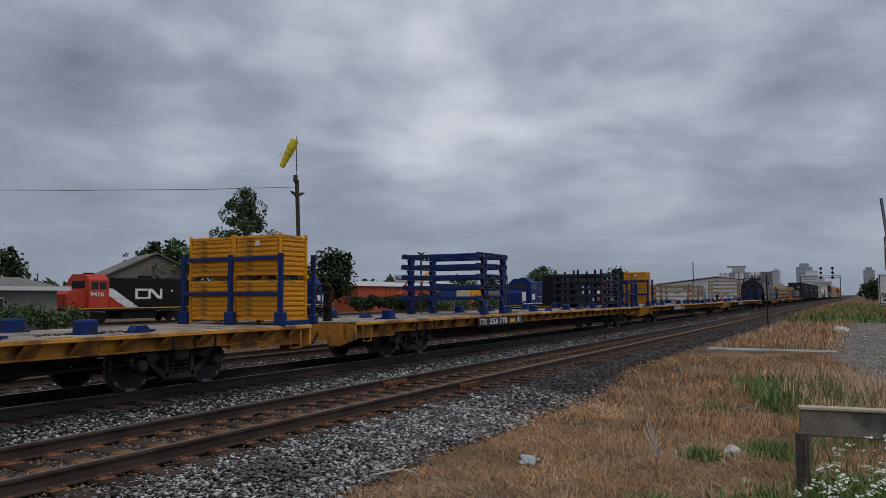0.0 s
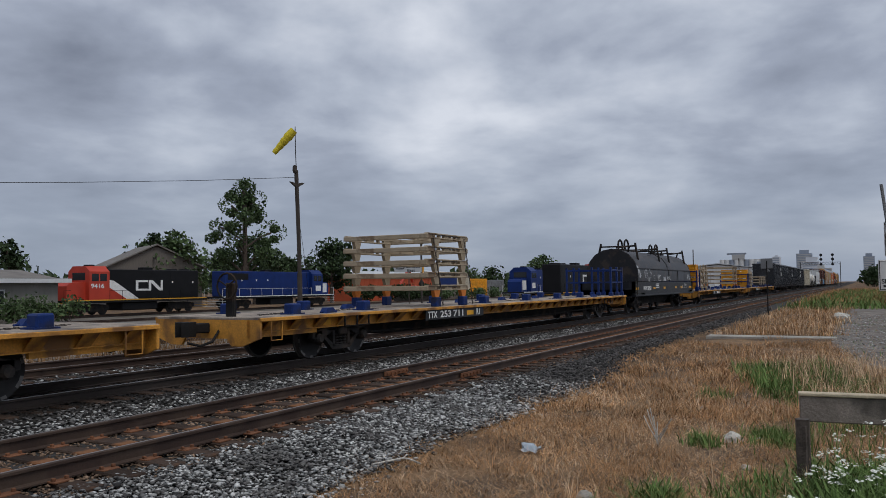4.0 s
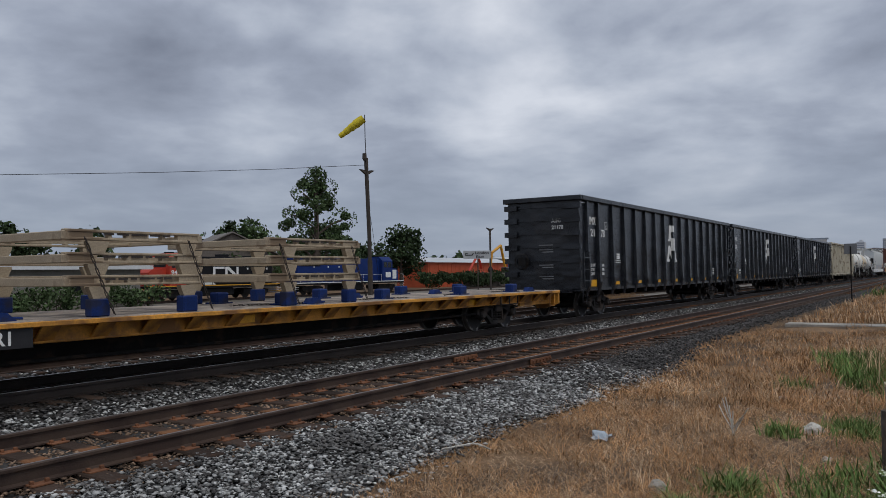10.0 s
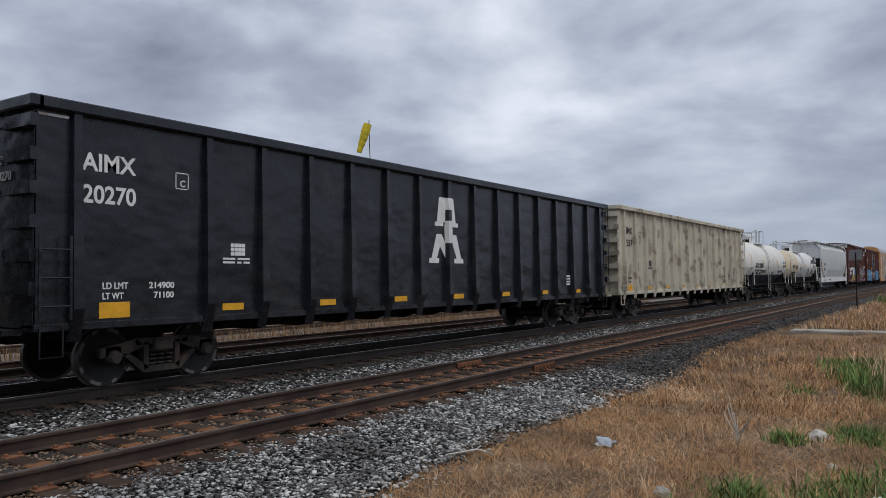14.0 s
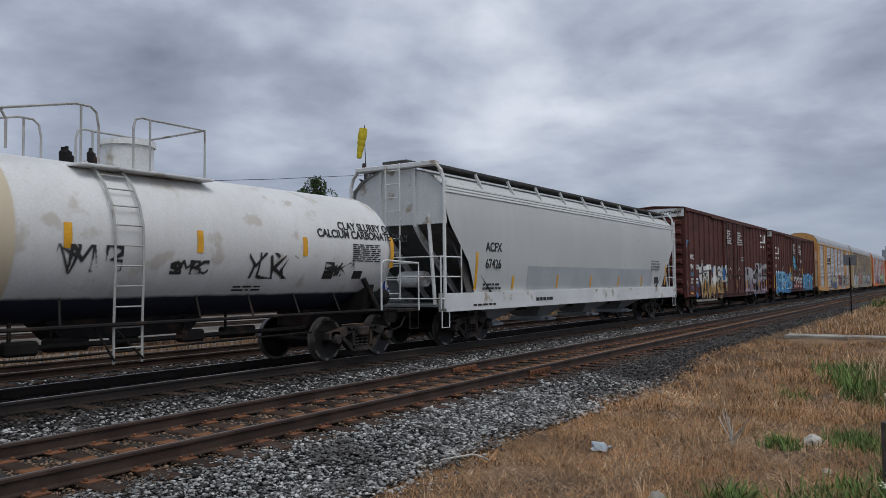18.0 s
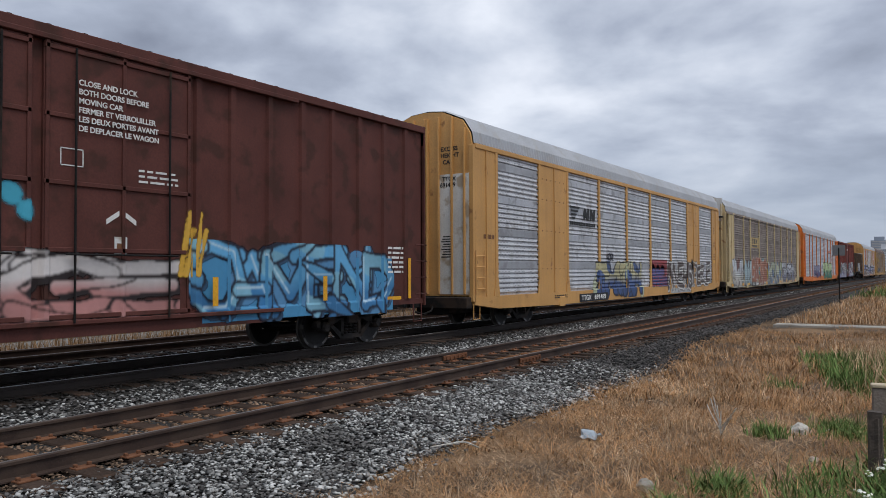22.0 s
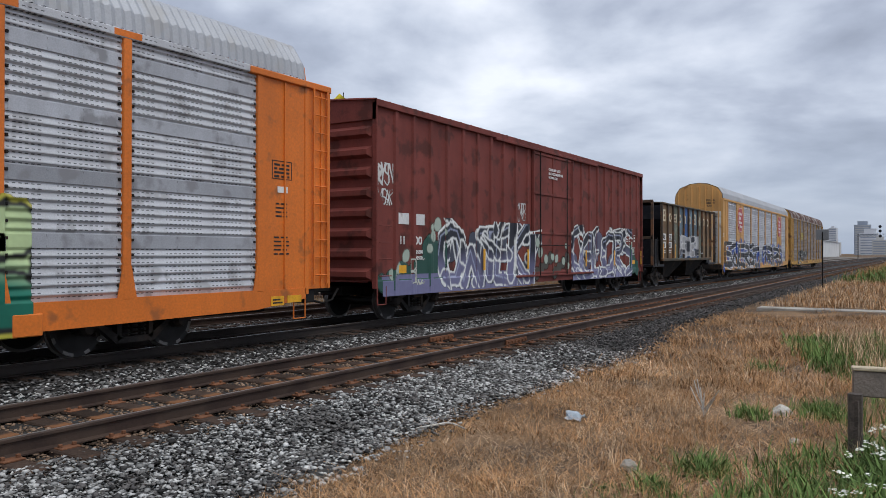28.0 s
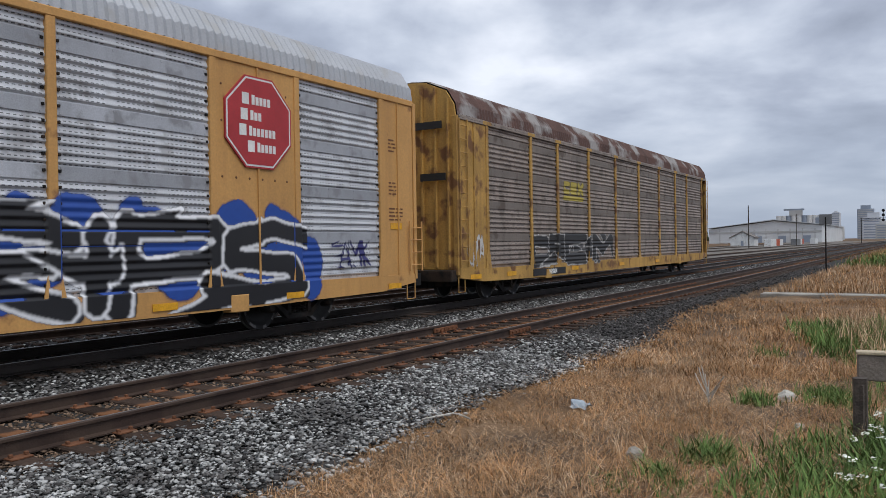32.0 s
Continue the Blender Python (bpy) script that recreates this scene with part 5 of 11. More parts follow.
def crates(x, seed, columns=(-0.66, 0.66)):
    """A stack of four bins held by a blue stanchion frame; x: the near corner at the leading side."""
    deck = 1.045
    rnd = random.Random(seed)
    for y in columns:
        for k in (0, 1):
            c = thing("steel_bin", "yellow ribbed steel bin with scuffed paint, strapped on a flatcar", "bin", "yellow bins")
            body = part("body", CRATE, CRATE_YELLOW, c)
            for i in range(7):
                for rib, spot in ((RIB_X, pose(0.42, 0, 0.17 + i * 0.105)), (RIB_X, pose(-0.42, 0, 0.17 + i * 0.105, 0, 0, 180)),
                                  (RIB_Y, pose(0, 0.62, 0.17 + i * 0.105)), (RIB_Y, pose(0, -0.62, 0.17 + i * 0.105, 0, 0, 180))):
                    part("rib", rib, CRATE_YELLOW, body).matrix_basis = spot
            part("corner_frame", CRATE_FRAME, CRATE_YELLOW, c)
            s = Shape().soft(-0.40, 0.40, -0.6, 0.6, 0.925, 0.945, 0.004)
            for j in range(3):
                a, b = rnd.uniform(-0.3, 0.2), rnd.uniform(-0.45, 0.4)
                s.box(a, a + 0.22, b, b + 0.05, 0.945, 0.985)
            part("lid", s, CRATE_YELLOW, c)
            if k and y < 0:
                part("paper_label", Shape().box(-0.475, -0.472, -0.1, 0.02, 0.72, 0.82), WHITE, c, "white paper label")
            moved(c, x + 0.47, deck + 0.02 + k * 0.965, CENTRE + y)
    f = thing("stanchion_frame", "blue steel stanchion frame round stacked bins", "frame", "stanchion frames")
    for y in (columns[0] - 0.74, sum(columns) / len(columns), columns[-1] + 0.74):
        s = Shape().soft(-0.11, -0.03, y - 0.05, y + 0.05, 0, 1.52, 0.01)
        s.soft(-0.14, 0.0, y - 0.13, y + 0.13, 0.0, 0.28, 0.02)
        part("post", s, BLUE, f)
    for z in (0.62, 1.38):
        part("cross_bar", Shape().soft(-0.10, -0.04, columns[0] - 0.74, columns[-1] + 0.74, z, z + 0.09, 0.01), BLUE, f)
    for y in (columns[0] - 0.74, columns[-1] + 0.74):
        s = Shape().soft(0.99, 1.07, y - 0.05, y + 0.05, 0, 1.52, 0.01)
        s.soft(0.96, 1.1, y - 0.1, y + 0.1, 0, 0.2, 0.02)
        part("post", s, BLUE, f)
    part("base_rail", Shape().soft(-0.12, 1.1, columns[0] - 0.78, columns[0] - 0.72, 0.0, 0.1, 0.01), BLUE, f)
    moved(f, x, deck)


for i, (x, cols) in enumerate(((12.92, (-0.66, 0.66)), (45.0, (-0.66,)), (123.0, (-0.66, 0.66)), (152.65, (-0.66, 0.66)))):
    crates(x, 80 + i, cols)


def rack_level(mat, accent, length, width, hgt, seed):
    """One frame of a shipping rack: two long beams, side beams with pockets, and four shaped feet."""
    s = Shape()
    w = width / 2
    for x in (0.0, length):
        s.soft(x - 0.05, x + 0.05, -w, w, 0.20, 0.33, 0.012)
    for y in (-w + 0.06, w - 0.06):
        s.soft(0, length, y - 0.06, y + 0.06, 0.20, 0.24, 0.008)
        s.soft(0, length, y - 0.06, y + 0.06, 0.32, 0.36, 0.008)
        n = 5
        for i in range(n):
            x = length * (i + 0.5) / n
            if i % 2 == 0:
                s.box(x - length / n * 0.42, x + length / n * 0.42, y - 0.045, y + 0.045, 0.23, 0.33)
            else:
                s.box(x - 0.03, x + 0.03, y - 0.05, y + 0.05, 0.23, 0.33)
    for y in (-w * 0.35, w * 0.35):
        s.box(0, length, y - 0.04, y + 0.04, 0.22, 0.30)
    foot = Shape().prism([(-0.17, hgt * 0.55), (0.17, hgt * 0.55), (0.17, hgt * 0.45), (0.10, 0.0), (-0.10, 0.0), (-0.17, hgt * 0.45)], -0.055, 0.055, "y")
    return s.mesh("frame_beam", mat), foot.mesh("foot", accent)


def rack_stack(x, levels, mat, length, width, pitch, seed, accents=(), y=0.0, lift=0.26, label="tan steel shipping rack stacked on a flatcar", posts=False):
    """A stack of nested racks; each rack is a thing of its own."""
    a_beam, a_foot = rack_level(mat, mat, length, width, pitch, seed)
    b_foot = rack_level(mat, ORANGE, length, width, pitch, seed)[1] if accents else None
    rnd = random.Random(seed)
    first = None
    for k in range(levels):
        r = thing("shipping_rack", label, "rack", "shipping racks")
        part("beam_frame", a_beam, mat, r)
        for px in (length * 0.22, length * 0.9):
            for py in (-width / 2 + 0.06, width / 2 - 0.06):
                o = part("foot", b_foot if k in accents else a_foot, mat, r, "orange shaped foot" if k in accents else "")
                o.matrix_basis = pose(px, py, 0)
        if posts:
            for j in range(5):
                py = -width / 2 + 0.32 + j * (width - 0.64) / 4
                part("slat", Shape().soft(0.06, length - 0.06, py - 0.11, py + 0.11, 0.205, 0.285, 0.008), mat, r)
            for px in (0.05, length * 0.5, length - 0.05):
                for py in (-width / 2 + 0.1, 0.0, width / 2 - 0.1):
                    tall = pitch * (1.15 if k < levels - 1 else rnd.uniform(0.7, 1.35))
                    part("post", Shape().soft(px - 0.045, px + 0.045, py - 0.045, py + 0.045, 0.18, 0.18 + tall, 0.008), mat, r)
        else:
            bars("stencil", r, length * 0.25, 0.315, -width / 2 - 0.002, 1, length * 0.5, 0.03, 0.01, CHAIN, seed + k)
        moved(r, x + rnd.uniform(-0.02, 0.02), 1.045 + (0 if posts else lift) + k * pitch, CENTRE + y + rnd.uniform(-0.02, 0.02))
        first = first or r
    top = (0 if posts else lift) + levels * pitch
    for px in (0.25, length - 0.3):
        chain(first, (px, -width / 2 - 0.05, top - lift - 0.1), (px + 0.45, -width / 2 - 0.1, -lift + 0.04), 0.02)
    if not posts:
        s = thing("rack_stand", "blue steel stand under stacked shipping racks", "stand", "rack stands")
        for px in (length * 0.22, length * 0.9):
            for py in (-width / 2 + 0.06, width / 2 - 0.06):
                part("socket", Shape().soft(px - 0.15, px + 0.15, py - 0.1, py + 0.1, 0, 0.27, 0.02), BLUE, s)
        moved(s, x, 1.045, CENTRE + y)


rack_stack(22.45, 5, BLUE, 2.25, 2.85, 0.345, 1, label="dark blue steel shipping rack stacked on a flatcar")
rack_stack(36.6, 5, NAVY, 2.9, 2.5, 0.33, 2, label="dark navy steel rack with upright posts stacked on a flatcar", posts=True)
rack_stack(56.45, 3, TAN, 2.6, 2.85, 0.38, 3, accents=(0, 1, 2))
rack_stack(60.2, 3, TAN, 2.7, 2.85, 0.36, 4)
rack_stack(82.0, 5, TAN, 2.5, 2.85, 0.37, 5, accents=(0,))
rack_stack(125.55, 4, TAN, 2.55, 1.7, 0.44, 6, posts=True, y=-0.45, label="tan steel pallet rack with upright posts on a flatcar")
rack_stack(141.5, 5, TAN, 2.6, 2.85, 0.37, 7, accents=(0, 1))
rack_stack(155.05, 4, TAN, 2.2, 2.0, 0.44, 8, posts=True, y=-0.3, label="tan steel pallet rack with upright posts on a flatcar")
rack_stack(163.65, 3, TAN, 2.4, 2.85, 0.34, 9)
rack_stack(167.6, 3, TAN, 2.65, 2.85, 0.34, 10)


def empty_frame(x, length):
    f = thing("stanchion_frame", "empty blue steel stanchion frame at the end of a flatcar", "frame", "stanchion frames")
    for px in (0.0, length * 0.55, length):
        for py in (-1.3, -0.35, 0.95):
            s = Shape().soft(px - 0.05, px + 0.05, py - 0.05, py + 0.05, 0, 1.42, 0.01)
            s.soft(px - 0.1, px + 0.1, py - 0.1, py + 0.1, 0, 0.18, 0.02)
            part("post", s, BLUE, f)
    for z in (0.62, 1.22):
        for py in (-1.3, 0.95):
            part("rail", Shape().soft(0, length, py - 0.03, py + 0.03, z, z + 0.08, 0.01), BLUE, f)
        for px in (0.0, length):
            part("rail", Shape().soft(px - 0.03, px + 0.03, -1.3, 0.95, z, z + 0.08, 0.01), BLUE, f)
    moved(f, x, 1.045)


empty_frame(40.7, 2.0)
empty_frame(100.6, 1.95)


# -- coil car
def coil_car(x0, length):
    c = car("coil_car", "black coil car under two long rounded hoods with white scribbles", "coil car", "", x0, length, 2.2)
    h = length / 2
    for a, b, m, guides in ((-7.03, 0.80, -4.5, (-5.72, -0.45)), (0.86, 7.93, 2.95, (2.35, 7.30))):
        sec = [(-1.44, 1.75), (-1.42, 2.35), (-1.26, 2.85), (-0.95, 3.22), (-0.5, 3.47), (0, 3.56), (0.5, 3.47), (0.95, 3.22), (1.26, 2.85), (1.42, 2.35), (1.44, 1.75)]
        s = Shape().prism(sec, a, b, "x")
        hood = part("hood", s, COIL, c, "round-topped black coil hood", True)
        s = Shape()
        for x in (a + 0.06, b - 0.06):
            s.prism([(y * 1.012, 1.75 + (z - 1.75) * 1.012) for y, z in sec], x - 0.03, x + 0.03, "x")
        s.box(a, b, -1.455, -1.40, 2.45, 2.485)
        part("hood_band", s, COIL, hood)
        s = Shape()
        for y in (-0.18, 0.18):
            s.tube([(m - 0.42, y, 3.5), (m - 0.45, y, 3.9), (m - 0.36, y, 4.08), (m - 0.05, y, 4.18), (m + 0.3, y, 4.08), (m + 0.42, y, 3.9), (m + 0.42, y, 3.5)], 0.055, 7)
        s.soft(m - 0.9, m + 1.9, -0.26, 0.26, 3.50, 3.63, 0.02)
        part("lifting_bail", s, STEEL, hood)
        for x in guides:
            s = Shape().tube([(x - 0.08, -1.16, 2.95), (x + 0.06, -0.98, 3.92)], 0.06, 6)
            s.tube([(x - 0.08, 1.16, 2.95), (x + 0.06, 0.98, 3.92)], 0.06, 6)
            s.tube([(x, -1.0, 3.78), (x - 1.5, -0.35, 3.60)], 0.045, 6)
            s.tube([(x, -1.0, 3.74), (x, 1.0, 3.74)], 0.045, 6)
            s.tube([(x - 0.5, -0.8, 3.72), (x - 0.45, -0.7, 3.42)], 0.05, 6)
            part("guide_post", s, STEEL, hood)
    for side in (-1, 1):
        a, b = sorted((side * 1.36, side * HALF))
        part("side_sill", Shape().prism([(-h, 1.72), (-h, 1.12), (-h + 2.0, 1.12), (-h + 2.6, 1.0), (h - 2.6, 1.0), (h - 2.0, 1.12), (h, 1.12), (h, 1.72)], a, b, "y"), BLACK, c)
        a, b = sorted((side * 1.3, side * (HALF + 0.06)))
        part("walkway", Shape().soft(-h, h, a, b, 0.93, 1.02, 0.01), BLACK, c)
    for k in (-1, 1):
        x = k * h
        s = Shape().box(min(x, x - k * 0.3), max(x, x - k * 0.3), -HALF, HALF, 1.0, 1.74)
        s.box(min(x, x + k * 0.25), max(x, x + k * 0.25), -1.35, 1.35, 0.88, 0.94)
        part("end_platform", s, BLACK, c)
        stirrup(c, x - (0.42 if k > 0 else -0.05), -1.5, 0.95, STEEL)
        ladder(c, x - (0.5 if k > 0 else 0), -HALF - 0.04, 1.0, 1.9, 0.45, STEEL, rungs=3)
    part("centre_sill", Shape().prism([(-h + 0.1, 1.0), (-h + 0.1, 0.66), (-h + 3.4, 0.66), (-h + 4.4, 0.42), (h - 4.4, 0.42), (h - 3.4, 0.66), (h - 0.1, 0.66), (h - 0.1, 1.0)], -0.5, 0.5, "y"), STEEL, c)
    part("floor", Shape().box(-h, h, -1.4, 1.4, 1.0, 1.3), BLACK, c)
    lettering("reporting_mark", "WFRX", 0.22, -h + 1.9, 1.26, -HALF - 0.004, c, WHITE, width=0.75)
    lettering("car_number", "383967", 0.22, -h + 2.8, 1.26, -HALF - 0.004, c, WHITE, width=0.95)
    bars("small_print", c, -h + 4.9, 1.62, -HALF - 0.002, 3, 0.9, 0.06, 0.04, WHITE, 4)
    notice_frame(c, h - 2.9, 1.30, 0.62, 0.32, -HALF - 0.002)
    bars("small_print", c, h - 2.86, 1.55, -HALF - 0.002, 2, 0.5, 0.02, 0.03, WHITE, 5)
    bars("small_print", c, h - 3.8, 1.45, -HALF - 0.002, 2, 0.4, 0.05, 0.04, WHITE, 6)
    reflectors(c, [-h + 0.25, -h + 4.25, -h + 6.9, -h + 10.2, h - 4.2], 1.3, -HALF - 0.002, 0.55, 0.12)
    reflectors(c, [h - 1.41], 1.3, -HALF - 0.002, 0.94, 0.11)
    part("paint_patch", Shape().box(h - 4.6, h - 2.72, -1.455, -1.446, 1.80, 2.42), SLATE, c, "slate-grey repaint over scribbles")
    # end lettering on the leading hood
    s = Shape()
    for i in range(4):
        s.box(-h + 0.343, -h + 0.348, 0.25, 1.05 - 0.1 * (i % 2), 1.42 - 0.1 * i, 1.36 - 0.1 * i)
    part("small_print", s, WHITE, c)
    return c


coil = coil_car(104.3, 16.2)


# -- tank cars
def tank_material(name, upper, dirt, band, split=None, second=None):
    """Tank paint: a tarry lower belly, and for one car a tan-stained leading half."""
    m = material(name, upper, 0.5, 0, 0.08, 0.6, 25, 0.04, stain=dirt, amount=0.12, streak=0.22)
    nt = m.node_tree
    b = nt.nodes["Principled BSDF"]
    src = b.inputs["Base Color"].links[0].from_socket
    co = nt.nodes.new("ShaderNodeTexCoord")
    sep = nt.nodes.new("ShaderNodeSeparateXYZ")
    nz = nt.nodes.new("ShaderNodeTexNoise")
    nz.inputs["Scale"].default_value = 2.5
    nt.links.new(co.outputs["Object"], sep.inputs[0])
    nt.links.new(co.outputs["Object"], nz.inputs["Vector"])

    def over(socket, lo, hi, colour, wob, under):
        a = nt.nodes.new("ShaderNodeMath")
        a.operation = "MULTIPLY_ADD"
        nt.links.new(nz.outputs["Fac"], a.inputs[0])
        a.inputs[1].default_value = wob
        nt.links.new(socket, a.inputs[2])
        r = nt.nodes.new("ShaderNodeMapRange")
        nt.links.new(a.outputs[0], r.inputs[0])
        for i, v in enumerate((lo, hi, 1.0, 0.0)):
            r.inputs[i + 1].default_value = v
        x = nt.nodes.new("ShaderNodeMix")
        x.data_type = "RGBA"
        nt.links.new(r.outputs[0], x.inputs[0])
        nt.links.new(under, x.inputs[6])
        x.inputs[7].default_value = (*colour, 1)
        return x.outputs[2]
    if second:
        src = over(sep.outputs[0], split - 0.02, split + 0.02, second, 0.0, src)
    src = over(sep.outputs[2], band - 0.02, band + 0.03, (0.020, 0.026, 0.046), 0.05, src)
    nt.links.new(src, b.inputs["Base Color"])
    return m


def tank_car(x0, length, mat, seed, label, r, zc, tapes, seams, white_rail):
    c = car("tank_car", label, "tank car", "tank cars", x0, length, 1.75)
    h = length / 2
    a = h - 0.35
    k = r / 1.46
    prof = [(0.0, -a), (0.55 * k, -a + 0.05), (1.0 * k, -a + 0.19), (1.28 * k, -a + 0.40), (1.43 * k, -a + 0.66), (r, -a + 0.9)]
    prof = prof + [(p, -s) for p, s in prof[::-1]]
    part("tank", Shape().lathe(prof, (0, 0, zc), "x", 56), mat, c, "", True)
    for x in seams:
        part("weld_seam", Shape().lathe([(r, -0.02), (r + 0.007, -0.012), (r + 0.007, 0.012), (r, 0.02)], (x, 0, zc), "x", 48), mat, c)
    top = zc + r
    hand = top + 0.80
    # valve housing, platform and rails
    s = Shape().lathe([(0.0, top + 0.46), (0.40, top + 0.46), (0.44, top + 0.42), (0.44, top - 0.1)], (0.14, 0, 0), "z", 28)
    s.lathe([(0.0, top + 0.50), (0.47, top + 0.50), (0.48, top + 0.40), (0.46, top + 0.40)], (0.14, 0, 0), "z", 28)
    part("valve_housing", s, PALE, c, "white domed valve housing")
    part("platform", Shape().soft(-1.35, 1.25, -0.98, -0.42, top - 0.16, top - 0.12, 0.01), PALE, c, "narrow walkway beside the housing")
    part("platform", Shape().soft(-1.35, 1.25, 0.42, 0.98, top - 0.16, top - 0.12, 0.01), PALE, c, "narrow walkway beside the housing")
    for y in (-0.82, 0.82):
        base = top - 0.14
        s = Shape().tube([(-2.4, y, base + 0.1), (-2.4, y, hand - 0.42), (-2.46, y, hand - 0.32), (-2.52, y, hand - 0.28), (-1.35, y, hand), (-1.1, y, hand), (-0.99, y, hand - 0.08), (-0.95, y, hand - 0.3), (-0.95, y, base)], 0.021, 7)
        s.tube([(-1.25, y, hand), (-1.25, y, base)], 0.02, 6)
        part("guard_rail", s, white_rail, c, "bent pipe guard rail")
        s = Shape().tube([(-0.32, y, base), (-0.32, y, hand - 0.22), (-0.28, y, hand - 0.06), (-0.15, y, hand - 0.02), (0.0, y, hand - 0.03), (1.15, y, hand - 0.03), (1.15, y, base)], 0.021, 7)
        s.tube([(0.0, y, hand - 0.03), (0.0, y, base)], 0.02, 6)
        part("guard_rail", s, white_rail, c, "bent pipe guard rail")
    part("guard_rail", Shape().tube([(1.15, -0.82, hand - 0.03), (1.15, 0.82, hand - 0.03)], 0.02, 6), white_rail, c)
    part("guard_rail", Shape().tube([(-2.46, -0.82, hand - 0.3), (-2.46, 0.82, hand - 0.3)], 0.02, 6), white_rail, c)
    for i in range(5):
        x, z = -1.2 + 0.16 * i, top + 0.05 * (i % 2)
        part("valve", Shape().lathe([(0.05, top - 0.1), (0.06, z + 0.12), (0.03, z + 0.15), (0.03, z + 0.2), (0.0, z + 0.2)], (x, -0.25 + 0.16 * (i % 3), 0), "z", 10), STEEL, c)
    # ladder over the tank's flank, down to the rail level
    pts = [math.radians(d) for d in (66, 52, 38, 24, 10, 0)]
    R = r + 0.09
    lad = [(-R * math.cos(t), zc + R * math.sin(t)) for t in pts] + [(-R, zc - 0.5), (-R + 0.03, 1.0), (-R + 0.03, 0.45)]
    s = Shape()
    for x in (-1.02, -0.52):
        s.tube([(x, y, z) for y, z in lad], 0.021, 6)
    part("ladder", s, white_rail, c, "white side ladder")
    span = [0.0]
    for p, q in zip(lad, lad[1:]):
        span.append(span[-1] + math.dist(p, q))
    for i in range(11):
        d = 0.12 + i * (span[-1] - 0.2) / 10.5
        y, z = np.interp(d, span, [p[0] for p in lad]), np.interp(d, span, [p[1] for p in lad])
        part("rung", Shape().tube([(-1.02, y, z), (-0.52, y, z)], 0.013, 5), white_rail, c)
    part("ladder_brace", Shape().tube([(-1.02, -R, 0.5), (-1.35, -R + 0.05, 1.05)], 0.018, 5).tube([(-0.52, -R, 0.5), (-0.95, -R + 0.2, 1.05)], 0.018, 5), STEEL, c)
    for k in (-1, 1):
        x = k * (h - 1.75)
        s = Shape().prism([(-1.15, 1.0), (-1.3, zc - 0.75), (-0.6, zc - r + 0.12), (0.6, zc - r + 0.12), (1.3, zc - 0.75), (1.15, 1.0)], x - 0.12, x + 0.12, "x")
        s.soft(min(k * (h - 0.1), x - k * 1.2), max(k * (h - 0.1), x - k * 1.2), -0.4, 0.4, 0.72, 1.1, 0.02)
        part("bolster", s, STEEL, c)
        part("end_platform", Shape().soft(min(k * (h - 0.05), k * (h - 0.95)), max(k * (h - 0.05), k * (h - 0.95)), -1.44, 1.44, 0.98, 1.05, 0.01), STEEL, c)
        xa = k * (h - 0.1)
        s = Shape().tube([(xa, -1.44, 1.0), (xa, -1.44, 2.12), (xa, 1.44, 2.12), (xa, 1.44, 1.0)], 0.022, 6)
        s.tube([(xa, -1.44, 2.12), (xa - k * 1.35, -1.48, 2.16), (xa - k * 1.47, -1.48, 2.12), (xa - k * 1.5, -1.48, 2.0), (xa - k * 1.5, -1.48, 1.05)], 0.022, 6)
        part("end_rail", s, PALE, c, "white pipe hand rail")
        part("brake_reservoir", Shape().lathe([(0, -0.45), (0.2, -0.42), (0.22, -0.3), (0.22, 0.3), (0.2, 0.42), (0, 0.45)], (k * (h - 0.75), -0.55, 1.32), "x", 16), STEEL, c) if k > 0 else None
        part("saddle_brace", Shape().tube([(x + k * 0.2, -1.35, 1.05), (x - k * 0.15, -r * 0.93, zc - 0.62)], 0.06, 8), STEEL, c)
        stirrup(c, xa - (0.4 if k > 0 else -0.05), -1.46, 1.0, STEEL)
    part("running_pipe", Shape().tube([(-h + 1.3, -1.40, 1.05), (h - 1.3, -1.40, 1.05)], 0.032, 7), STEEL, c)
    part("running_pipe", Shape().tube([(-h + 3.0, -0.5, 0.72), (h - 3.0, -0.5, 0.72)], 0.045, 7), STEEL, c)
    part("bottom_outlet", Shape().lathe([(0.24, 1.2), (0.24, 0.72), (0.14, 0.66), (0.14, 0.5), (0, 0.5)], (0.1, 0, 0), "z", 16), STEEL, c)
    for x in (-4.2, -3, -1.9, 0.6, 1.8, 3, 4.2):
        part("pipe_bracket", Shape().tube([(x, -1.40, 1.05), (x + 0.22, -1.0, zc - r * 0.72 + 0.02)], 0.022, 5), STEEL, c)
    for x, y, w in ((-3.6, -0.35, 0.9), (-2.3, -0.6, 0.5), (-1.5, -0.3, 0.7), (0.9, -0.45, 0.5), (2.0, -0.3, 0.8)):
        part("brake_gear", Shape().soft(x, x + w, y - 0.12, y + 0.12, 0.62, 0.84, 0.04).tube([(x + 0.1, y, 0.84), (x + 0.1, y, zc - r + 0.05)], 0.03, 6), STEEL, c)
    part("brake_rod", Shape().tube([(-h + 2.6, -0.75, 0.62), (-1.8, -0.75, 0.56), (1.2, -0.7, 0.60), (h - 2.6, -0.75, 0.64)], 0.022, 6), STEEL, c)
    part("skid_plate", Shape().prism([(-1.6, zc - r + 0.1), (-1.2, 0.78), (1.2, 0.78), (1.6, zc - r + 0.1)], -0.34, 0.34, "y"), STEEL, c)

    def on_side(z):
        return -math.sqrt(max(r * r - (z - zc) ** 2, 0)) - 0.008
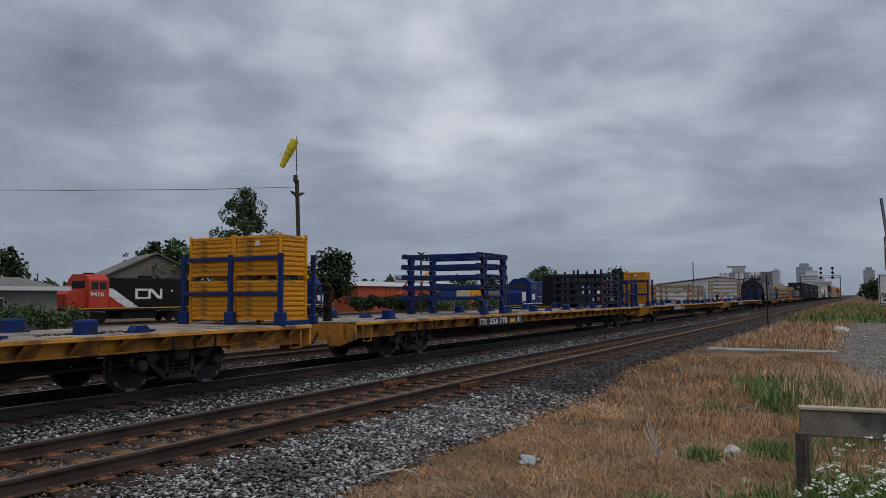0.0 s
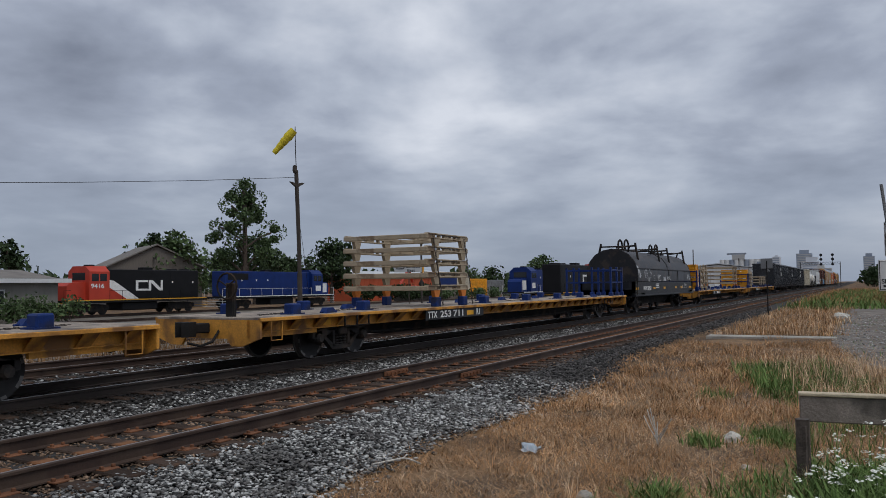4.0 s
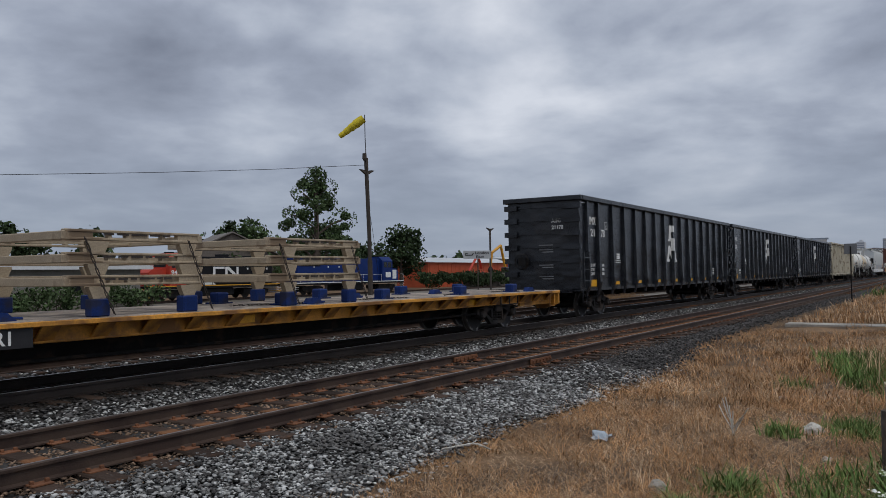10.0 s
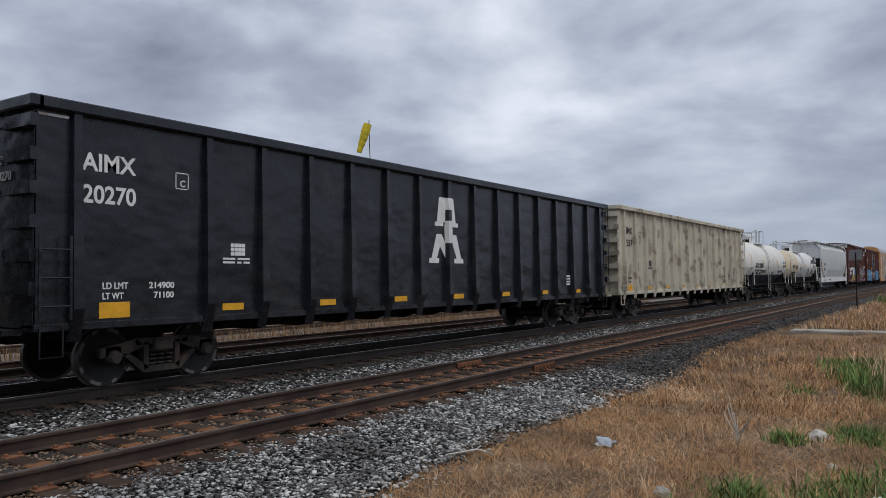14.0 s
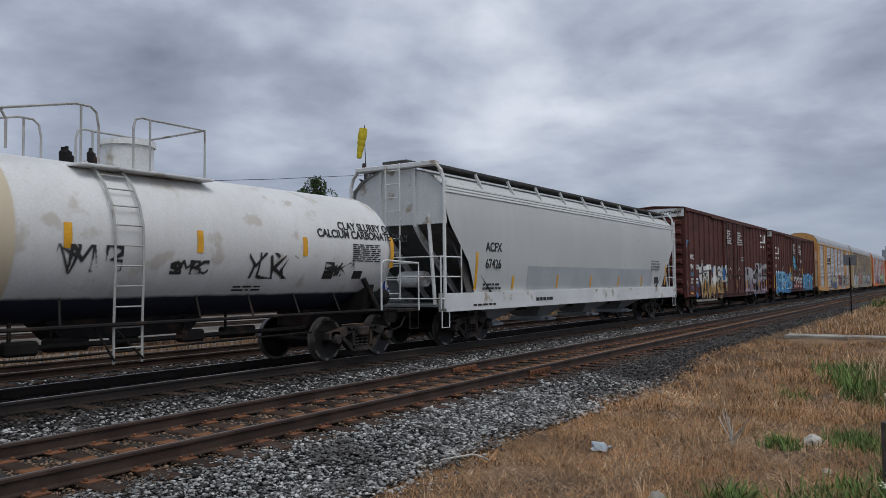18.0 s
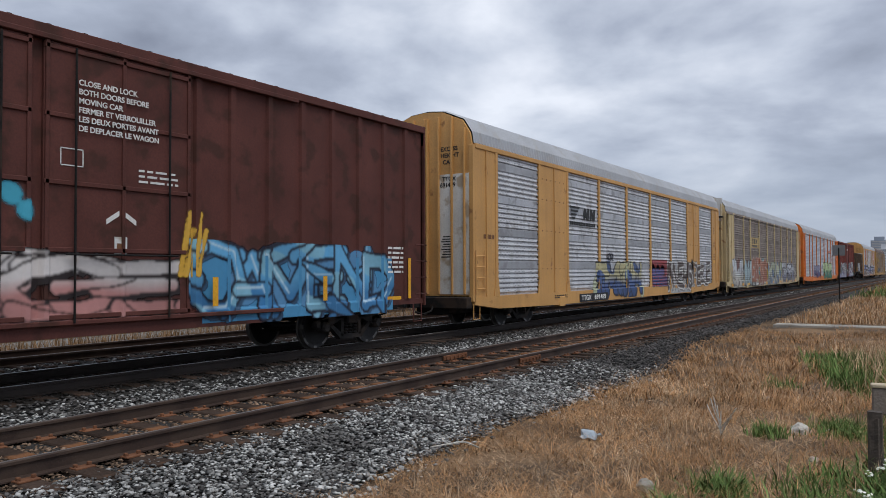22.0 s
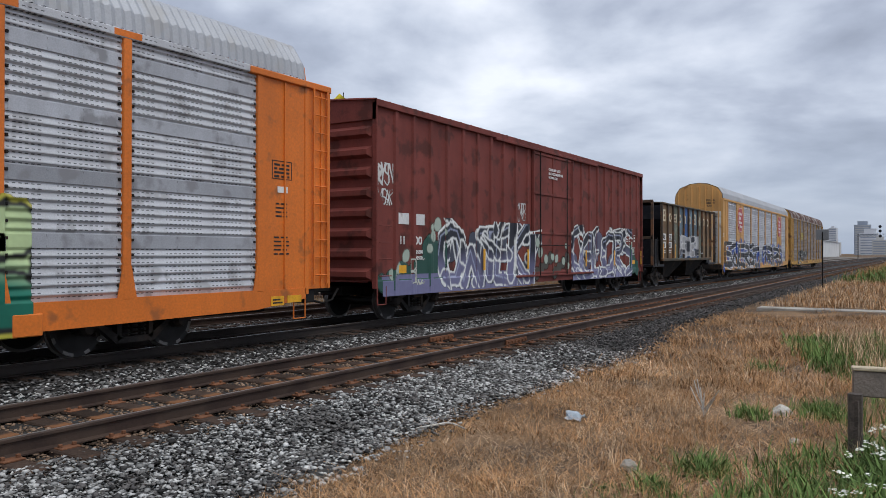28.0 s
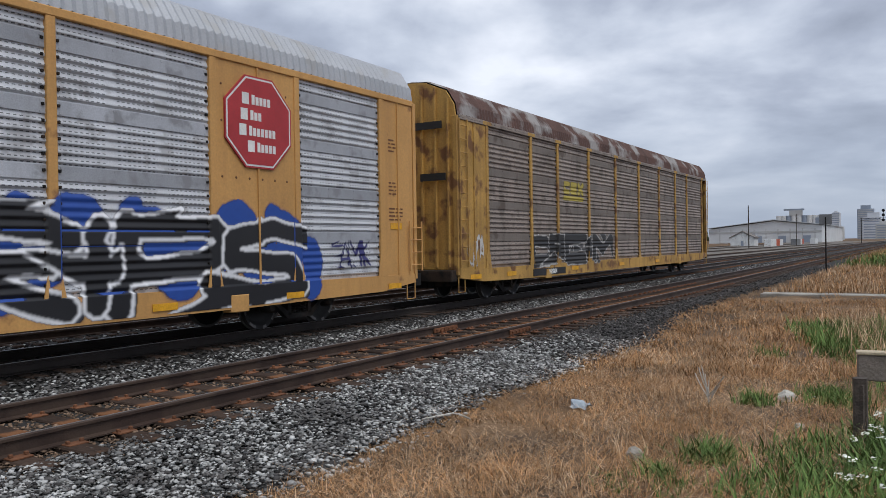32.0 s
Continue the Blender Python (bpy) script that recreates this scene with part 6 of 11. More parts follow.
    for x, z0, z1 in tapes:
        zs = np.linspace(z0, z1, 6)
        s = Shape().sheet([[(x, on_side(z) - 0.002, z) for z in zs], [(x + 0.13, on_side(z) - 0.002, z) for z in zs]])
        part("reflector", s, YELLOW_TAPE, c, "yellow reflective strip")
    return c, on_side


TANK_RAIL = material("weathered_rail_white", (0.42, 0.42, 0.40), 0.6, 0, 0.15, 2, 40, 0.0, stain=(0.2, 0.17, 0.13), amount=0.2)
t1, side1 = tank_car(269.6, 13.55, tank_material("tank_white", (0.70, 0.685, 0.63), (0.56, 0.53, 0.46), 1.70), 50, "off-white tank car with a tarred black belly", 1.455, 2.42,
                     [(-5.60, 2.0, 2.95), (-2.30, 2.23, 2.72), (0.94, 2.24, 2.73), (2.57, 2.22, 2.74), (5.92, 2.1, 2.9)], (-5.6, -3.36, -1.5, 0.52, 2.1, 4.0), TANK_RAIL)
t2, side2 = tank_car(284.15, 14.2, tank_material("tank_white_tan", (0.70, 0.70, 0.68), (0.52, 0.48, 0.42), 1.48, -2.5, (0.58, 0.50, 0.36)), 60, "white tank car, tan-stained at one end, with black scribbles", 1.30, 2.37,
                     [(-6.1, 2.0, 2.75), (-4.3, 2.2, 2.62), (-1.8, 2.2, 2.58), (0.60, 2.2, 2.58), (3.20, 2.2, 2.58), (6.08, 2.0, 2.7)], (-5.9, -2.5, -0.9, 1.0, 5.9), TANK_RAIL)
lettering("reporting_mark", "GATX", 0.29, -4.5, 2.13, side1(2.3), t1, STENCIL, width=0.95)
lettering("car_number", "220605", 0.29, -3.4, 2.13, side1(2.3), t1, STENCIL, width=1.25)
for k, (x, a, b) in enumerate(((-4.5, "LD LMT", "LT WT"), (-3.85, "221800 LB", "64200 LB"), (-3.0, "100600 KG", "29100 KG"))):
    lettering("load_limit", a, 0.12, x, 1.89, side1(1.95), t1, STENCIL, width=(0.5, 0.72, 0.72)[k])
    lettering("load_limit", b, 0.12, x, 1.72, side1(1.78), t1, STENCIL, width=(0.42, 0.64, 0.66)[k])
bars("small_print", t1, -2.2, 1.97, side1(1.9), 3, 1.15, 0.035, 0.035, STENCIL, 51)
bars("small_print", t1, 0.95, 1.86, side1(1.8), 3, 0.9, 0.03, 0.03, STENCIL, 52)
lettering("stencil_line", "SR-8754 FRA AIP", 0.15, 3.0, 1.82, side1(1.9), t1, STENCIL)
part("data_panel", Shape().box(4.68, 5.72, side1(2.55) - 0.05, side1(2.55) - 0.045, 2.18, 2.6), STENCIL, t1, "black data panel with rows of print")
bars("small_print", t1, 4.72, 2.56, side1(2.55) - 0.052, 6, 0.95, 0.02, 0.045, WHITE, 53)
part("repaint_patch", Shape().box(2.72, 3.35, side1(2.1) - 0.03, side1(2.1) - 0.026, 1.9, 2.28), LIGHT_GREY, t1, "faded grey repainted patch")
lettering("reporting_mark", "WFRX", 0.28, -5.38, 2.13, side2(2.3), t2, STENCIL, width=1.1)
lettering("car_number", "116351", 0.28, -4.12, 2.13, side2(2.3), t2, STENCIL, width=1.0)
lettering("load_limit", "LD LMT 225000 LB 102060 KG", 0.10, -5.2, 1.78, side2(1.8), t2, STENCIL, width=1.9)
lettering("load_limit", "LT WT 61000 LB 27670 KG", 0.10, -5.2, 1.62, side2(1.65), t2, STENCIL, width=1.8)
lettering("stencil_line", "CLAY SLURRY OR", 0.17, 4.35, 2.80, side2(2.86), t2, STENCIL)
lettering("stencil_line", "CALCIUM CARBONATE ONLY", 0.17, 3.65, 2.62, side2(2.70), t2, STENCIL)
bars("small_print", t2, 4.75, 2.5, side2(2.35), 9, 0.95, 0.022, 0.022, STENCIL, 63)
bars("small_print", t2, 1.6, 1.62, side2(1.6), 2, 0.7, 0.03, 0.03, STENCIL, 64)
for x in (3.9, 4.85):
    part("data_panel", Shape().box(x, x + 0.3, side2(1.85) - 0.02, side2(1.85) - 0.016, 1.75, 1.92), STENCIL, t2, "small black data plate")


def wrapped(tank, flank):
    """Lay the flat lettering of a tank on its curved side."""
    for ob in tank.children:
        if ob.name.split(".")[0] in ("reporting_mark", "car_number", "load_limit", "small_print", "stencil_line", "data_panel", "repaint_patch"):
            mid = sum(v.co.y for v in ob.data.vertices) / len(ob.data.vertices)
            proud = 0.012 if ob.data.materials[0] == WHITE else 0.0
            for v in ob.data.vertices:
                v.co.y = flank(v.co.z) + (v.co.y - mid) - 0.002 - proud


wrapped(t1, side1)
wrapped(t2, side2)


# -- covered hopper
# dark grey of walkway, hatch and slope sheet; also the end recess's painted shade
DARK_GREY = material("dark_hopper_grey", (0.06, 0.058, 0.056), 0.75, 0, 0.25, 1.2, 30, 0.1, stain=(0.10, 0.095, 0.09), amount=0.25)


def covered_hopper(x0, length):
    c = car("covered_hopper", "pale grey round-sided covered hopper car", "hopper car", "hopper cars", x0, length, 2.15)
    h = length / 2

    def width(z):
        return float(np.interp(z, [1.1, 1.6, 2.2, 3.0, 3.6, 3.95, 4.15, 4.36, 4.54, 4.64], [1.33, 1.43, 1.50, 1.53, 1.51, 1.46, 1.40, 1.18, 0.75, 0.35]))

    def start(z):
        return float(np.interp(z, [1.1, 1.4, 1.8, 2.2, 2.7, 3.2, 3.6, 4.3, 4.8], [1.9, 1.75, 1.55, 1.3, 0.8, 0.32, 0.2, 0.15, 0.15]))
    zs = [1.1, 1.3, 1.6, 1.9, 2.2, 2.5, 2.8, 3.1, 3.4, 3.7, 3.92, 3.94, 3.945, 3.985, 4.02, 4.025, 4.065, 4.10, 4.105, 4.145, 4.18, 4.26, 4.36, 4.46, 4.54, 4.64]
    rows = []
    for z in zs:
        w, a = width(z) + (0.025 if z in (3.945, 3.985, 4.025, 4.065, 4.105, 4.145) else 0), start(z) - h
        xs = np.linspace(a, -a, 15)
        rows.append([(x, -w, z) for x in xs])
    far = [[(x, -y, z) for x, y, z in r] for r in rows]
    part("body", Shape().sheet(rows + far[::-1]), LIGHT_GREY, c, "smooth curved pale grey body", True)
    s = Shape()
    for k in range(1, 8):
        x = -h + 1.9 + (length - 3.8) * k / 8
        s.sheet([[(x + d, -width(z) - 0.004, z) for d in (-0.012, 0.012)] for z in zs[:11]])
    part("weld_seam", s, LIGHT_GREY, c)
    for k in (-1, 1):
        # slope sheet, end bulkhead and open end frame
        x1, x2 = k * (h - 0.30), k * (h - 2.9)
        hs = [3.15, 3.5, 3.85, 4.08, 4.28, 4.46, 4.6]
        edge = [(-width(z) + 0.03, z) for z in hs]
        part("end_bulkhead", Shape().prism(edge + [(-y, z) for y, z in edge[::-1]], min(x1, x1 + k * 0.04), max(x1, x1 + k * 0.04), "x"), PALE, c, "pale upright end sheet")
        part("slope_sheet", Shape().sheet([[(x1, y, 3.15), (x2, y, 1.15)] for y in (-1.46, 0.0, 1.46)]), DARK_GREY, c, "dark inward-sloping end sheet")
        # dark sheet that gives the recessed end its shade by colour
        part("end_gusset", Shape().prism([(k * (h - 0.34), 3.15), (k * (h - 1.6), 2.15), (k * (h - 2.9), 1.15), (k * (h - 1.55), 1.15), (k * (h - 0.95), 2.4)], -1.36, -1.33, "y"), DARK_GREY, c, "dark grey end gusset sheet holding the recess's shade")
        for y in (-0.55, 0.55):
            part("end_stiffener", Shape().prism([(k * (h - 0.28), 4.6), (k * (h - 0.20), 4.6), (k * (h - 0.20), 3.1), (k * (h - 0.5), 2.75), (k * (h - 2.3), 1.2), (k * (h - 2.5), 1.2), (k * (h - 0.34), 3.1)], y - 0.04, y + 0.04, "y"), PALE, c)
        part("end_platform", Shape().box(min(k * h, k * (h - 2.2)), max(k * h, k * (h - 2.2)), -1.3, 1.3, 1.04, 1.1), MID_GREY, c)
        part("roof_cross_beam", Shape().soft(min(k * (h - 0.05), k * (h - 0.3)), max(k * (h - 0.05), k * (h - 0.3)), -1.28, 1.28, 4.62, 4.74, 0.015), PALE, c)
        xp = k * (h - 0.16)
        part("corner_post", Shape().tube([(xp, -1.5, 1.0), (xp, -1.5, 4.22), (xp, -1.42, 4.48), (xp, -1.24, 4.68)], 0.045, 8), PALE, c)
        part("corner_post", Shape().tube([(xp, 1.5, 1.0), (xp, 1.5, 4.22), (xp, 1.42, 4.48), (xp, 1.24, 4.68)], 0.045, 8), PALE, c)
        part("diagonal_brace", Shape().tube([(xp, -1.2, 1.1), (k * (h - 0.26), -0.95, 3.4)], 0.05, 7), PALE, c)
        if k > 0:
            ladder(c, k * h - 0.42, -HALF, 0.9, 4.35, 0.40, PALE, rungs=10)
        ladder(c, k * (h - 0.05), -0.2, 1.2, 4.75, 0.45, PALE, along="y", rungs=10)
        for z in (1.25, 1.8, 2.3):
            part("grab_rail", Shape().tube([(k * (h + 0.02), -1.5, z), (k * (h - 0.95), -1.5, z)], 0.018, 5), PALE, c)
            part("grab_rail", Shape().tube([(k * (h + 0.02), -1.5, z), (k * (h + 0.02), 1.5, z)], 0.018, 5), PALE, c)
        part("grab_rail", Shape().tube([(k * (h - 0.95), -1.5, 1.12), (k * (h - 0.95), -1.5, 2.62)], 0.02, 6), PALE, c)
        part("grab_rail", Shape().tube([(k * (h + 0.02), -1.5, 1.0), (k * (h + 0.02), -1.5, 2.32)], 0.02, 6), PALE, c)
        stirrup(c, k * h - (0.4 if k > 0 else -0.05), -1.48, 0.95, PALE)
        b = Shape().lathe([(0.0, -0.45), (0.2, -0.42), (0.22, -0.3), (0.22, 0.3), (0.2, 0.42), (0.0, 0.45)], (k * (h - 1.1), 0.1, 1.75), "y", 16)
        part("air_tank", b, PALE, c)
    for side in (-1, 1):
        a, b = sorted((side * 1.28, side * HALF))
        part("side_sill", Shape().prism([(-h + 0.2, 1.38), (-h + 0.2, 0.92), (h - 0.2, 0.92), (h - 0.2, 1.38)], a, b, "y"), PALE, c, "white side sill")
    for side in (-0.86, 0.86):
        part("running_board", Shape().soft(-h + 0.2, h - 0.2, side - 0.28, side + 0.28, 4.63, 4.70, 0.008), DARK_GREY, c, "dark steel roof walkway")
    part("hatch_cover", Shape().soft(-h + 0.1, -h + 0.9, -0.4, 0.4, 4.75, 4.84, 0.02), DARK_GREY, c)
    for i in range(11):
        x = -h + 0.5 + (length - 1.0) * i / 10
        for side in (-1, 1):
            part("walkway_bracket", Shape().prism([(side * 1.36, 4.22), (side * 1.30, 4.22), (side * 1.06, 4.65), (side * 1.14, 4.65)], x - 0.03, x + 0.03, "x"), LIGHT_GREY, c)
    part("roof_hatch", Shape().soft(-h + 1.2, h - 1.2, -0.25, 0.25, 4.58, 4.75, 0.02), LIGHT_GREY, c)
    for x in (-5.6, -1.9, 1.9, 5.6):
        s = Shape().add([(x - 1.55, -1.2, 1.1), (x + 1.55, -1.2, 1.1), (x + 1.55, 1.2, 1.1), (x - 1.55, 1.2, 1.1), (x - 0.35, -0.4, 0.5), (x + 0.35, -0.4, 0.5), (x + 0.35, 0.4, 0.5), (x - 0.35, 0.4, 0.5)],
                        [(0, 1, 5, 4), (1, 2, 6, 5), (2, 3, 7, 6), (3, 0, 4, 7), (4, 5, 6, 7)])
        s.soft(x - 0.42, x + 0.42, -0.62, 0.62, 0.36, 0.5, 0.02)
        s.tube([(x - 0.3, -0.75, 0.42), (x + 0.3, -0.75, 0.42)], 0.05, 8)
        part("discharge_gate", s, PATCH, c, "grey outlet gate under the hopper")
    part("centre_sill", Shape().box(-h + 0.2, h - 0.2, -0.3, 0.3, 0.75, 1.05), STEEL, c)

    def skin(z):
        return -width(z) - 0.008
    lettering("car_number", "67426", 0.25, -h + 2.2, 2.04, skin(2.15), c, STENCIL, width=0.88)
    lettering("reporting_mark", "ACFX", 0.25, -h + 2.2, 2.5, skin(2.62), c, STENCIL, width=0.9)
    bars("small_print", c, -h + 2.15, 1.62, skin(1.55), 2, 1.0, 0.06, 0.05, STENCIL, 8)
    bars("small_print", c, h - 3.4, 2.5, skin(2.3), 4, 1.1, 0.06, 0.05, MID_GREY, 9)
    bars("sill_print", c, -h + 5.2, 1.18, -HALF - 0.004, 1, 1.25, 0.1, 0.01, STENCIL, 10)
    bars("sill_print", c, -h + 1.5, 1.08, -HALF - 0.004, 1, 1.2, 0.05, 0.01, STENCIL, 11)
    for a, top in ((1.68, 2.45), (3.8, 1.82), (6.82, 1.86), (9.6, 1.86), (12.3, 1.84), (14.95, 1.86), (18.02, 2.35)):
        a, z = a - h, np.linspace(1.45, top, 6)
        part("reflector", Shape().sheet([[(a, skin(q) - 0.002, q) for q in z], [(a + 0.12, skin(q) - 0.002, q) for q in z]]), YELLOW_TAPE, c, "yellow reflective strip")
    z = np.linspace(1.42, 2.12, 7)
    part("repaint", Shape().sheet([[(x, skin(q) + 0.003, q) for q in z] for x in np.linspace(-h + 4.75, h - 3.2, 11)]), PATCH, c, "grey band of repaint along the lower side")
    part("placard", Shape().box(h - 2.85, h - 2.35, skin(1.7) - 0.004, skin(1.7), 1.55, 1.85), STENCIL, c)
    return c


hopper = covered_hopper(299.15, 19.5)


# -- open ribbed hopper
BM_POST = material("rusty_hopper_post", (0.070, 0.052, 0.038), 0.8, 0, 0.3, 1.5, 30, 0.2, stain=(0.19, 0.085, 0.04), amount=0.30, stain_scale=2.0, streak=0.3)
BM_BROWN = material("brown_hopper_sheet", (0.165, 0.118, 0.072), 0.7, 0, 0.45, 0.9, 30, 0.2, stain=(0.24, 0.115, 0.045), amount=0.22, stain_scale=1.4, streak=0.75, spec=0.3)
BM_OLIVE = material("olive_hopper_sheet", (0.150, 0.165, 0.130), 0.7, 0, 0.45, 0.9, 30, 0.2, stain=(0.20, 0.10, 0.045), amount=0.14, stain_scale=1.6, streak=0.6, spec=0.3)
BM_TEAL = material("faded_blue_hopper_sheet", (0.120, 0.180, 0.225), 0.7, 0, 0.5, 0.9, 30, 0.2, stain=(0.155, 0.10, 0.05), amount=0.12, stain_scale=1.5, streak=0.6, spec=0.3)
BM_BLUE = material("blue_hopper_sheet", (0.045, 0.125, 0.34), 0.65, 0, 0.5, 0.9, 30, 0.2, stain=(0.13, 0.13, 0.105), amount=0.18, stain_scale=1.3, streak=0.75, spec=0.3)


def open_hopper(x0, length):
    c = car("open_hopper", "rusty grey ribbed hopper car with faded lettering", "hopper car", "hopper cars", x0, length, 2.1)
    h, low, top, p = length / 2, 1.30, 4.06, 1.42
    a, z = -5.02, 5.04
    for side in (-1, 1):
        y0, y1 = sorted((side * p, side * (p - 0.03)))
        for k, mat in enumerate((BM_BROWN, BM_BROWN, BM_OLIVE, BM_TEAL, BM_BLUE, BM_TEAL, BM_TEAL, BM_OLIVE, BM_BROWN, BM_BROWN)):
            s = Shape().box(a + (z - a) * k / 10, a + (z - a) * (k + 1) / 10, y0, y1, low, top)
            part("side_sheet", s, mat, c)
        y0, y1 = sorted((side * (p - 0.05), side * HALF))
        part("top_chord", Shape().soft(a - 0.05, z + 0.05, y0, y1, top - 0.03, top + 0.04, 0.012), BM_STEEL, c)
        part("side_sill", Shape().soft(a, z, y0, y1, low - 0.04, low + 0.08, 0.012), BM_STEEL, c)
        for k in range(11):
            x = a + (z - a) * k / 10
            y0, y1 = sorted((side * p, side * (HALF - 0.01)))
            part("side_post", Shape().soft(x - 0.05, x + 0.05, y0, y1, low + 0.1, top - 0.04, 0.01), BM_POST, c)
    for k in (-1, 1):
        e = k * (h - 0.35)
        s = Shape().sheet([[(k * 5.0, y, top - 0.1), (k * 5.0, y, 3.3), (k * 3.6, y, 1.3)] for y in (-p, 0, p)])
        part("slope_sheet", s, BLACK, c, "black sloping end sheet")
        s = Shape()
        for y in (-1.40, -0.5, 0.5, 1.40):
            s.soft(min(e, e - k * 0.12), max(e, e - k * 0.12), y - 0.06, y + 0.06, 1.05, top, 0.01)
        s.soft(min(e, e - k * 0.1), max(e, e - k * 0.1), -1.45, 1.45, 2.3, 2.42, 0.01)
        s.soft(min(e, e - k * 0.1), max(e, e - k * 0.1), -1.45, 1.45, top - 0.05, top + 0.08, 0.01)
        part("end_frame", s, BM_POST, c)
        s = Shape().box(min(e, k * (h - 2.2)), max(e, k * (h - 2.2)), -1.45, 1.45, 1.0, 1.1)
        s.box(min(k * (h - 1.2), k * (h - 2.0)), max(k * (h - 1.2), k * (h - 2.0)), -1.3, 1.3, 1.1, 2.3)
        part("end_platform", s, BLACK, c)
        ladder(c, k * h - (0.75 if k > 0 else -0.35), -HALF - 0.02, 1.05, top if k > 0 else 2.4, 0.4, STEEL, rungs=8 if k > 0 else 4)
        stirrup(c, k * (h - 0.4) - (0.4 if k > 0 else 0), -1.45, 1.0, STEEL)
    for x in (-2.4, 2.0):
        s = Shape().add([(x - 2.0, -1.35, low), (x + 2.0, -1.35, low), (x + 2.0, 1.35, low), (x - 2.0, 1.35, low), (x - 0.5, -0.9, 0.42), (x + 0.5, -0.9, 0.42), (x + 0.5, 0.9, 0.42), (x - 0.5, 0.9, 0.42)],
                        [(0, 1, 5, 4), (1, 2, 6, 5), (2, 3, 7, 6), (3, 0, 4, 7), (4, 5, 6, 7)])
        part("discharge_bay", s, STEEL, c, "black discharge bay")
    part("centre_sill", Shape().soft(-h + 0.3, h - 0.3, -0.32, 0.32, 0.72, 1.05, 0.02), STEEL, c)
    part("roof_sheet", Shape().sheet([[(x, -p, top), (x, -0.5, top + 0.10), (x, 0.5, top + 0.10), (x, p, top)] for x in (a, z)]), BM_STEEL, c)
    for x in (-3.2, -1.4, 0.4, 2.2, 3.9):
        part("roof_hatch", Shape().soft(x - 0.45, x + 0.45, -1.1, 0.2, top + 0.05, top + 0.15, 0.02), BM_STEEL, c)
    step = (z - a) / 10
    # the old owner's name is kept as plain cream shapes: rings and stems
    for k, form in ((0.35, "stem"), (1.4, "ring"), (2.2, "hook"), (2.55, "bar"), (3.27, "ring"), (4.22, "arch"), (5.27, "ring"), (6.3, "stem"), (7.05, "ring"), (7.45, "bar"), (8.3, "arch"), (9.3, "ring")):
        xx = a + (k + 0.02) * step
        s = Shape()
        if form == "ring":
            s.lathe([(0.13, -0.005), (0.22, -0.005), (0.22, 0.0), (0.13, 0.0)], (xx + 0.17, -p - 0.002, 3.42), "y", 20)
        elif form == "bar":
            s.box(xx + 0.1, xx + 0.21, -p - 0.006, -p, 3.2, 3.66)
        elif form == "hook":
            for z0 in (3.2, 3.36, 3.53):
                s.box(xx + 0.02, xx + 0.34, -p - 0.006, -p, z0, z0 + 0.09)
        else:
            t = 3.78 if form == "stem" else 3.62
            s.box(xx - 0.03, xx + 0.08, -p - 0.006, -p, 3.2, t).box(xx + 0.27, xx + 0.38, -p - 0.006, -p, 3.2, t).box(xx + 0.08, xx + 0.27, -p - 0.006, -p, t - 0.09, t)
            if form == "stem":
                s.box(xx + 0.08, xx + 0.27, -p - 0.006, -p, 3.2, 3.29).box(xx + 0.08, xx + 0.27, -p - 0.006, -p, 3.45, 3.53)
        part("faded_mark", s, FADED, c, "faded cream painted mark")
    for i, (k, txt, mark) in enumerate(((0.13, "30", "AE"), (1.16, "38", "QX"))):
        xx = a + k * step
        part("number_patch", Shape().box(xx, xx + 0.72, -p - 0.006, -p, 2.28, 2.6), WHITE, c, "white renumbering patch")
        part("number_patch", Shape().box(xx, xx + 0.72, -p - 0.006, -p, 1.9, 2.2), WHITE, c, "white renumbering patch")
        lettering("car_number", txt, 0.22, xx + 0.16, 1.94, -p - 0.012, c, STENCIL)
        lettering("reporting_mark", mark, 0.22, xx + 0.17, 2.33, -p - 0.012, c, STENCIL)
        bars("small_print", c, xx + 0.1, 1.8, -p - 0.004, 2, 0.5, 0.05, 0.04, WHITE, i + 5)
    reflectors(c, [a - 0.02, a + 2.1 * step], 1.4, -HALF - 0.004, 0.7, 0.1, True)
    return c


FADED = material("faded_cream_lettering", (0.62, 0.54, 0.38), 0.7, 0, 0.25, 4, 40, 0.0)
bm_car = open_hopper(475.9, 13.6)


# ---- the yard and the distance ----
BARK = material("bark", (0.09, 0.07, 0.055), 0.9, 0, 0.3, 3, 30, 0.5)
LEAF = material("leaf_green", (0.068, 0.105, 0.042), 0.7, 0, 0.25, 0.5, 8, 0.0, per_island=0.5, spec=0.2)
LEAF_DARK = material("leaf_dark_green", (0.034, 0.055, 0.022), 0.7, 0, 0.25, 0.5, 8, 0.0, per_island=0.5, spec=0.2)
OLD_WOOD = material("grey_old_boards", (0.17, 0.15, 0.13), 0.9, 0, 0.25, 2, 30, 0.3, streak=0.3)
POLE_WOOD = material("pole_wood", (0.055, 0.045, 0.038), 0.9, 0, 0.25, 2, 30, 0.3)
ROOFING = material("roofing_felt", (0.17, 0.155, 0.14), 0.9, 0, 0.2, 0.8, 20, 0.2)
WALL_GREY = material("grey_render_wall", (0.25, 0.235, 0.21), 0.9, 0, 0.15, 0.5, 20, 0.2, streak=0.2)
RED_BUILDING = material("orange_red_sheet", (0.44, 0.085, 0.032), 0.7, 0, 0.12, 0.6, 20, 0.1)
LOCO_RED = material("locomotive_red", (0.45, 0.045, 0.022), 0.5, 0, 0.12, 1, 25, 0.05)
LOCO_BLACK = material("locomotive_black", (0.008, 0.008, 0.009), 0.55, 0, 0.2, 1, 25, 0.05, spec=0.2)
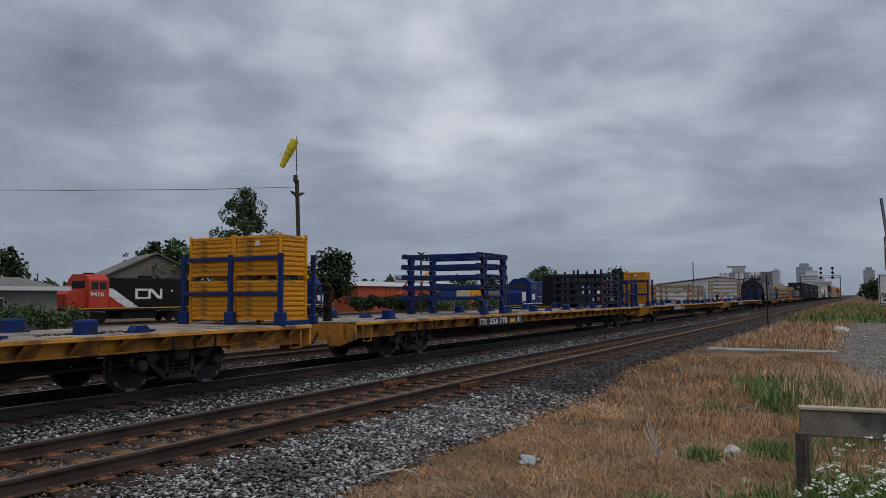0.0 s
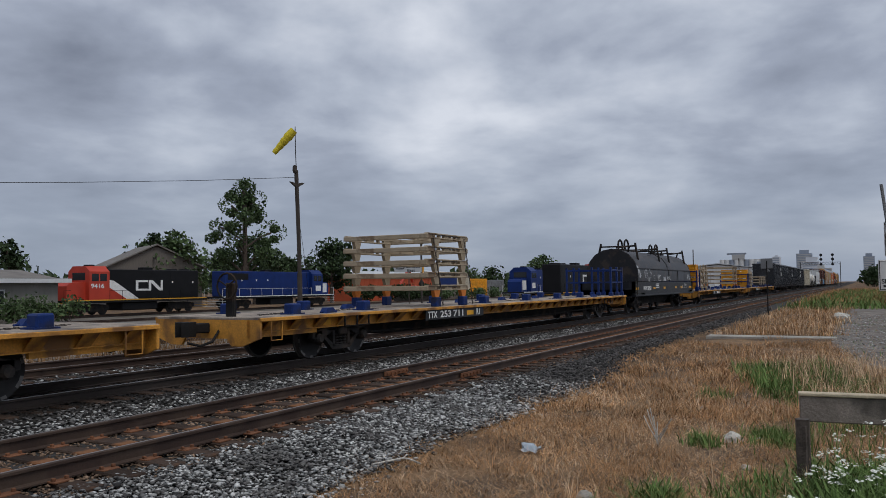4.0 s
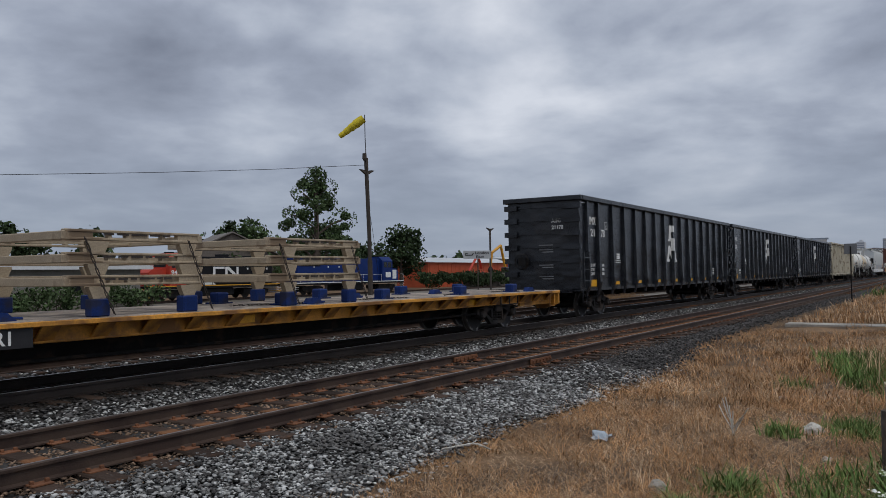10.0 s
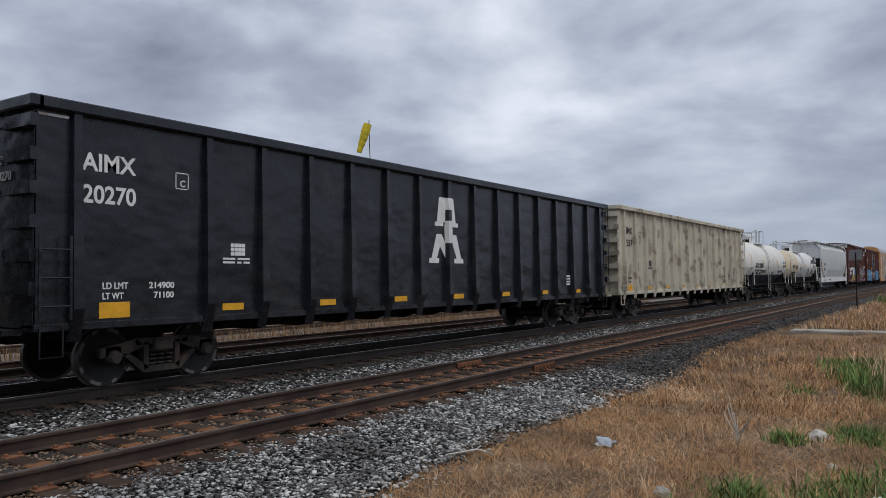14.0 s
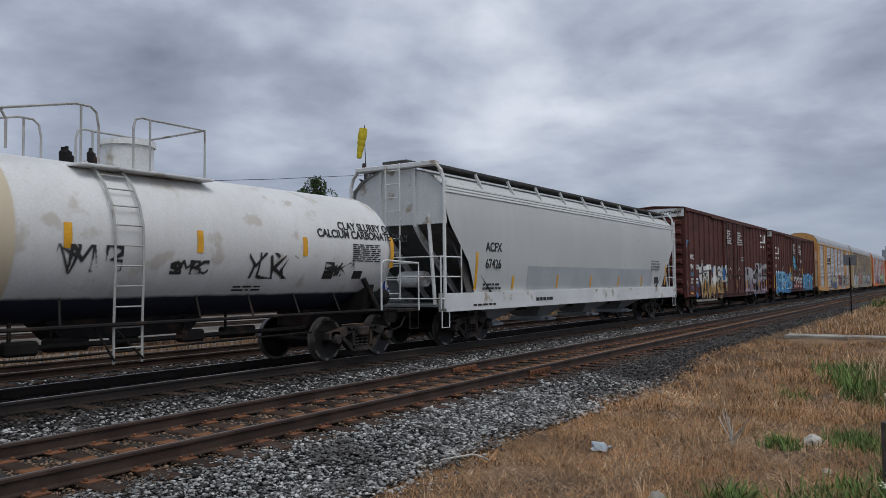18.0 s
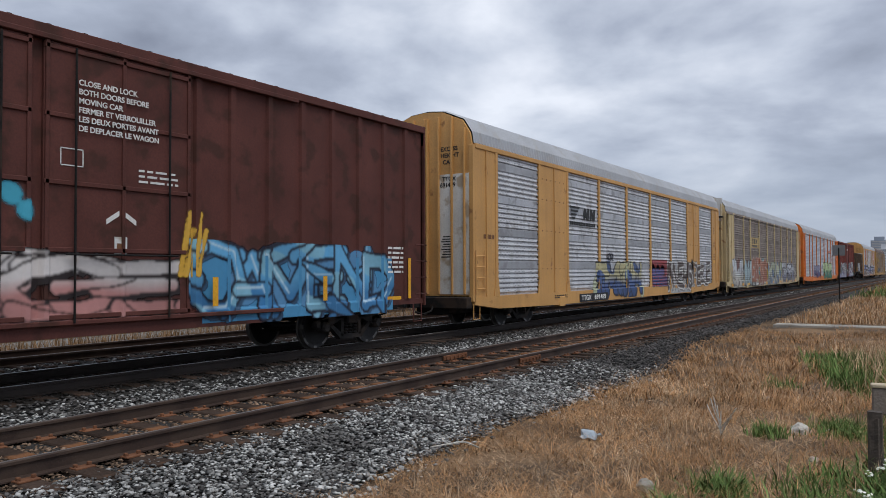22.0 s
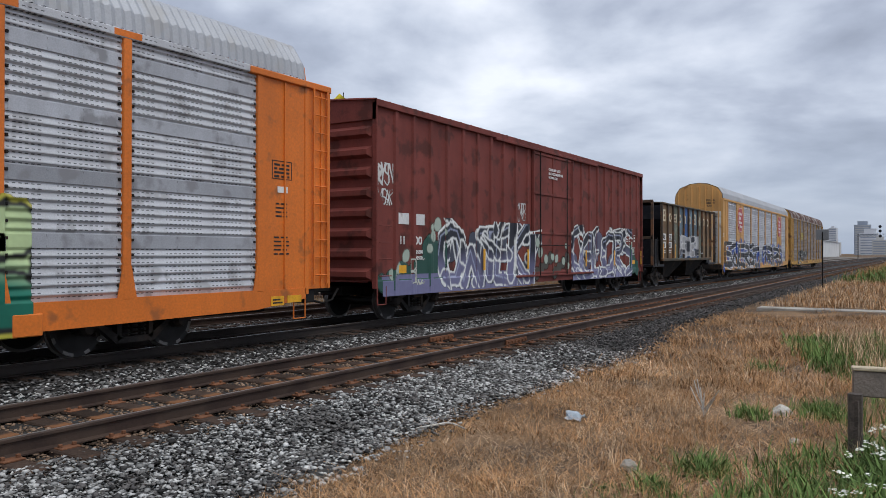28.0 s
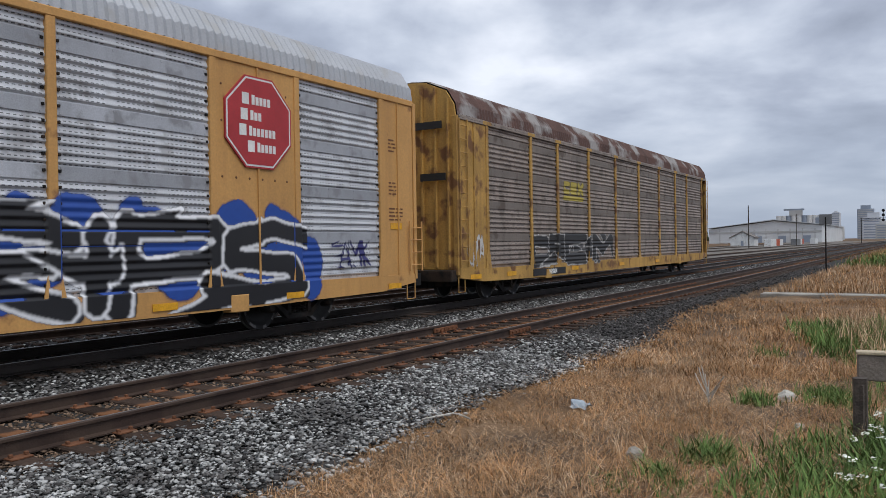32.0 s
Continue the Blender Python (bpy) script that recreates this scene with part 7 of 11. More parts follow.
LOCO_BLUE = material("locomotive_blue", (0.004, 0.022, 0.125), 0.5, 0, 0.15, 1, 25, 0.05, spec=0.25)
LOCO_YELLOW = material("edge_yellow", (0.60, 0.30, 0.02), 0.5, 0, 0.1, 2, 25, 0.0)
GLASS = material("dark_window", (0.02, 0.022, 0.025), 0.12, 0, 0.1, 2, 25, 0.0, spec=0.6)
# skyline claddings: distance haze is put into these lighter, bluish base colours
CITY_A = material("hazed_pale_cladding", (0.55, 0.57, 0.60), 0.7, 0, 0.1, 0.05, 3, 0.0)
CITY_B = material("hazed_slate_cladding", (0.27, 0.31, 0.37), 0.5, 0, 0.1, 0.05, 3, 0.0)
CITY_C = material("hazed_warm_cladding", (0.45, 0.45, 0.44), 0.7, 0, 0.1, 0.05, 3, 0.0)
METAL_WALL = material("pale_metal_wall", (0.62, 0.63, 0.63), 0.6, 0, 0.08, 0.1, 5, 0.05)
METAL_ROOF = material("grey_metal_roof", (0.48, 0.50, 0.51), 0.6, 0, 0.08, 0.1, 5, 0.05)
EXCAVATOR = material("machine_yellow", (0.60, 0.29, 0.03), 0.55, 0, 0.15, 1, 25, 0.05)


def leaves(rng, centres, radii, count, size):
    """Small tilted leaf quads in clumps: places on and inside ellipsoids."""
    k = rng.integers(0, len(centres), count)
    d = rng.normal(size=(count, 3))
    d /= np.linalg.norm(d, axis=1)[:, None]
    r = 0.45 + 0.55 * rng.random(count) ** 0.5
    p = centres[k] + d * radii[k][:, None] * r[:, None] * np.array([1, 1, 0.85])
    a = rng.normal(size=(count, 3))
    a /= np.linalg.norm(a, axis=1)[:, None]
    b = np.cross(a, rng.normal(size=(count, 3)))
    b /= np.linalg.norm(b, axis=1)[:, None]
    s = (size * (0.6 + 0.8 * rng.random(count)))[:, None]
    q = np.stack([p - a * s, p - b * s * 0.6, p + a * s, p + b * s * 0.6], 1)
    return q.reshape(-1, 3), np.arange(count * 4).reshape(-1, 4)


def tree(x, y, ground, height, spread, seed, mat=LEAF, count=2600, size=0.22, shape="round", label="leafy green tree beyond the yard"):
    t = thing("tree", label, "tree", "trees", at=pose(x, y, ground))
    rng = np.random.default_rng(seed)
    rnd = random.Random(seed)
    s = Shape()
    s.tube([(0, 0, -0.3), (0.05, 0.0, height * 0.3), (0.1, 0.1, height * 0.62), (0.0, 0.1, height * 0.9)], height * 0.018, 7)
    s.tube([(0, 0, -0.3), (0.03, 0.0, height * 0.3)], height * 0.03, 7)
    centres, radii = [], []
    n = 16 if shape == "tall" else 13
    for i in range(n):
        f = (i + 0.5) / n
        z = height * (0.28 + 0.66 * f)
        wide = spread * (math.sin(math.pi * min(1.0, 0.18 + 0.85 * f)) ** 0.8 if shape == "round" else (1.05 - f) ** 0.7)
        a = i * 2.4 + rnd.uniform(-0.4, 0.4)
        rr = wide * rnd.uniform(0.35, 0.8)
        c = (rr * math.cos(a), rr * math.sin(a), z)
        s.tube([(0.05, 0.05, z - height * 0.12), (c[0] * 0.6, c[1] * 0.6, z - height * 0.03), c], height * 0.008, 5)
        centres.append(c)
        radii.append(spread * rnd.uniform(0.28, 0.46))
        for _ in range(2):
            centres.append((c[0] * rnd.uniform(0.5, 1.4), c[1] * rnd.uniform(0.5, 1.4), z + rnd.uniform(-0.1, 0.09) * height))
            radii.append(spread * rnd.uniform(0.12, 0.25))
    part("trunk", s, BARK, t)
    v, f = leaves(rng, np.array(centres), np.array(radii), count, size)
    part("crown", big_mesh("crown", v, f, mat), mat, t)
    return t


def shrub(x, y, ground, w, h, seed, mat=LEAF, count=700, size=0.14, label="overgrown green shrub beside the yard"):
    t = thing("shrub", label, "shrub", "shrubs", at=pose(x, y, ground))
    rng = np.random.default_rng(seed)
    n = 9
    c = np.stack([(rng.random(n) - 0.5) * w, (rng.random(n) - 0.5) * w * 0.6, h * (0.25 + 0.5 * rng.random(n))], 1)
    v, f = leaves(rng, c, h * (0.25 + 0.3 * rng.random(n)), count, size)
    part("foliage", big_mesh("foliage", v, f, mat), mat, t)
    s = Shape()
    for q in c[:5]:
        s.tube([(q[0] * 0.3, q[1] * 0.3, -0.1), tuple(q)], 0.03, 5)
    part("stem", s, BARK, t)
    return t


def hood_locomotive(x0, length, y, rail, paint, nose_left, label, scheme):
    """A four-axle road switcher: frame, long hood, cab, short hood, fuel tank, trucks and hand rails."""
    g = thing("locomotive", label, "locomotive", "parked locomotives", at=pose(x0 + length / 2, y, rail, 0, 0, 0 if nose_left else 180))
    h = length / 2
    side = -1 if nose_left else 1                       # the flank that faces the camera
    part("frame", Shape().soft(-h + 0.3, h - 0.3, -1.5, 1.5, 1.15, 1.45, 0.03), LOCO_BLACK, g)
    part("long_hood", Shape().soft(-h + 5.0, h - 1.1, -0.98, 0.98, 1.45, 4.35, 0.06), LOCO_BLACK if scheme != "blue" else paint, g)
    cab = part("cab", Shape().prism([(-1.5, 1.45), (-1.5, 4.1), (-0.9, 4.62), (0.9, 4.62), (1.5, 4.1), (1.5, 1.45)], -h + 2.9, -h + 5.1, "x"), paint, g)
    for yy in (-1.51, 1.51):
        for a in (-h + 3.15, -h + 4.05):
            part("window", Shape().box(a, a + 0.75, min(yy, yy * 0.995), max(yy, yy * 0.995), 3.2, 3.9), GLASS, cab)
    part("window", Shape().box(-h + 2.885, -h + 2.895, -0.9, 0.9, 3.3, 4.0), GLASS, cab)
    part("short_hood", Shape().prism([(-h + 0.9, 1.45), (-h + 0.95, 2.75), (-h + 1.3, 3.05), (-h + 3.0, 3.15), (-h + 3.0, 1.45)], -0.95, 0.95, "y"), paint, g)
    part("fuel_tank", Shape().soft(-2.2, 2.2, -1.2, 1.2, 0.35, 1.15, 0.1), LOCO_BLACK, g)
    part("edge_stripe", Shape().box(-h + 0.4, h - 0.4, side * 1.5 - 0.01, side * 1.5 + 0.01, 1.36, 1.46), LOCO_YELLOW if scheme != "blue" else PALE, g)
    for x in (-h + 3.6, h - 3.6):
        s = Shape()
        for k in (-1, 1):
            s.prism([(x - 1.8, 0.9), (x - 1.8, 0.5), (x - 1.3, 0.35), (x - 0.6, 0.3), (x + 0.6, 0.3), (x + 1.3, 0.35), (x + 1.8, 0.5), (x + 1.8, 0.9), (x + 0.6, 1.05), (x - 0.6, 1.05)], k * 1.0 - 0.06, k * 1.0 + 0.06, "y")
        tr = part("truck", s, STEEL, g)
        for d in (-1.3, 1.3):
            part("wheel", Shape().lathe([(0.0, -0.8), (0.5, -0.8), (0.5, -0.68), (0.1, -0.68), (0.1, 0.68), (0.5, 0.68), (0.5, 0.8), (0.0, 0.8)], (x + d, 0, 0.5), "y", 20), WHEEL, tr)
    s = Shape()
    for k in (-1, 1):
        for i in range(9):
            x = -h + 5.2 + i * (length - 6.3) / 8
            s.tube([(x, k * 1.42, 1.4), (x, k * 1.42, 2.3)], 0.02, 4)
        s.tube([(-h + 5.2, k * 1.42, 2.3), (h - 1.1, k * 1.42, 2.3)], 0.02, 4)
        for e in (-1, 1):
            s.tube([(e * (h - 0.35), k * 1.4, 0.6), (e * (h - 0.35), k * 1.4, 2.35), (e * (h - 1.0), k * 1.42, 2.35)], 0.025, 4)
    part("hand_rail", s, PALE if scheme == "blue" else LOCO_BLACK, g)
    for e in (-1, 1):
        s = Shape()
        for i in range(4):
            s.box(min(e * (h - 0.25), e * (h - 0.75)), max(e * (h - 0.25), e * (h - 0.75)), -1.5, 1.5, 0.35 + i * 0.28, 0.39 + i * 0.28)
        part("step_well", s, LOCO_YELLOW if scheme != "blue" else PALE, g)
    for x in (h - 2.2, h - 3.9):
        part("roof_fan", Shape().lathe([(0.0, 4.5), (0.55, 4.5), (0.6, 4.3)], (x, 0, 0), "z", 16), LOCO_BLACK, g)
    part("exhaust_stack", Shape().soft(1.0, 2.2, -0.4, 0.4, 4.35, 4.62, 0.03), LOCO_BLACK, g)
    part("roof_box", Shape().soft(-h + 3.6, -h + 4.4, -0.3, 0.3, 4.6, 4.78, 0.03), LOCO_BLACK, g)
    if scheme == "red":
        f = side * 0.98
        a, b = sorted((f, f + side * 0.006))
        part("red_flank", Shape().prism([(-h + 5.1, 1.47), (-h + 5.1, 3.0), (-h + 5.5, 2.6), (-h + 7.5, 1.47)], a, b, "y"), paint, g)
        part("white_slash", Shape().prism([(-h + 5.1, 3.0), (-h + 5.1, 3.35), (-h + 6.0, 3.25), (-h + 9.0, 1.47), (-h + 7.5, 1.47), (-h + 5.5, 2.6)], a, b, "y"), WHITE, g)
        # the railway's mark as a plain bent white band
        s = Shape()
        for q in ([(-h + 8.6, 3.3), (-h + 8.6, 2.25), (-h + 10.2, 2.25), (-h + 10.2, 2.45), (-h + 8.9, 2.45), (-h + 8.9, 3.1), (-h + 10.1, 3.1), (-h + 10.1, 3.3)],
                  [(-h + 10.2, 2.25), (-h + 10.5, 2.25), (-h + 10.5, 3.05), (-h + 11.5, 2.25), (-h + 12.0, 2.25), (-h + 12.0, 3.3), (-h + 11.72, 3.3), (-h + 11.72, 2.5), (-h + 10.7, 3.3), (-h + 10.2, 3.3)]):
            s.prism(q if nose_left else [(2 * (10.3 - h) - u, v) for u, v in q[::-1]], a, b, "y")
        part("emblem", s, WHITE, g, "white band emblem")
        if nose_left:
            lettering("cab_number", "9416", 0.42, -h + 3.05, 2.55, -1.515, g, WHITE, width=1.45)
        for x in (-h + 13.2, -h + 16.0):
            part("hatch_mark", Shape().box(x, x + 0.18, a, b, 3.0, 3.2), WHITE, g)
    else:
        for x in (h - 4, h - 6.5, h - 8.5):
            part("hatch_mark", Shape().box(x, x + 0.18, side * 0.98 - 0.006, side * 0.98 + 0.006, 3.2, 3.4), WHITE, g)
        part("number_panel", Shape().box(-h + 3.3, -h + 4.4, side * 1.51 - 0.006, side * 1.51 + 0.006, 1.9, 2.6), WHITE, g)
        part("nose_panel", Shape().box(-h + 1.3, -h + 2.6, side * 0.95 - 0.006, side * 0.95 + 0.006, 1.7, 2.9), WHITE, g)
    for k in (-1, 1):
        part("louvre", Shape().box(h - 5.0, h - 1.6, k * 0.98 - 0.01, k * 0.98 + 0.01, 3.35, 4.1), LOCO_BLACK, g)
    return g


make_yard_rail = Shape()
for y, z in ((63.75, -0.72), (65.25, -0.72), (27.25, -0.62), (28.75, -0.62), (38.25, -0.7), (39.75, -0.7), (52.2, -0.75), (53.7, -0.75)):
    make_yard_rail.prism([(y + a, z + b) for a, b in RAIL_OUTLINE], -40, 420)
tagged(new("yard_rails", make_yard_rail.mesh("yard_rails", RAIL_RUST)), "rusty yard rails half sunk in gravel", "rail", kind="structure")
hood_locomotive(45.6, 18.0, 64.5, -0.72, LOCO_RED, True, "parked red and black locomotive with a white slash", "red")
hood_locomotive(65.4, 21.6, 64.5, -0.72, LOCO_BLUE, False, "parked dark blue locomotive with a white nose panel", "blue")
hood_locomotive(75.0, 20.4, 28.0, -0.62, LOCO_RED, False, "parked black and red locomotive in the yard", "red")
hood_locomotive(91.5, 16.0, 39.0, -0.7, LOCO_BLUE, True, "parked blue switching locomotive with a white nose", "blue")


def windsock():
    p = thing("windsock_pole", "tall wooden pole with a yellow windsock on its mast", "windsock", at=pose(42.85, 34, -0.9))
    part("pole", Shape().tube([(0, 0, -0.2), (-0.1, 0, 5), (-0.4, 0, 10.6)], 0.14, 8), POLE_WOOD, p)
    part("pole_butt", Shape().tube([(0, 0, -0.2), (-0.06, 0, 3.5)], 0.17, 8), POLE_WOOD, p)
    s = Shape().prism([(-1.1, 9.75), (-0.9, 9.65), (-0.38, 9.4), (0.2, 9.65), (0.45, 9.8), (0.1, 9.8), (-0.38, 9.62), (-0.8, 9.75)], -0.07, 0.07, "y")
    part("cross_arm", s, POLE_WOOD, p)
    part("fitting", Shape().lathe([(0.0, 10.95), (0.14, 10.9), (0.16, 10.55), (0.1, 10.4)], (-0.55, 0, 0), "z", 8), POLE_WOOD, p)
    part("mast", Shape().tube([(-0.36, 0, 10.2), (-0.47, 0, 12.0), (-0.5, 0, 13.62)], 0.03, 6), STEEL, p)
    part("guy_wire", Shape().tube([(-0.3, 0, 8.0), (0.4, 0, 5.0), (0.9, 0, 2.2)], 0.012, 4), STEEL, p)
    # the sock hangs from its swivel at the mast's head, in five rigid lengths
    pivot = new("sock")
    pivot.parent = p
    pivot.matrix_basis = pose(-0.62, 0, 13.35)
    tagged(pivot, "limp yellow fabric windsock")
    radii = [0.27, 0.30, 0.27, 0.23, 0.19, 0.16]
    for k in range(5):
        s = Shape().lathe([(radii[k], 0.0), (radii[k] * 1.05, 0.2), (radii[k + 1], 0.42), (radii[k + 1] * 0.94, 0.42), (radii[k] * 0.94, 0.0)], (0.42 * k, 0.0, 0), "x", 14)
        part("sock_length", s, SOCK, pivot, "", True)
    return p, pivot


SOCK = material("yellow_fabric", (0.62, 0.50, 0.03), 0.8, 0, 0.2, 2, 20, 0.2)
windsock_pole, sock = windsock()
cable = Shape().tube([(42.3, 34.05, 9.2), (36, 36.5, 8.45), (29, 39.2, 7.75), (20, 43, 7.0), (8, 48, 6.3)], 0.02, 4)
tagged(new("overhead_wire", cable.mesh("overhead_wire", STEEL)), "thin black overhead wire", "wire")


def utility_pole(x, y, ground, height, label, arm=True, wings=False):
    p = thing("utility_pole", label, "pole", "utility poles", at=pose(x, y, ground))
    part("pole", Shape().tube([(0, 0, -0.3), (0, 0, height)], 0.13, 7), POLE_WOOD, p)
    if wings:
        s = Shape().prism([(-0.9, height + 0.1), (-0.75, height - 0.05), (0, height - 0.35), (0.75, height - 0.05), (0.9, height + 0.1), (0.4, height + 0.02), (0, height - 0.1), (-0.4, height + 0.02)], -0.08, 0.08, "y")
        part("cross_arm", s, POLE_WOOD, p)
    elif arm:
        part("cross_arm", Shape().soft(-0.9, 0.9, -0.06, 0.06, height - 0.6, height - 0.45, 0.01), POLE_WOOD, p)
    return p


utility_pole(87.8, 50, -0.9, 8.2, "weathered wooden pole with a winged cross-arm", wings=True)
utility_pole(220, 40, -0.9, 11.6, "distant wooden utility pole beside the sidings", arm=False)
utility_pole(311, 40, -0.9, 11.6, "distant wooden utility pole beside the sidings")
utility_pole(41, 100, -0.9, 9.0, "distant wooden pole with a transformer")


SIGN_GREY = material("sign_board_grey", (0.40, 0.41, 0.42), 0.6, 0, 0.08, 2, 30, 0.0)


def yard_buildings():
    g = -0.95
    b = thing("yard_shed", "long low flat-roofed grey shed beside the yard", "shed", at=pose(0, 60, g))
    part("wall", Shape().box(-60, 43.4, 0.4, 14, 0, 3.3), WALL_GREY, b)
    part("roof", Shape().soft(-61, 44.2, -0.3, 15, 3.3, 3.62, 0.05), ROOFING, b)
    part("roof_slope", Shape().prism([(-0.3, 3.62), (5, 4.45), (15, 4.45), (15, 3.62)], -61, 43.0, "x"), ROOFING, b)
    part("upper_storey", Shape().box(-60, 22, 7, 14, 4.4, 5.2), WALL_GREY, b)
    for x in (20.0, 26.5, 36.5):
        w = part("window", Shape().box(x, x + 2.1, 0.36, 0.41, 1.3, 2.6), GLASS, b)
        part("window_frame", Shape().box(x - 0.1, x, 0.33, 0.42, 1.2, 2.7).box(x + 2.1, x + 2.2, 0.33, 0.42, 1.2, 2.7).box(x - 0.1, x + 2.2, 0.33, 0.42, 2.6, 2.72), PALE, w)
    part("door", Shape().box(30.0, 31.4, 0.36, 0.41, 0, 2.3), OLD_WOOD, b)
    part("fascia", Shape().box(-61, 44.2, -0.34, -0.3, 3.25, 3.6), METAL_WALL, b)
    # barn with its board gable
    b = thing("barn", "old grey board barn with a felt gable roof", "barn", at=pose(80.4, 90, g, 0, 0, -28))
    w, ev, rg, dp = 6.6, 5.9, 9.0, 13.0
    part("wall", Shape().prism([(-w, 0), (w, 0), (w, ev), (0, rg - 0.15), (-w, ev)], 0, dp, "y"), OLD_WOOD, b)
    for k in (-1, 1):
        part("roof", Shape().add([(k * (w + 0.7), -0.5, ev - 0.35), (0, -0.5, rg), (0, dp + 0.5, rg), (k * (w + 0.7), dp + 0.5, ev - 0.35), (k * (w + 0.7), -0.5, ev - 0.15), (0, -0.5, rg + 0.2), (0, dp + 0.5, rg + 0.2), (k * (w + 0.7), dp + 0.5, ev - 0.15)],
                                 [(0, 1, 2, 3), (4, 7, 6, 5), (0, 4, 5, 1), (3, 2, 6, 7), (0, 3, 7, 4), (1, 5, 6, 2)]), ROOFING, b)
    board = Shape().box(0, 0.36, -0.03, 0.0, 0, 1.0).mesh("board", OLD_WOOD)
    n = 30
    for i in range(n):
        x = -w + 0.02 + i * (2 * w / n)
        z1 = ev + (rg - 0.3 - ev) * (1 - abs(x + 0.2) / w)
        o = part("board", board, OLD_WOOD, b)
        o.matrix_basis = Matrix.Translation((x, 0, 0)) @ Matrix.Diagonal((1.05, 1, max(z1, 1), 1))
    # orange-red sheds with a pale roof, a blue one at the end
    b = thing("sheet_shed", "long orange-red sheet-metal shed with a pale roof", "shed", at=pose(117.6, 80, g))
    part("wall", Shape().box(0, 30.5, 0, 7, 0, 4.6), RED_BUILDING, b)
    part("roof", Shape().prism([(-0.4, 4.6), (3.5, 5.6), (7.4, 4.6)], -0.4, 30.9, "x"), METAL_ROOF, b)
    s = Shape()
    for i in range(20):
        s.box(0.4 + i * 1.5, 0.48 + i * 1.5, -0.04, 0, 0, 4.6)
    part("sheet_rib", s, RED_BUILDING, b)
    for x in (14.2, 28.0):
        part("flood_lamp", Shape().box(x, x + 0.3, -0.2, -0.02, 3.2, 3.5), WHITE, b)
    b = thing("sheet_shed", "blue sheet-metal shed beyond the yard", "shed", at=pose(149.5, 81, g))
    part("wall", Shape().box(0, 9, 0, 10, 0, 5.4), LOCO_BLUE, b)
    part("roof", Shape().prism([(-0.3, 5.4), (5, 6.1), (10.3, 5.4)], -0.3, 9.3, "x"), METAL_ROOF, b)
    for i, (x, y, m, lab) in enumerate(((160, 84, BEIGE, "cream"), (172, 85, CRATE_YELLOW, "faded yellow"), (185, 86, MID_GREY, "grey"))):
        b = thing("storage_container", f"{lab} storage container standing in the yard", "container", "storage containers", at=pose(x, y, g))
        part("body", Shape().soft(0, 11.5, 0, 2.4, 0.1, 4.6 - 0.3 * i, 0.05), m, b)
        s = Shape()
        for k in range(22):
            s.box(0.3 + k * 0.5, 0.5 + k * 0.5, -0.04, 0, 0.3, 4.3 - 0.3 * i)
        part("rib", s, m, b)
    # sign of the yard
    b = thing("yard_sign", "white yard name sign on a post", "sign", at=pose(74.5, 45.9, g, 0, 0, -59))
    part("post", Shape().soft(1.56, 1.68, 0.03, 0.15, -0.2, 4.6, 0.01), POLE_WOOD, b)
    part("board", Shape().soft(0, 3.05, -0.03, 0.02, 4.15, 5.05, 0.01), SIGN_GREY, b)
    lettering("words", "London", 0.30, 1.3, 4.66, -0.04, b, STENCIL, width=1.55)
    lettering("words", "East", 0.30, 1.42, 4.23, -0.04, b, STENCIL, width=0.9)
    part("emblem", Shape().prism([(0.2, 4.55), (0.25, 4.8), (0.55, 4.8), (0.52, 4.72), (0.32, 4.72), (0.3, 4.6), (0.95, 4.6), (1.1, 4.8), (1.2, 4.8), (1.02, 4.5), (0.25, 4.5)], -0.05, -0.04, "y"), STENCIL, b)
    # a long-armed material handler
    e = thing("excavator", "yellow long-armed scrap handler", "excavator", at=pose(137.5, 75, g))
    part("undercarriage", Shape().soft(-1.8, 2.2, -1.3, 1.3, 0, 0.9, 0.1), STEEL, e)
    part("house", Shape().soft(-1.5, 2.4, -1.2, 1.2, 0.9, 2.8, 0.12), STEEL, e)
    part("cab", Shape().soft(-1.6, -0.4, -1.2, 0.0, 1.6, 3.6, 0.1), GLASS, e)
    s = Shape()
    for a, c in (((0.6, 0, 2.2), (-1.6, 0, 7.9)), ((-1.6, 0, 7.9), (-5.2, 0, 6.4)), ((-5.2, 0, 6.4), (-5.8, 0, 3.8))):
        s.tube([a, c], 0.27, 6)
    part("boom", s, EXCAVATOR, e)
    part("grab", Shape().lathe([(0.05, 3.9), (0.5, 3.3), (0.6, 2.9), (0.15, 2.4)], (-5.8, 0, 0), "z", 8), STEEL, e)
    # scrap handler in red, half hidden
    e = thing("excavator", "red folded yard crane behind the hedge", "excavator", at=pose(128, 76, g))
    part("boom", Shape().tube([(-3.0, 0, 2.5), (0.6, 0, 6.0), (2.0, 0, 3.4)], 0.25, 6), LOCO_RED, e)
    part("house", Shape().soft(-1.0, 1.6, -1.2, 1.2, 0.6, 2.8, 0.12), LOCO_RED, e)


yard_buildings()


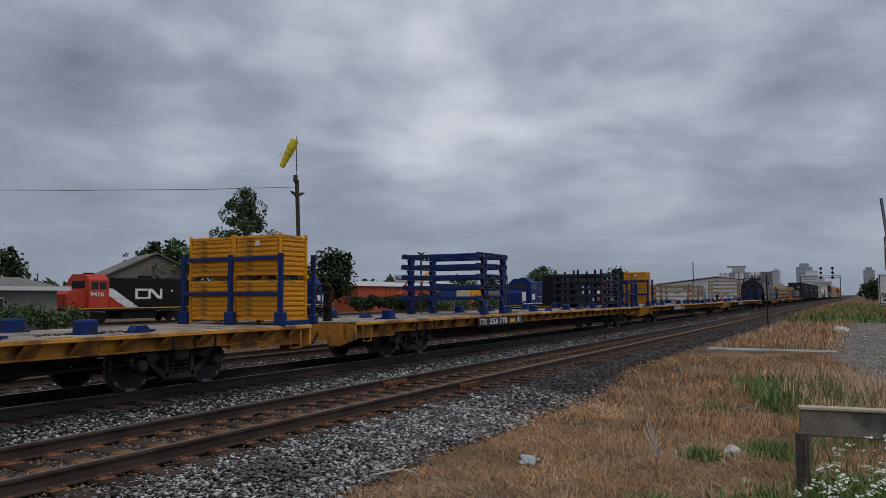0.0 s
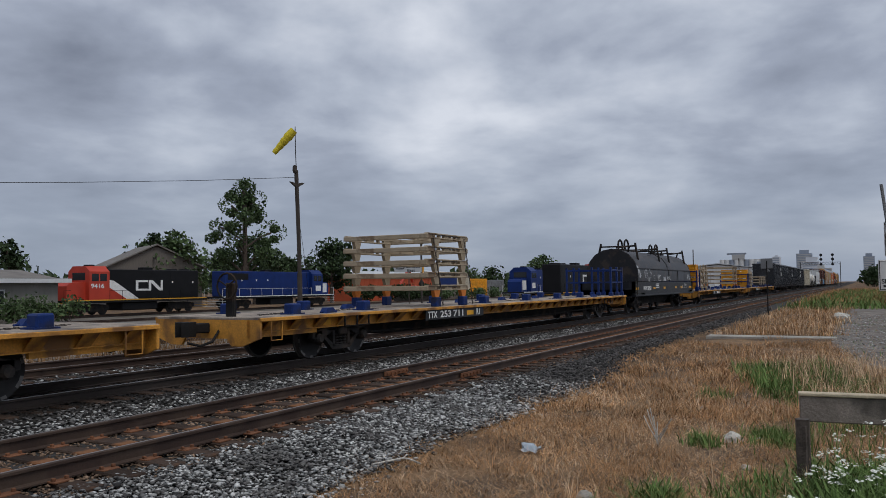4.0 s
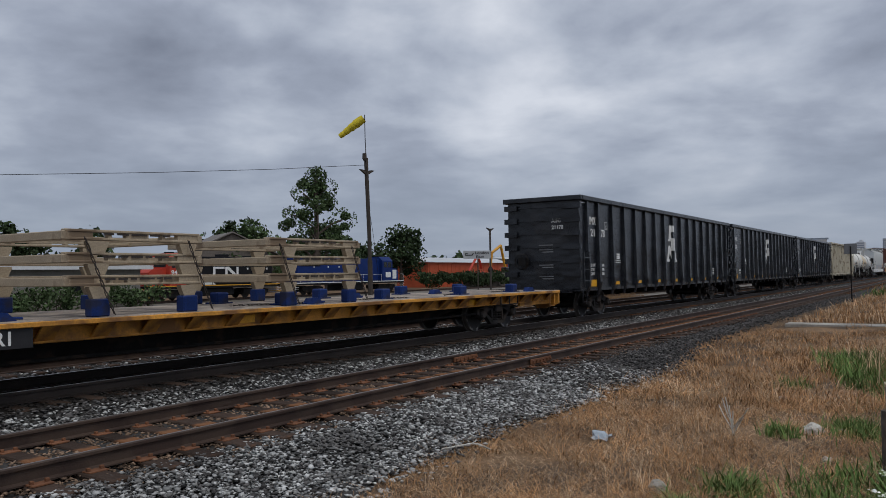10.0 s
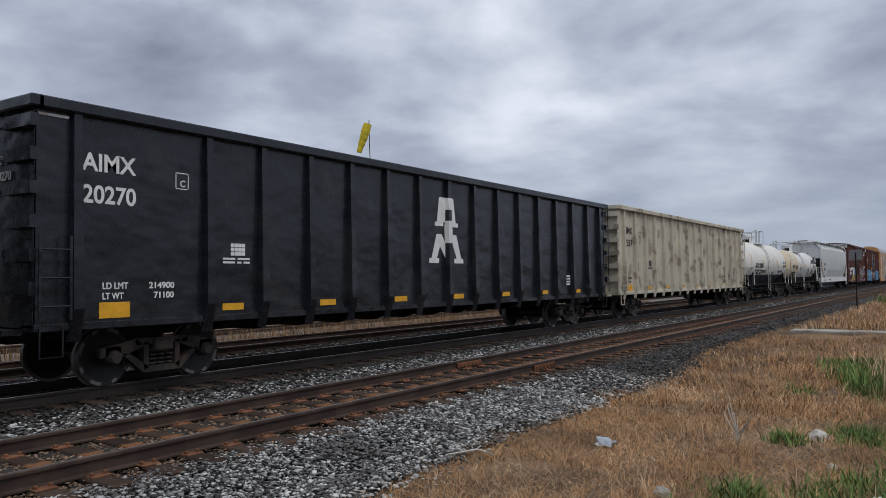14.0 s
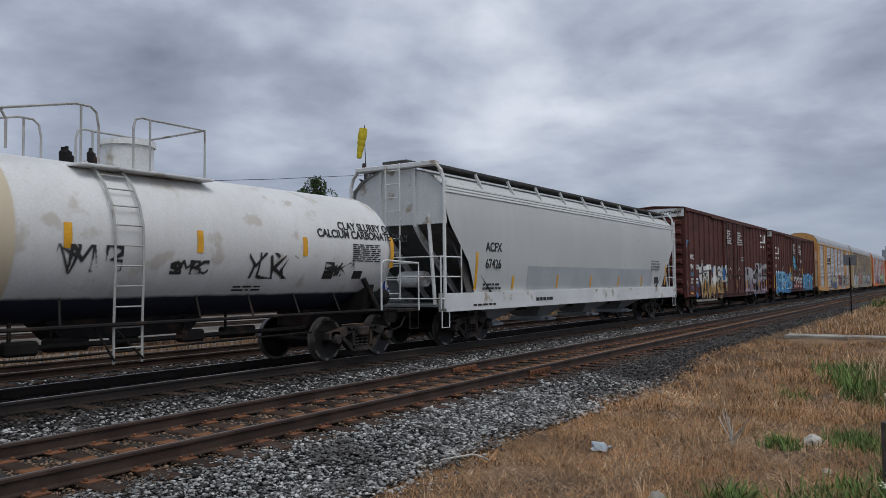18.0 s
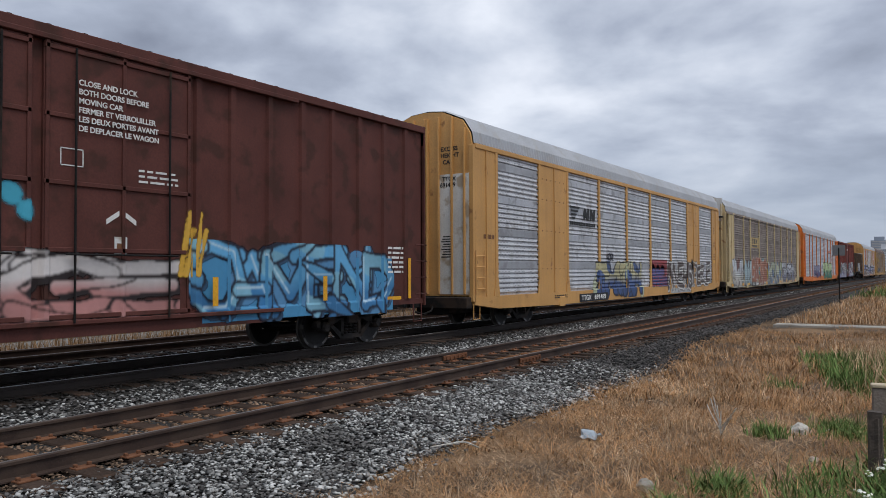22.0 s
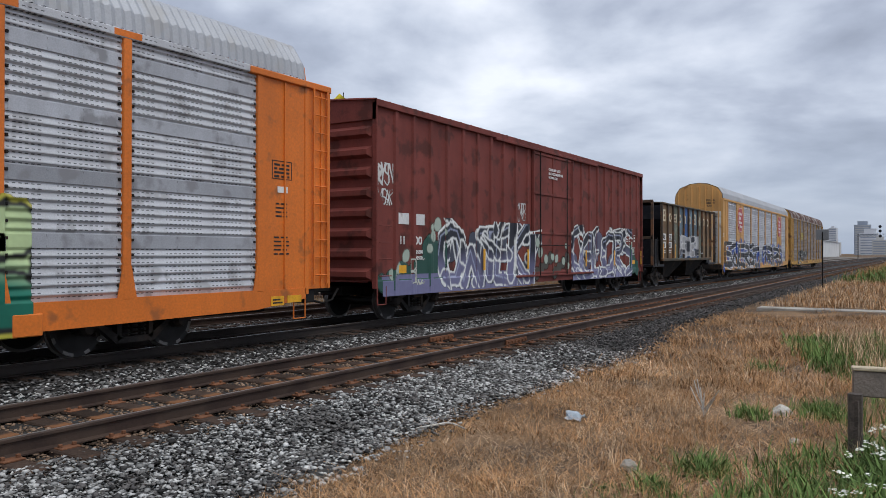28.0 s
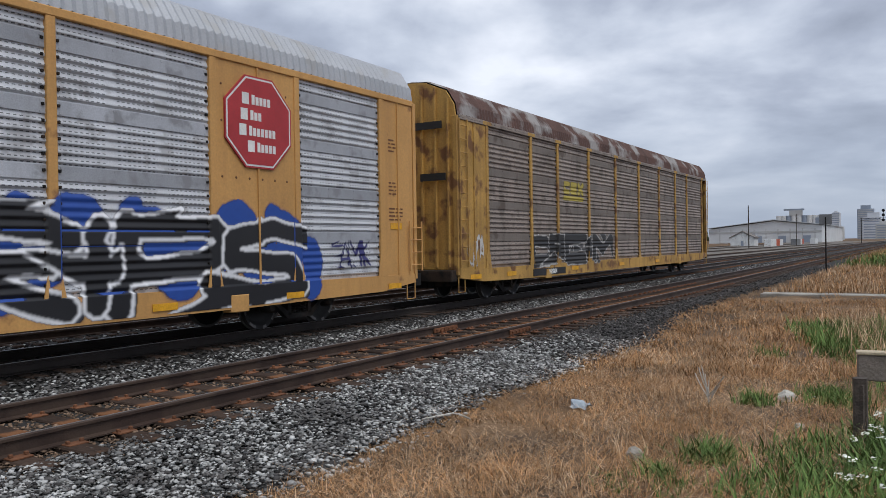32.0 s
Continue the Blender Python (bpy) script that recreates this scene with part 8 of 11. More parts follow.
def greenery():
    g = -0.95
    tree(92.3, 84, g, 20.0, 5.4, 3, LEAF, 9500, 0.21, "round", "tall open-crowned poplar behind the locomotives")
    tree(84.0, 90, g, 10.8, 6.5, 4, LEAF, 2600, 0.3)
    tree(99.0, 88, g, 11.0, 6.5, 5, LEAF_DARK, 2600, 0.3)
    tree(108, 92, g, 9.0, 5.0, 6, LEAF, 1600, 0.3)
    tree(104.5, 76.5, g, 10.4, 6.0, 7, LEAF_DARK, 4200, 0.28, label="dark broad-crowned tree at the hedge's end")
    for i, (x, y, h, w) in enumerate(((44, 112, 11, 7), (52, 118, 9.5, 6), (60, 115, 10.5, 6), (67, 120, 9, 6), (76, 118, 10, 6), (96, 108, 12, 6), (36, 108, 12, 7), (116, 112, 10, 6), (146, 120, 9.5, 6), (154, 124, 9, 6), (164, 120, 8.5, 6))):
        tree(x, y, g, h, w, 40 + i, LEAF_DARK, 1100, 0.42)
    tree(238, 90, g, 11.5, 8, 20, LEAF, 1500, 0.45)
    tree(246, 96, g, 10.5, 7, 21, LEAF, 1000, 0.45)
    tree(328, 90, g, 14.0, 10, 22, LEAF_DARK, 1500, 0.6)
    tree(200, 100, g, 8, 7, 23, LEAF, 900, 0.45)
    tree(215, 98, g, 7.5, 7, 24, LEAF_DARK, 900, 0.45)
    for i in range(9):
        x, y = 285 + 9 * i, -3.5 - 2.6 * i + (i % 3) * 2
        tree(x, y, -0.4, 5.6 + (i % 4) * 0.5, 4.6, 60 + i, LEAF_DARK, 900, 0.5, label="dark tree beside the distant track")
    for i in range(8):
        tree(420 + 60 * i, -16 + 5 * (i % 2), -0.4, 9 + i % 3, 7, 80 + i, LEAF_DARK, 350, 0.9, label="distant dark tree beside the track")
    for i in range(11):
        shrub(26 + 1.7 * i, 58.8 - 0.4 * (i % 2), g, 2.6, 1.6 + 0.9 * ((i * 7) % 3) / 2, 100 + i, LEAF, 420, 0.16)
    hedge = thing("hedge", "dense vine-covered green hedge along a board fence", "hedge", at=pose(104, 71.5, g))
    rng = np.random.default_rng(9)
    c = np.stack([np.linspace(0, 27, 60), rng.random(60) * 1.0, 1.0 + 1.3 * rng.random(60)], 1)
    v, f = leaves(rng, c, 0.8 + 0.5 * rng.random(60), 7000, 0.2)
    part("foliage", big_mesh("foliage", v, f, LEAF_DARK), LEAF_DARK, hedge)
    for i in range(14):
        shrub(131 + 2.6 * i, 70 + (i % 3), g, 2.8, 1.7 + 0.5 * (i % 2), 130 + i, LEAF, 320, 0.2)
    fence = thing("board_fence", "grey vertical board fence behind the sidings", "fence", at=pose(118, 72.8, g))
    slat = Shape().box(0, 0.24, 0, 0.04, 0, 2.6).mesh("slat", OLD_WOOD)
    for i in range(110):
        o = part("slat", slat, OLD_WOOD, fence)
        o.matrix_basis = pose(i * 0.26, 0, 0)
    # dead reeds beyond the siding
    rng = np.random.default_rng(12)
    n = 9000
    p = np.stack([rng.random(n) * 60 - 2, 19.3 + rng.random(n) * 1.6, np.full(n, -0.55)], 1)
    me = scattered("dry_reeds", BLADE_V, BLADE_F, p, rng.random(n) * 6.3, np.stack([0.012 + 0.012 * rng.random(n), np.ones(n) * 0.4, 0.35 + 0.3 * rng.random(n)], 1), REED)
    tagged(new("dry_reeds", me), "dead brown reeds beyond the siding", "reeds", kind="stuff")


BLADE_V = [(-0.5, 0, 0), (0.5, 0, 0), (-0.42, 0.12, 0.5), (0.42, 0.12, 0.5), (0, 0.5, 1.0)]
BLADE_F = [(0, 1, 3), (0, 3, 2), (2, 3, 4)]
REED = material("dead_reed", (0.24, 0.145, 0.075), 0.9, 0, 0.2, 1, 10, 0.0, per_island=0.35, spec=0.1)
greenery()


def skyline():
    b = thing("warehouse", "wide pale metal warehouse with a low gable", "warehouse", at=pose(600, 0, -1.0))
    part("wall", Shape().prism([(61, 0), (137, 0), (137, 10.5), (92, 15.6), (61, 12.0)], 0, 160, "x"), METAL_WALL, b)
    part("roof", Shape().prism([(60, 12.2), (92, 16.2), (138, 11.0), (138, 11.4), (92, 16.8), (60, 12.7)], -1.5, 161, "x"), METAL_ROOF, b)
    part("wall_band", Shape().box(-0.3, 0, 61, 137, 7.2, 8.4), CITY_C, b)
    for i in range(9):
        part("wall_joint", Shape().box(-0.35, 0, 65 + i * 8, 65.5 + i * 8, 0, 10), CITY_C, b)
    for i in range(4):
        part("loading_door", Shape().box(-0.4, 0, 68 + i * 16, 73 + i * 16, 0, 5), CITY_B, b)
    h = thing("small_house", "small white house beyond the siding", "house", at=pose(330, 58, -1.0))
    part("wall", Shape().prism([(0, 0), (9, 0), (9, 3.4), (4.5, 5.6), (0, 3.4)], 0, 9, "x"), PALE, h)
    part("roof", Shape().prism([(-0.5, 3.2), (4.5, 5.8), (9.5, 3.2), (9.5, 3.5), (4.5, 6.1), (-0.5, 3.5)], -0.4, 9.4, "x"), ROOFING, h)
    part("door", Shape().box(-0.05, 0, 4, 5, 0, 2.1), CITY_B, h)
    for i in range(7):
        c = thing("storage_container", "pale storage container in the distant yard", "container", "storage containers", at=pose(300 + 22 * i, 47 + 2 * (i % 3), -1.0))
        part("body", Shape().soft(0, 12, 0, 2.4, 0, 2.6, 0.05), (PALE, RED_BUILDING, METAL_WALL, MID_GREY)[i % 4], c)
    s = thing("silo_group", "tall pale concrete grain silos", "silo", at=pose(1000, 0, -1.0))
    for i in range(9):
        part("silo", Shape().lathe([(0.0, 30), (3.0, 30), (3.0, 0)], (0, 103 + i * 5.6, 0), "z", 14), PALE if i not in (3, 6) else CITY_B, s, "", True)
    part("head_house", Shape().box(-3, 3, 122, 136, 30, 36), CITY_C, s)
    part("gallery", Shape().box(-2, 2, 120, 142, 36, 38), CITY_B, s)
    part("annex", Shape().box(-3, 6, 97, 108, 0, 27), CITY_B, s)

    def block(x, y0, y1, z, mat, floors, label, top=None):
        d = thing("city_building", label, "building", "distant buildings", at=pose(x, 0, -1.0))
        part("wall", Shape().box(0, 30, y0, y1, 0, z), mat, d)
        if top:
            part("penthouse", Shape().box(5, 25, y0 + (y1 - y0) * top[0], y0 + (y1 - y0) * top[1], z, z + top[2]), mat, d)
        for i in range(floors):
            za = z * (i + 0.45) / (floors + 0.3)
            part("window_band", Shape().box(-0.15, 0, y0 + 0.06 * (y1 - y0), y1 - 0.06 * (y1 - y0), za, za + 0.42 * z / (floors + 0.3)), CITY_B if mat != CITY_B else CITY_C, d)
        return d
    block(1500, 140, 152, 40, CITY_B, 10, "slate-grey distant high-rise block", (0.2, 0.8, 4))
    block(1500, 125, 137, 47, CITY_A, 12, "pale distant apartment block", (0.3, 0.7, 3))
    block(1550, 158, 170, 36, CITY_A, 9, "pale distant apartment block")
    block(1700, 83, 111, 58, CITY_B, 17, "tall dark glass office tower", (0.2, 0.8, 7))
    block(1500, 62, 90, 37, CITY_A, 8, "white stepped hospital building", (0.1, 0.75, 8))
    block(1400, 40, 66, 24, CITY_C, 6, "pale distant institutional building", (0.4, 0.8, 5))
    block(1300, 104, 122, 19, CITY_C, 5, "low distant brick city building")
    block(1600, -24, -6, 47, CITY_B, 14, "dark distant residential tower", (0.2, 0.8, 5))
    block(1800, 190, 215, 30, CITY_C, 7, "low pale distant office block")
    block(1800, 230, 246, 34, CITY_A, 8, "low pale distant office block")
    t = thing("far_treeline", "dark band of far woods on the horizon", "trees", kind="stuff")
    rng = np.random.default_rng(5)
    v, f = [], []
    c = np.stack([rng.uniform(150, 2200, 700), rng.uniform(140, 420, 700), 2 + 4 * rng.random(700)], 1)
    c[:, 1] = np.maximum(c[:, 1], 140 + c[:, 0] * 0.05)
    v, f = leaves(rng, c, 4 + 4 * rng.random(700), 9000, 1.9)
    part("crowns", big_mesh("crowns", v, f, LEAF_DARK), LEAF_DARK, t)
    # signal bridge over the tracks
    s = thing("signal_gantry", "dark steel signal gantry with round signal heads", "signal", at=pose(300, 0, -0.4))
    for y in (5.9, 18.4):
        part("tower", Shape().soft(-0.12, 0.12, y - 0.1, y + 0.1, 0, 8.6, 0.02).soft(0.6, 0.84, y - 0.1, y + 0.1, 0, 8.6, 0.02), STEEL, s)
    lat = Shape()
    for x in (0, 0.75):
        for z in (7.9, 8.6):
            lat.tube([(x, 5.7, z), (x, 18.6, z)], 0.05, 5)
        for i in range(12):
            lat.tube([(x, 5.9 + 1.05 * i, 7.9), (x, 6.9 + 1.05 * i, 8.6)], 0.03, 4)
    part("truss", lat, STEEL, s)
    for y in (8.2, 11.8):
        part("signal_mast", Shape().tube([(-0.2, y, 7.4), (-0.2, y, 11.5)], 0.06, 6), STEEL, s)
        for z in (7.9, 9.6, 11.1):
            part("signal_head", Shape().lathe([(0.0, -0.32), (0.48, -0.32), (0.48, -0.28), (0.2, -0.25), (0.2, 0.1), (0.0, 0.1)], (-0.2, y, z), "x", 16), LOCO_BLACK, s)


skyline()


# ---- the verge in front ----
STRAW = material("dry_straw", (0.365, 0.205, 0.098), 0.9, 0, 0.3, 0.8, 6, 0.0, per_island=0.65, spec=0.15)
STRAW_PALE = material("pale_straw", (0.58, 0.415, 0.265), 0.9, 0, 0.25, 0.8, 6, 0.0, per_island=0.4, spec=0.15)
GREEN = material("weed_green", (0.115, 0.180, 0.052), 0.8, 0, 0.25, 0.8, 6, 0.0, per_island=0.45, spec=0.2)
PETAL = material("white_umbel", (0.72, 0.74, 0.66), 0.8, 0, 0.1, 2, 10, 0.0, per_island=0.15)
CHALK = material("pale_rock", (0.50, 0.48, 0.43), 0.9, 0, 0.25, 5, 40, 0.5, stain=(0.26, 0.24, 0.2), amount=0.3)
PLASTIC = material("crumpled_plastic", (0.33, 0.38, 0.42), 0.35, 0, 0.25, 8, 40, 0.3)
SIGN_WHITE = material("sign_face", (0.66, 0.66, 0.64), 0.4, 0, 0.06, 3, 30, 0.0)


def toe(x):
    return toe_line(x) - 0.02


def make_grass():
    rng = np.random.default_rng(21)

    def tufts(n_tufts, per, x0, x1, y0, y1, hmin, hmax, width, mat, name, label, spread=0.12, lean=0.9, power=1.0, keep=None, low=-0.42):
        cx = x0 + (x1 - x0) * rng.random(n_tufts) ** power
        hi = toe(cx) if y1 is None else np.full(n_tufts, y1)
        cy = y0 + (hi - y0) * rng.random(n_tufts)
        if keep is not None:
            ok = keep(cx, cy)
            cx, cy = cx[ok], cy[ok]
        m = len(cx)
        k = np.repeat(np.arange(m), per)
        n = m * per
        th = rng.random(m) * 0.6 + 0.7
        px = cx[k] + rng.normal(size=n) * spread
        py = cy[k] + rng.normal(size=n) * spread
        hgt = (hmin + (hmax - hmin) * rng.random(n) ** 1.5) * th[k]
        bend = lean * (0.2 + rng.random(n)) * hgt
        z = np.full(n, low) + np.where(py < 3, 0.05, 0.0)
        me = scattered(name, BLADE_V, BLADE_F, np.stack([px, py, z], 1), rng.random(n) * 6.283, np.stack([width * (0.6 + 0.8 * rng.random(n)), bend * 2, hgt], 1), mat)
        tagged(new(name, me), label, "grass", kind="stuff")

    def bare(x, y):
        return (np.sin(x * 1.3 + 1) * np.cos(y * 1.7) + 0.6 * np.sin(x * 3.1 + y * 2.3) * np.cos(y * 4.1 - x) + rng.normal(size=len(x)) * 0.35 > -0.62) & ~((x > 27.6) & (x < 31.6) & (rng.random(len(x)) < 0.93)) & ~((x > 19.5) & (y < np.interp(x, [19.5, 24, 28, 60], [-0.4, 0.3, 0.85, 0.75])))
    tufts(4200, 19, 4.2, 13, -2.2, None, 0.02, 0.13, 0.0048, STRAW, "dry_grass", "brown matted dry grass", keep=bare, lean=3.0)
    tufts(2000, 9, 4.5, 14, -2.2, None, 0.02, 0.11, 0.004, STRAW_PALE, "dry_grass", "pale dry grass stalks", keep=bare, lean=4.0)
    tufts(3600, 11, 12, 30, -2.6, None, 0.04, 0.20, 0.009, STRAW, "dry_grass", "brown dry grass along the verge", power=1.3, keep=bare, lean=1.8, spread=0.16)
    tufts(1100, 8, 12, 34, -2.6, None, 0.05, 0.20, 0.008, STRAW_PALE, "dry_grass", "pale dry grass stalks along the verge", power=1.2, keep=bare, lean=2.2, spread=0.18)
    tufts(2200, 8, 29, 80, -4, 4.9, 0.1, 0.36, 0.022, STRAW, "dry_grass", "brown dry grass beyond the slab", power=1.3, keep=bare, lean=1.0, spread=0.3)
    tufts(700, 8, 32, 80, -4, 4.9, 0.15, 0.45, 0.02, STRAW_PALE, "dry_grass", "pale dry grass beyond the slab", power=1.3, keep=bare, lean=0.8, spread=0.3)
    tufts(900, 8, 70, 190, -8, 5.5, 0.3, 0.7, 0.06, STRAW, "dry_grass", "distant brown grass", power=1.2, spread=0.6)
    tufts(2800, 7, 4.3, 15, -2.2, None, 0.010, 0.05, 0.006, STRAW_PALE, "dry_grass", "flattened pale straw", lean=7, spread=0.2)
    tufts(150, 9, 4.8, 13, -1.5, 4.2, 0.10, 0.28, 0.0045, STRAW_PALE, "dry_grass", "upright pale stalks in clumps", keep=bare, lean=0.7, spread=0.06)
    tufts(230, 8, 21, 50, -3.4, 0.9, 0.04, 0.16, 0.010, STRAW, "dry_grass", "sparse dry grass on the lane", power=1.2, spread=0.25, lean=1.2)
    tufts(60, 9, 22, 52, -1.6, 0.9, 0.05, 0.2, 0.012, GREEN, "green_weeds", "sparse green weeds on the lane", power=1.2, spread=0.2)
    tufts(1600, 9, -8, 4.6, -6, 4.5, 0.02, 0.14, 0.008, STRAW, "dry_grass", "brown dry grass round the lookout", keep=bare, lean=2.2, spread=0.2)
    # green weeds: the patch beyond the board, the small tufts and the flowers' bed
    tufts(300, 12, 12.0, 21.5, -2.5, 2.6, 0.2, 0.62, 0.009, STRAW_PALE, "dry_grass", "dry stalks among the green weeds", lean=0.9, spread=0.2, keep=lambda x, y: (y < 0.6 + 0.15 * (x - 12)) & (y < 2.8 - 0.5 * np.maximum(x - 18.5, 0)))
    tufts(560, 16, 12.0, 21.0, -1.6, 2.6, 0.08, 0.32, 0.013, GREEN, "green_weeds", "patch of tall green weeds in the dry grass", lean=0.6, keep=lambda x, y: (y < 0.75 + 0.24 * (x - 12.2)) & (y < 2.45 - 0.75 * np.maximum(x - 18.6, 0)) & (y > -1.6 + 0.28 * (x - 12)))
    tufts(150, 16, 14.2, 19.2, 0.9, 2.6, 0.12, 0.32, 0.018, GREEN, "green_weeds", "dense green clump at the patch's edge", lean=0.8, keep=lambda x, y: (y < 0.95 + 0.24 * (x - 12.2)) & (y > 0.3 + 0.24 * (x - 12.2)))
    tufts(520, 14, 7.2, 9.15, -2.2, 0.42, 0.06, 0.26, 0.022, GREEN, "green_weeds", "leafy green weeds in front of the plank", lean=1.6, spread=0.16)
    tufts(900, 12, 5.4, 8.7, -2.2, 1.45, 0.03, 0.22, 0.018, GREEN, "green_weeds", "low green weeds under the white flowers", lean=0.9, keep=lambda x, y: y < 1.30 - 0.06 * (x - 6.2) + 0.16 * np.sin(x * 5) - 0.35 * np.maximum(x - 7.9, 0))
    tufts(44, 13, 7.1, 7.5, 1.58, 1.86, 0.06, 0.20, 0.014, GREEN, "green_weeds", "leafy weed clump at the path's edge", lean=1.3, spread=0.09)
    tufts(20, 13, 6.5, 6.8, 1.85, 2.05, 0.04, 0.14, 0.012, GREEN, "green_weeds", "small leafy weed clump in the dry grass", lean=1.3, spread=0.07)
    tufts(26, 12, 5.9, 6.5, 1.6, 2.3, 0.03, 0.10, 0.010, GREEN, "green_weeds", "low weeds in the trodden path", lean=1.3, spread=0.08)
    tufts(34, 16, 9.95, 10.25, 1.68, 1.90, 0.05, 0.19, 0.011, GREEN, "green_weeds", "small green tuft in the dry grass", lean=0.9, spread=0.07)
    tufts(70, 14, 10.2, 11.0, 0.7, 1.32, 0.04, 0.19, 0.012, GREEN, "green_weeds", "green tufts beside a pale rock", lean=1.0, spread=0.10)
    tufts(22, 12, 14.0, 14.8, 2.1, 2.5, 0.06, 0.2, 0.010, GREEN, "green_weeds", "thin green tuft in the dry grass", lean=0.9, spread=0.10)
    tufts(70, 14, 8.7, 12.5, -1.6, 0.7, 0.1, 0.4, 0.010, GREEN, "green_weeds", "green stalks behind the board", spread=0.25)
    tufts(1400, 8, 60, 150, -10, 4.6, 0.3, 0.75, 0.07, GREEN, "green_weeds", "strip of bright green growth beyond the lane", spread=0.5, keep=lambda x, y: (y > -0.02 * x) & (y < 4.8 - 0.02 * (x - 60)) | (y < -3))


def make_flowers():
    rng = np.random.default_rng(31)
    disc_v = [(0, 0, 0)] + [(math.cos(a), math.sin(a), 0.05) for a in np.linspace(0, 2 * math.pi, 7)[:-1]]
    disc_f = [(0, i + 1, (i + 1) % 6 + 1) for i in range(6)]
    n = 330
    cx = 6.4 + 2.7 * rng.random(n)
    cy = -2.0 + (0.62 - 0.05 * (cx - 6.4) + 2.0) * rng.random(n)
    top = -0.40 + 0.14 + 0.62 * rng.random(n) * np.clip((0.85 - cy) / 1.0, 0.2, 1)
    k = np.repeat(np.arange(n), 9)
    p = np.stack([cx[k] + rng.normal(size=n * 9) * 0.018, cy[k] + rng.normal(size=n * 9) * 0.018, top[k] + rng.normal(size=n * 9) * 0.006], 1)
    me = scattered("white_flowers", disc_v, disc_f, p, rng.random(n * 9) * 6.3, 0.008 + 0.007 * rng.random(n * 9), PETAL, rng.normal(size=n * 9) * 0.4)
    tagged(new("white_flowers", me), "flat white wildflower heads among green stalks", "flowers", kind="stuff")
    h = np.stack([np.full(n, 0.006), 0.02 * np.ones(n), top + 0.42], 1)
    me = scattered("flower_stalks", BLADE_V, BLADE_F, np.stack([cx, cy, np.full(n, -0.42)], 1), rng.random(n) * 6.3, h, GREEN)
    tagged(new("flower_stalks", me), "thin green wildflower stalks", "flowers", kind="stuff")


def lump(name, x, y, size, mat, seed, label, category, squash=0.7):
    bm = bmesh.new()
    bmesh.ops.create_icosphere(bm, subdivisions=3, radius=size)
    for v in bm.verts:
        v.co *= 1 + 0.35 * noise.noise(v.co * (1.6 / size) + Vector((seed, 0, 0))) + 0.12 * noise.noise(v.co * (5 / size))
        v.co.z *= squash
    me = bpy.data.meshes.new(name)
    bm.to_mesh(me)
    bm.free()
    me.materials.append(mat)
    ob = new(name, me)
    ob.matrix_world = pose(x, y, -0.36)
    return tagged(ob, label, category)


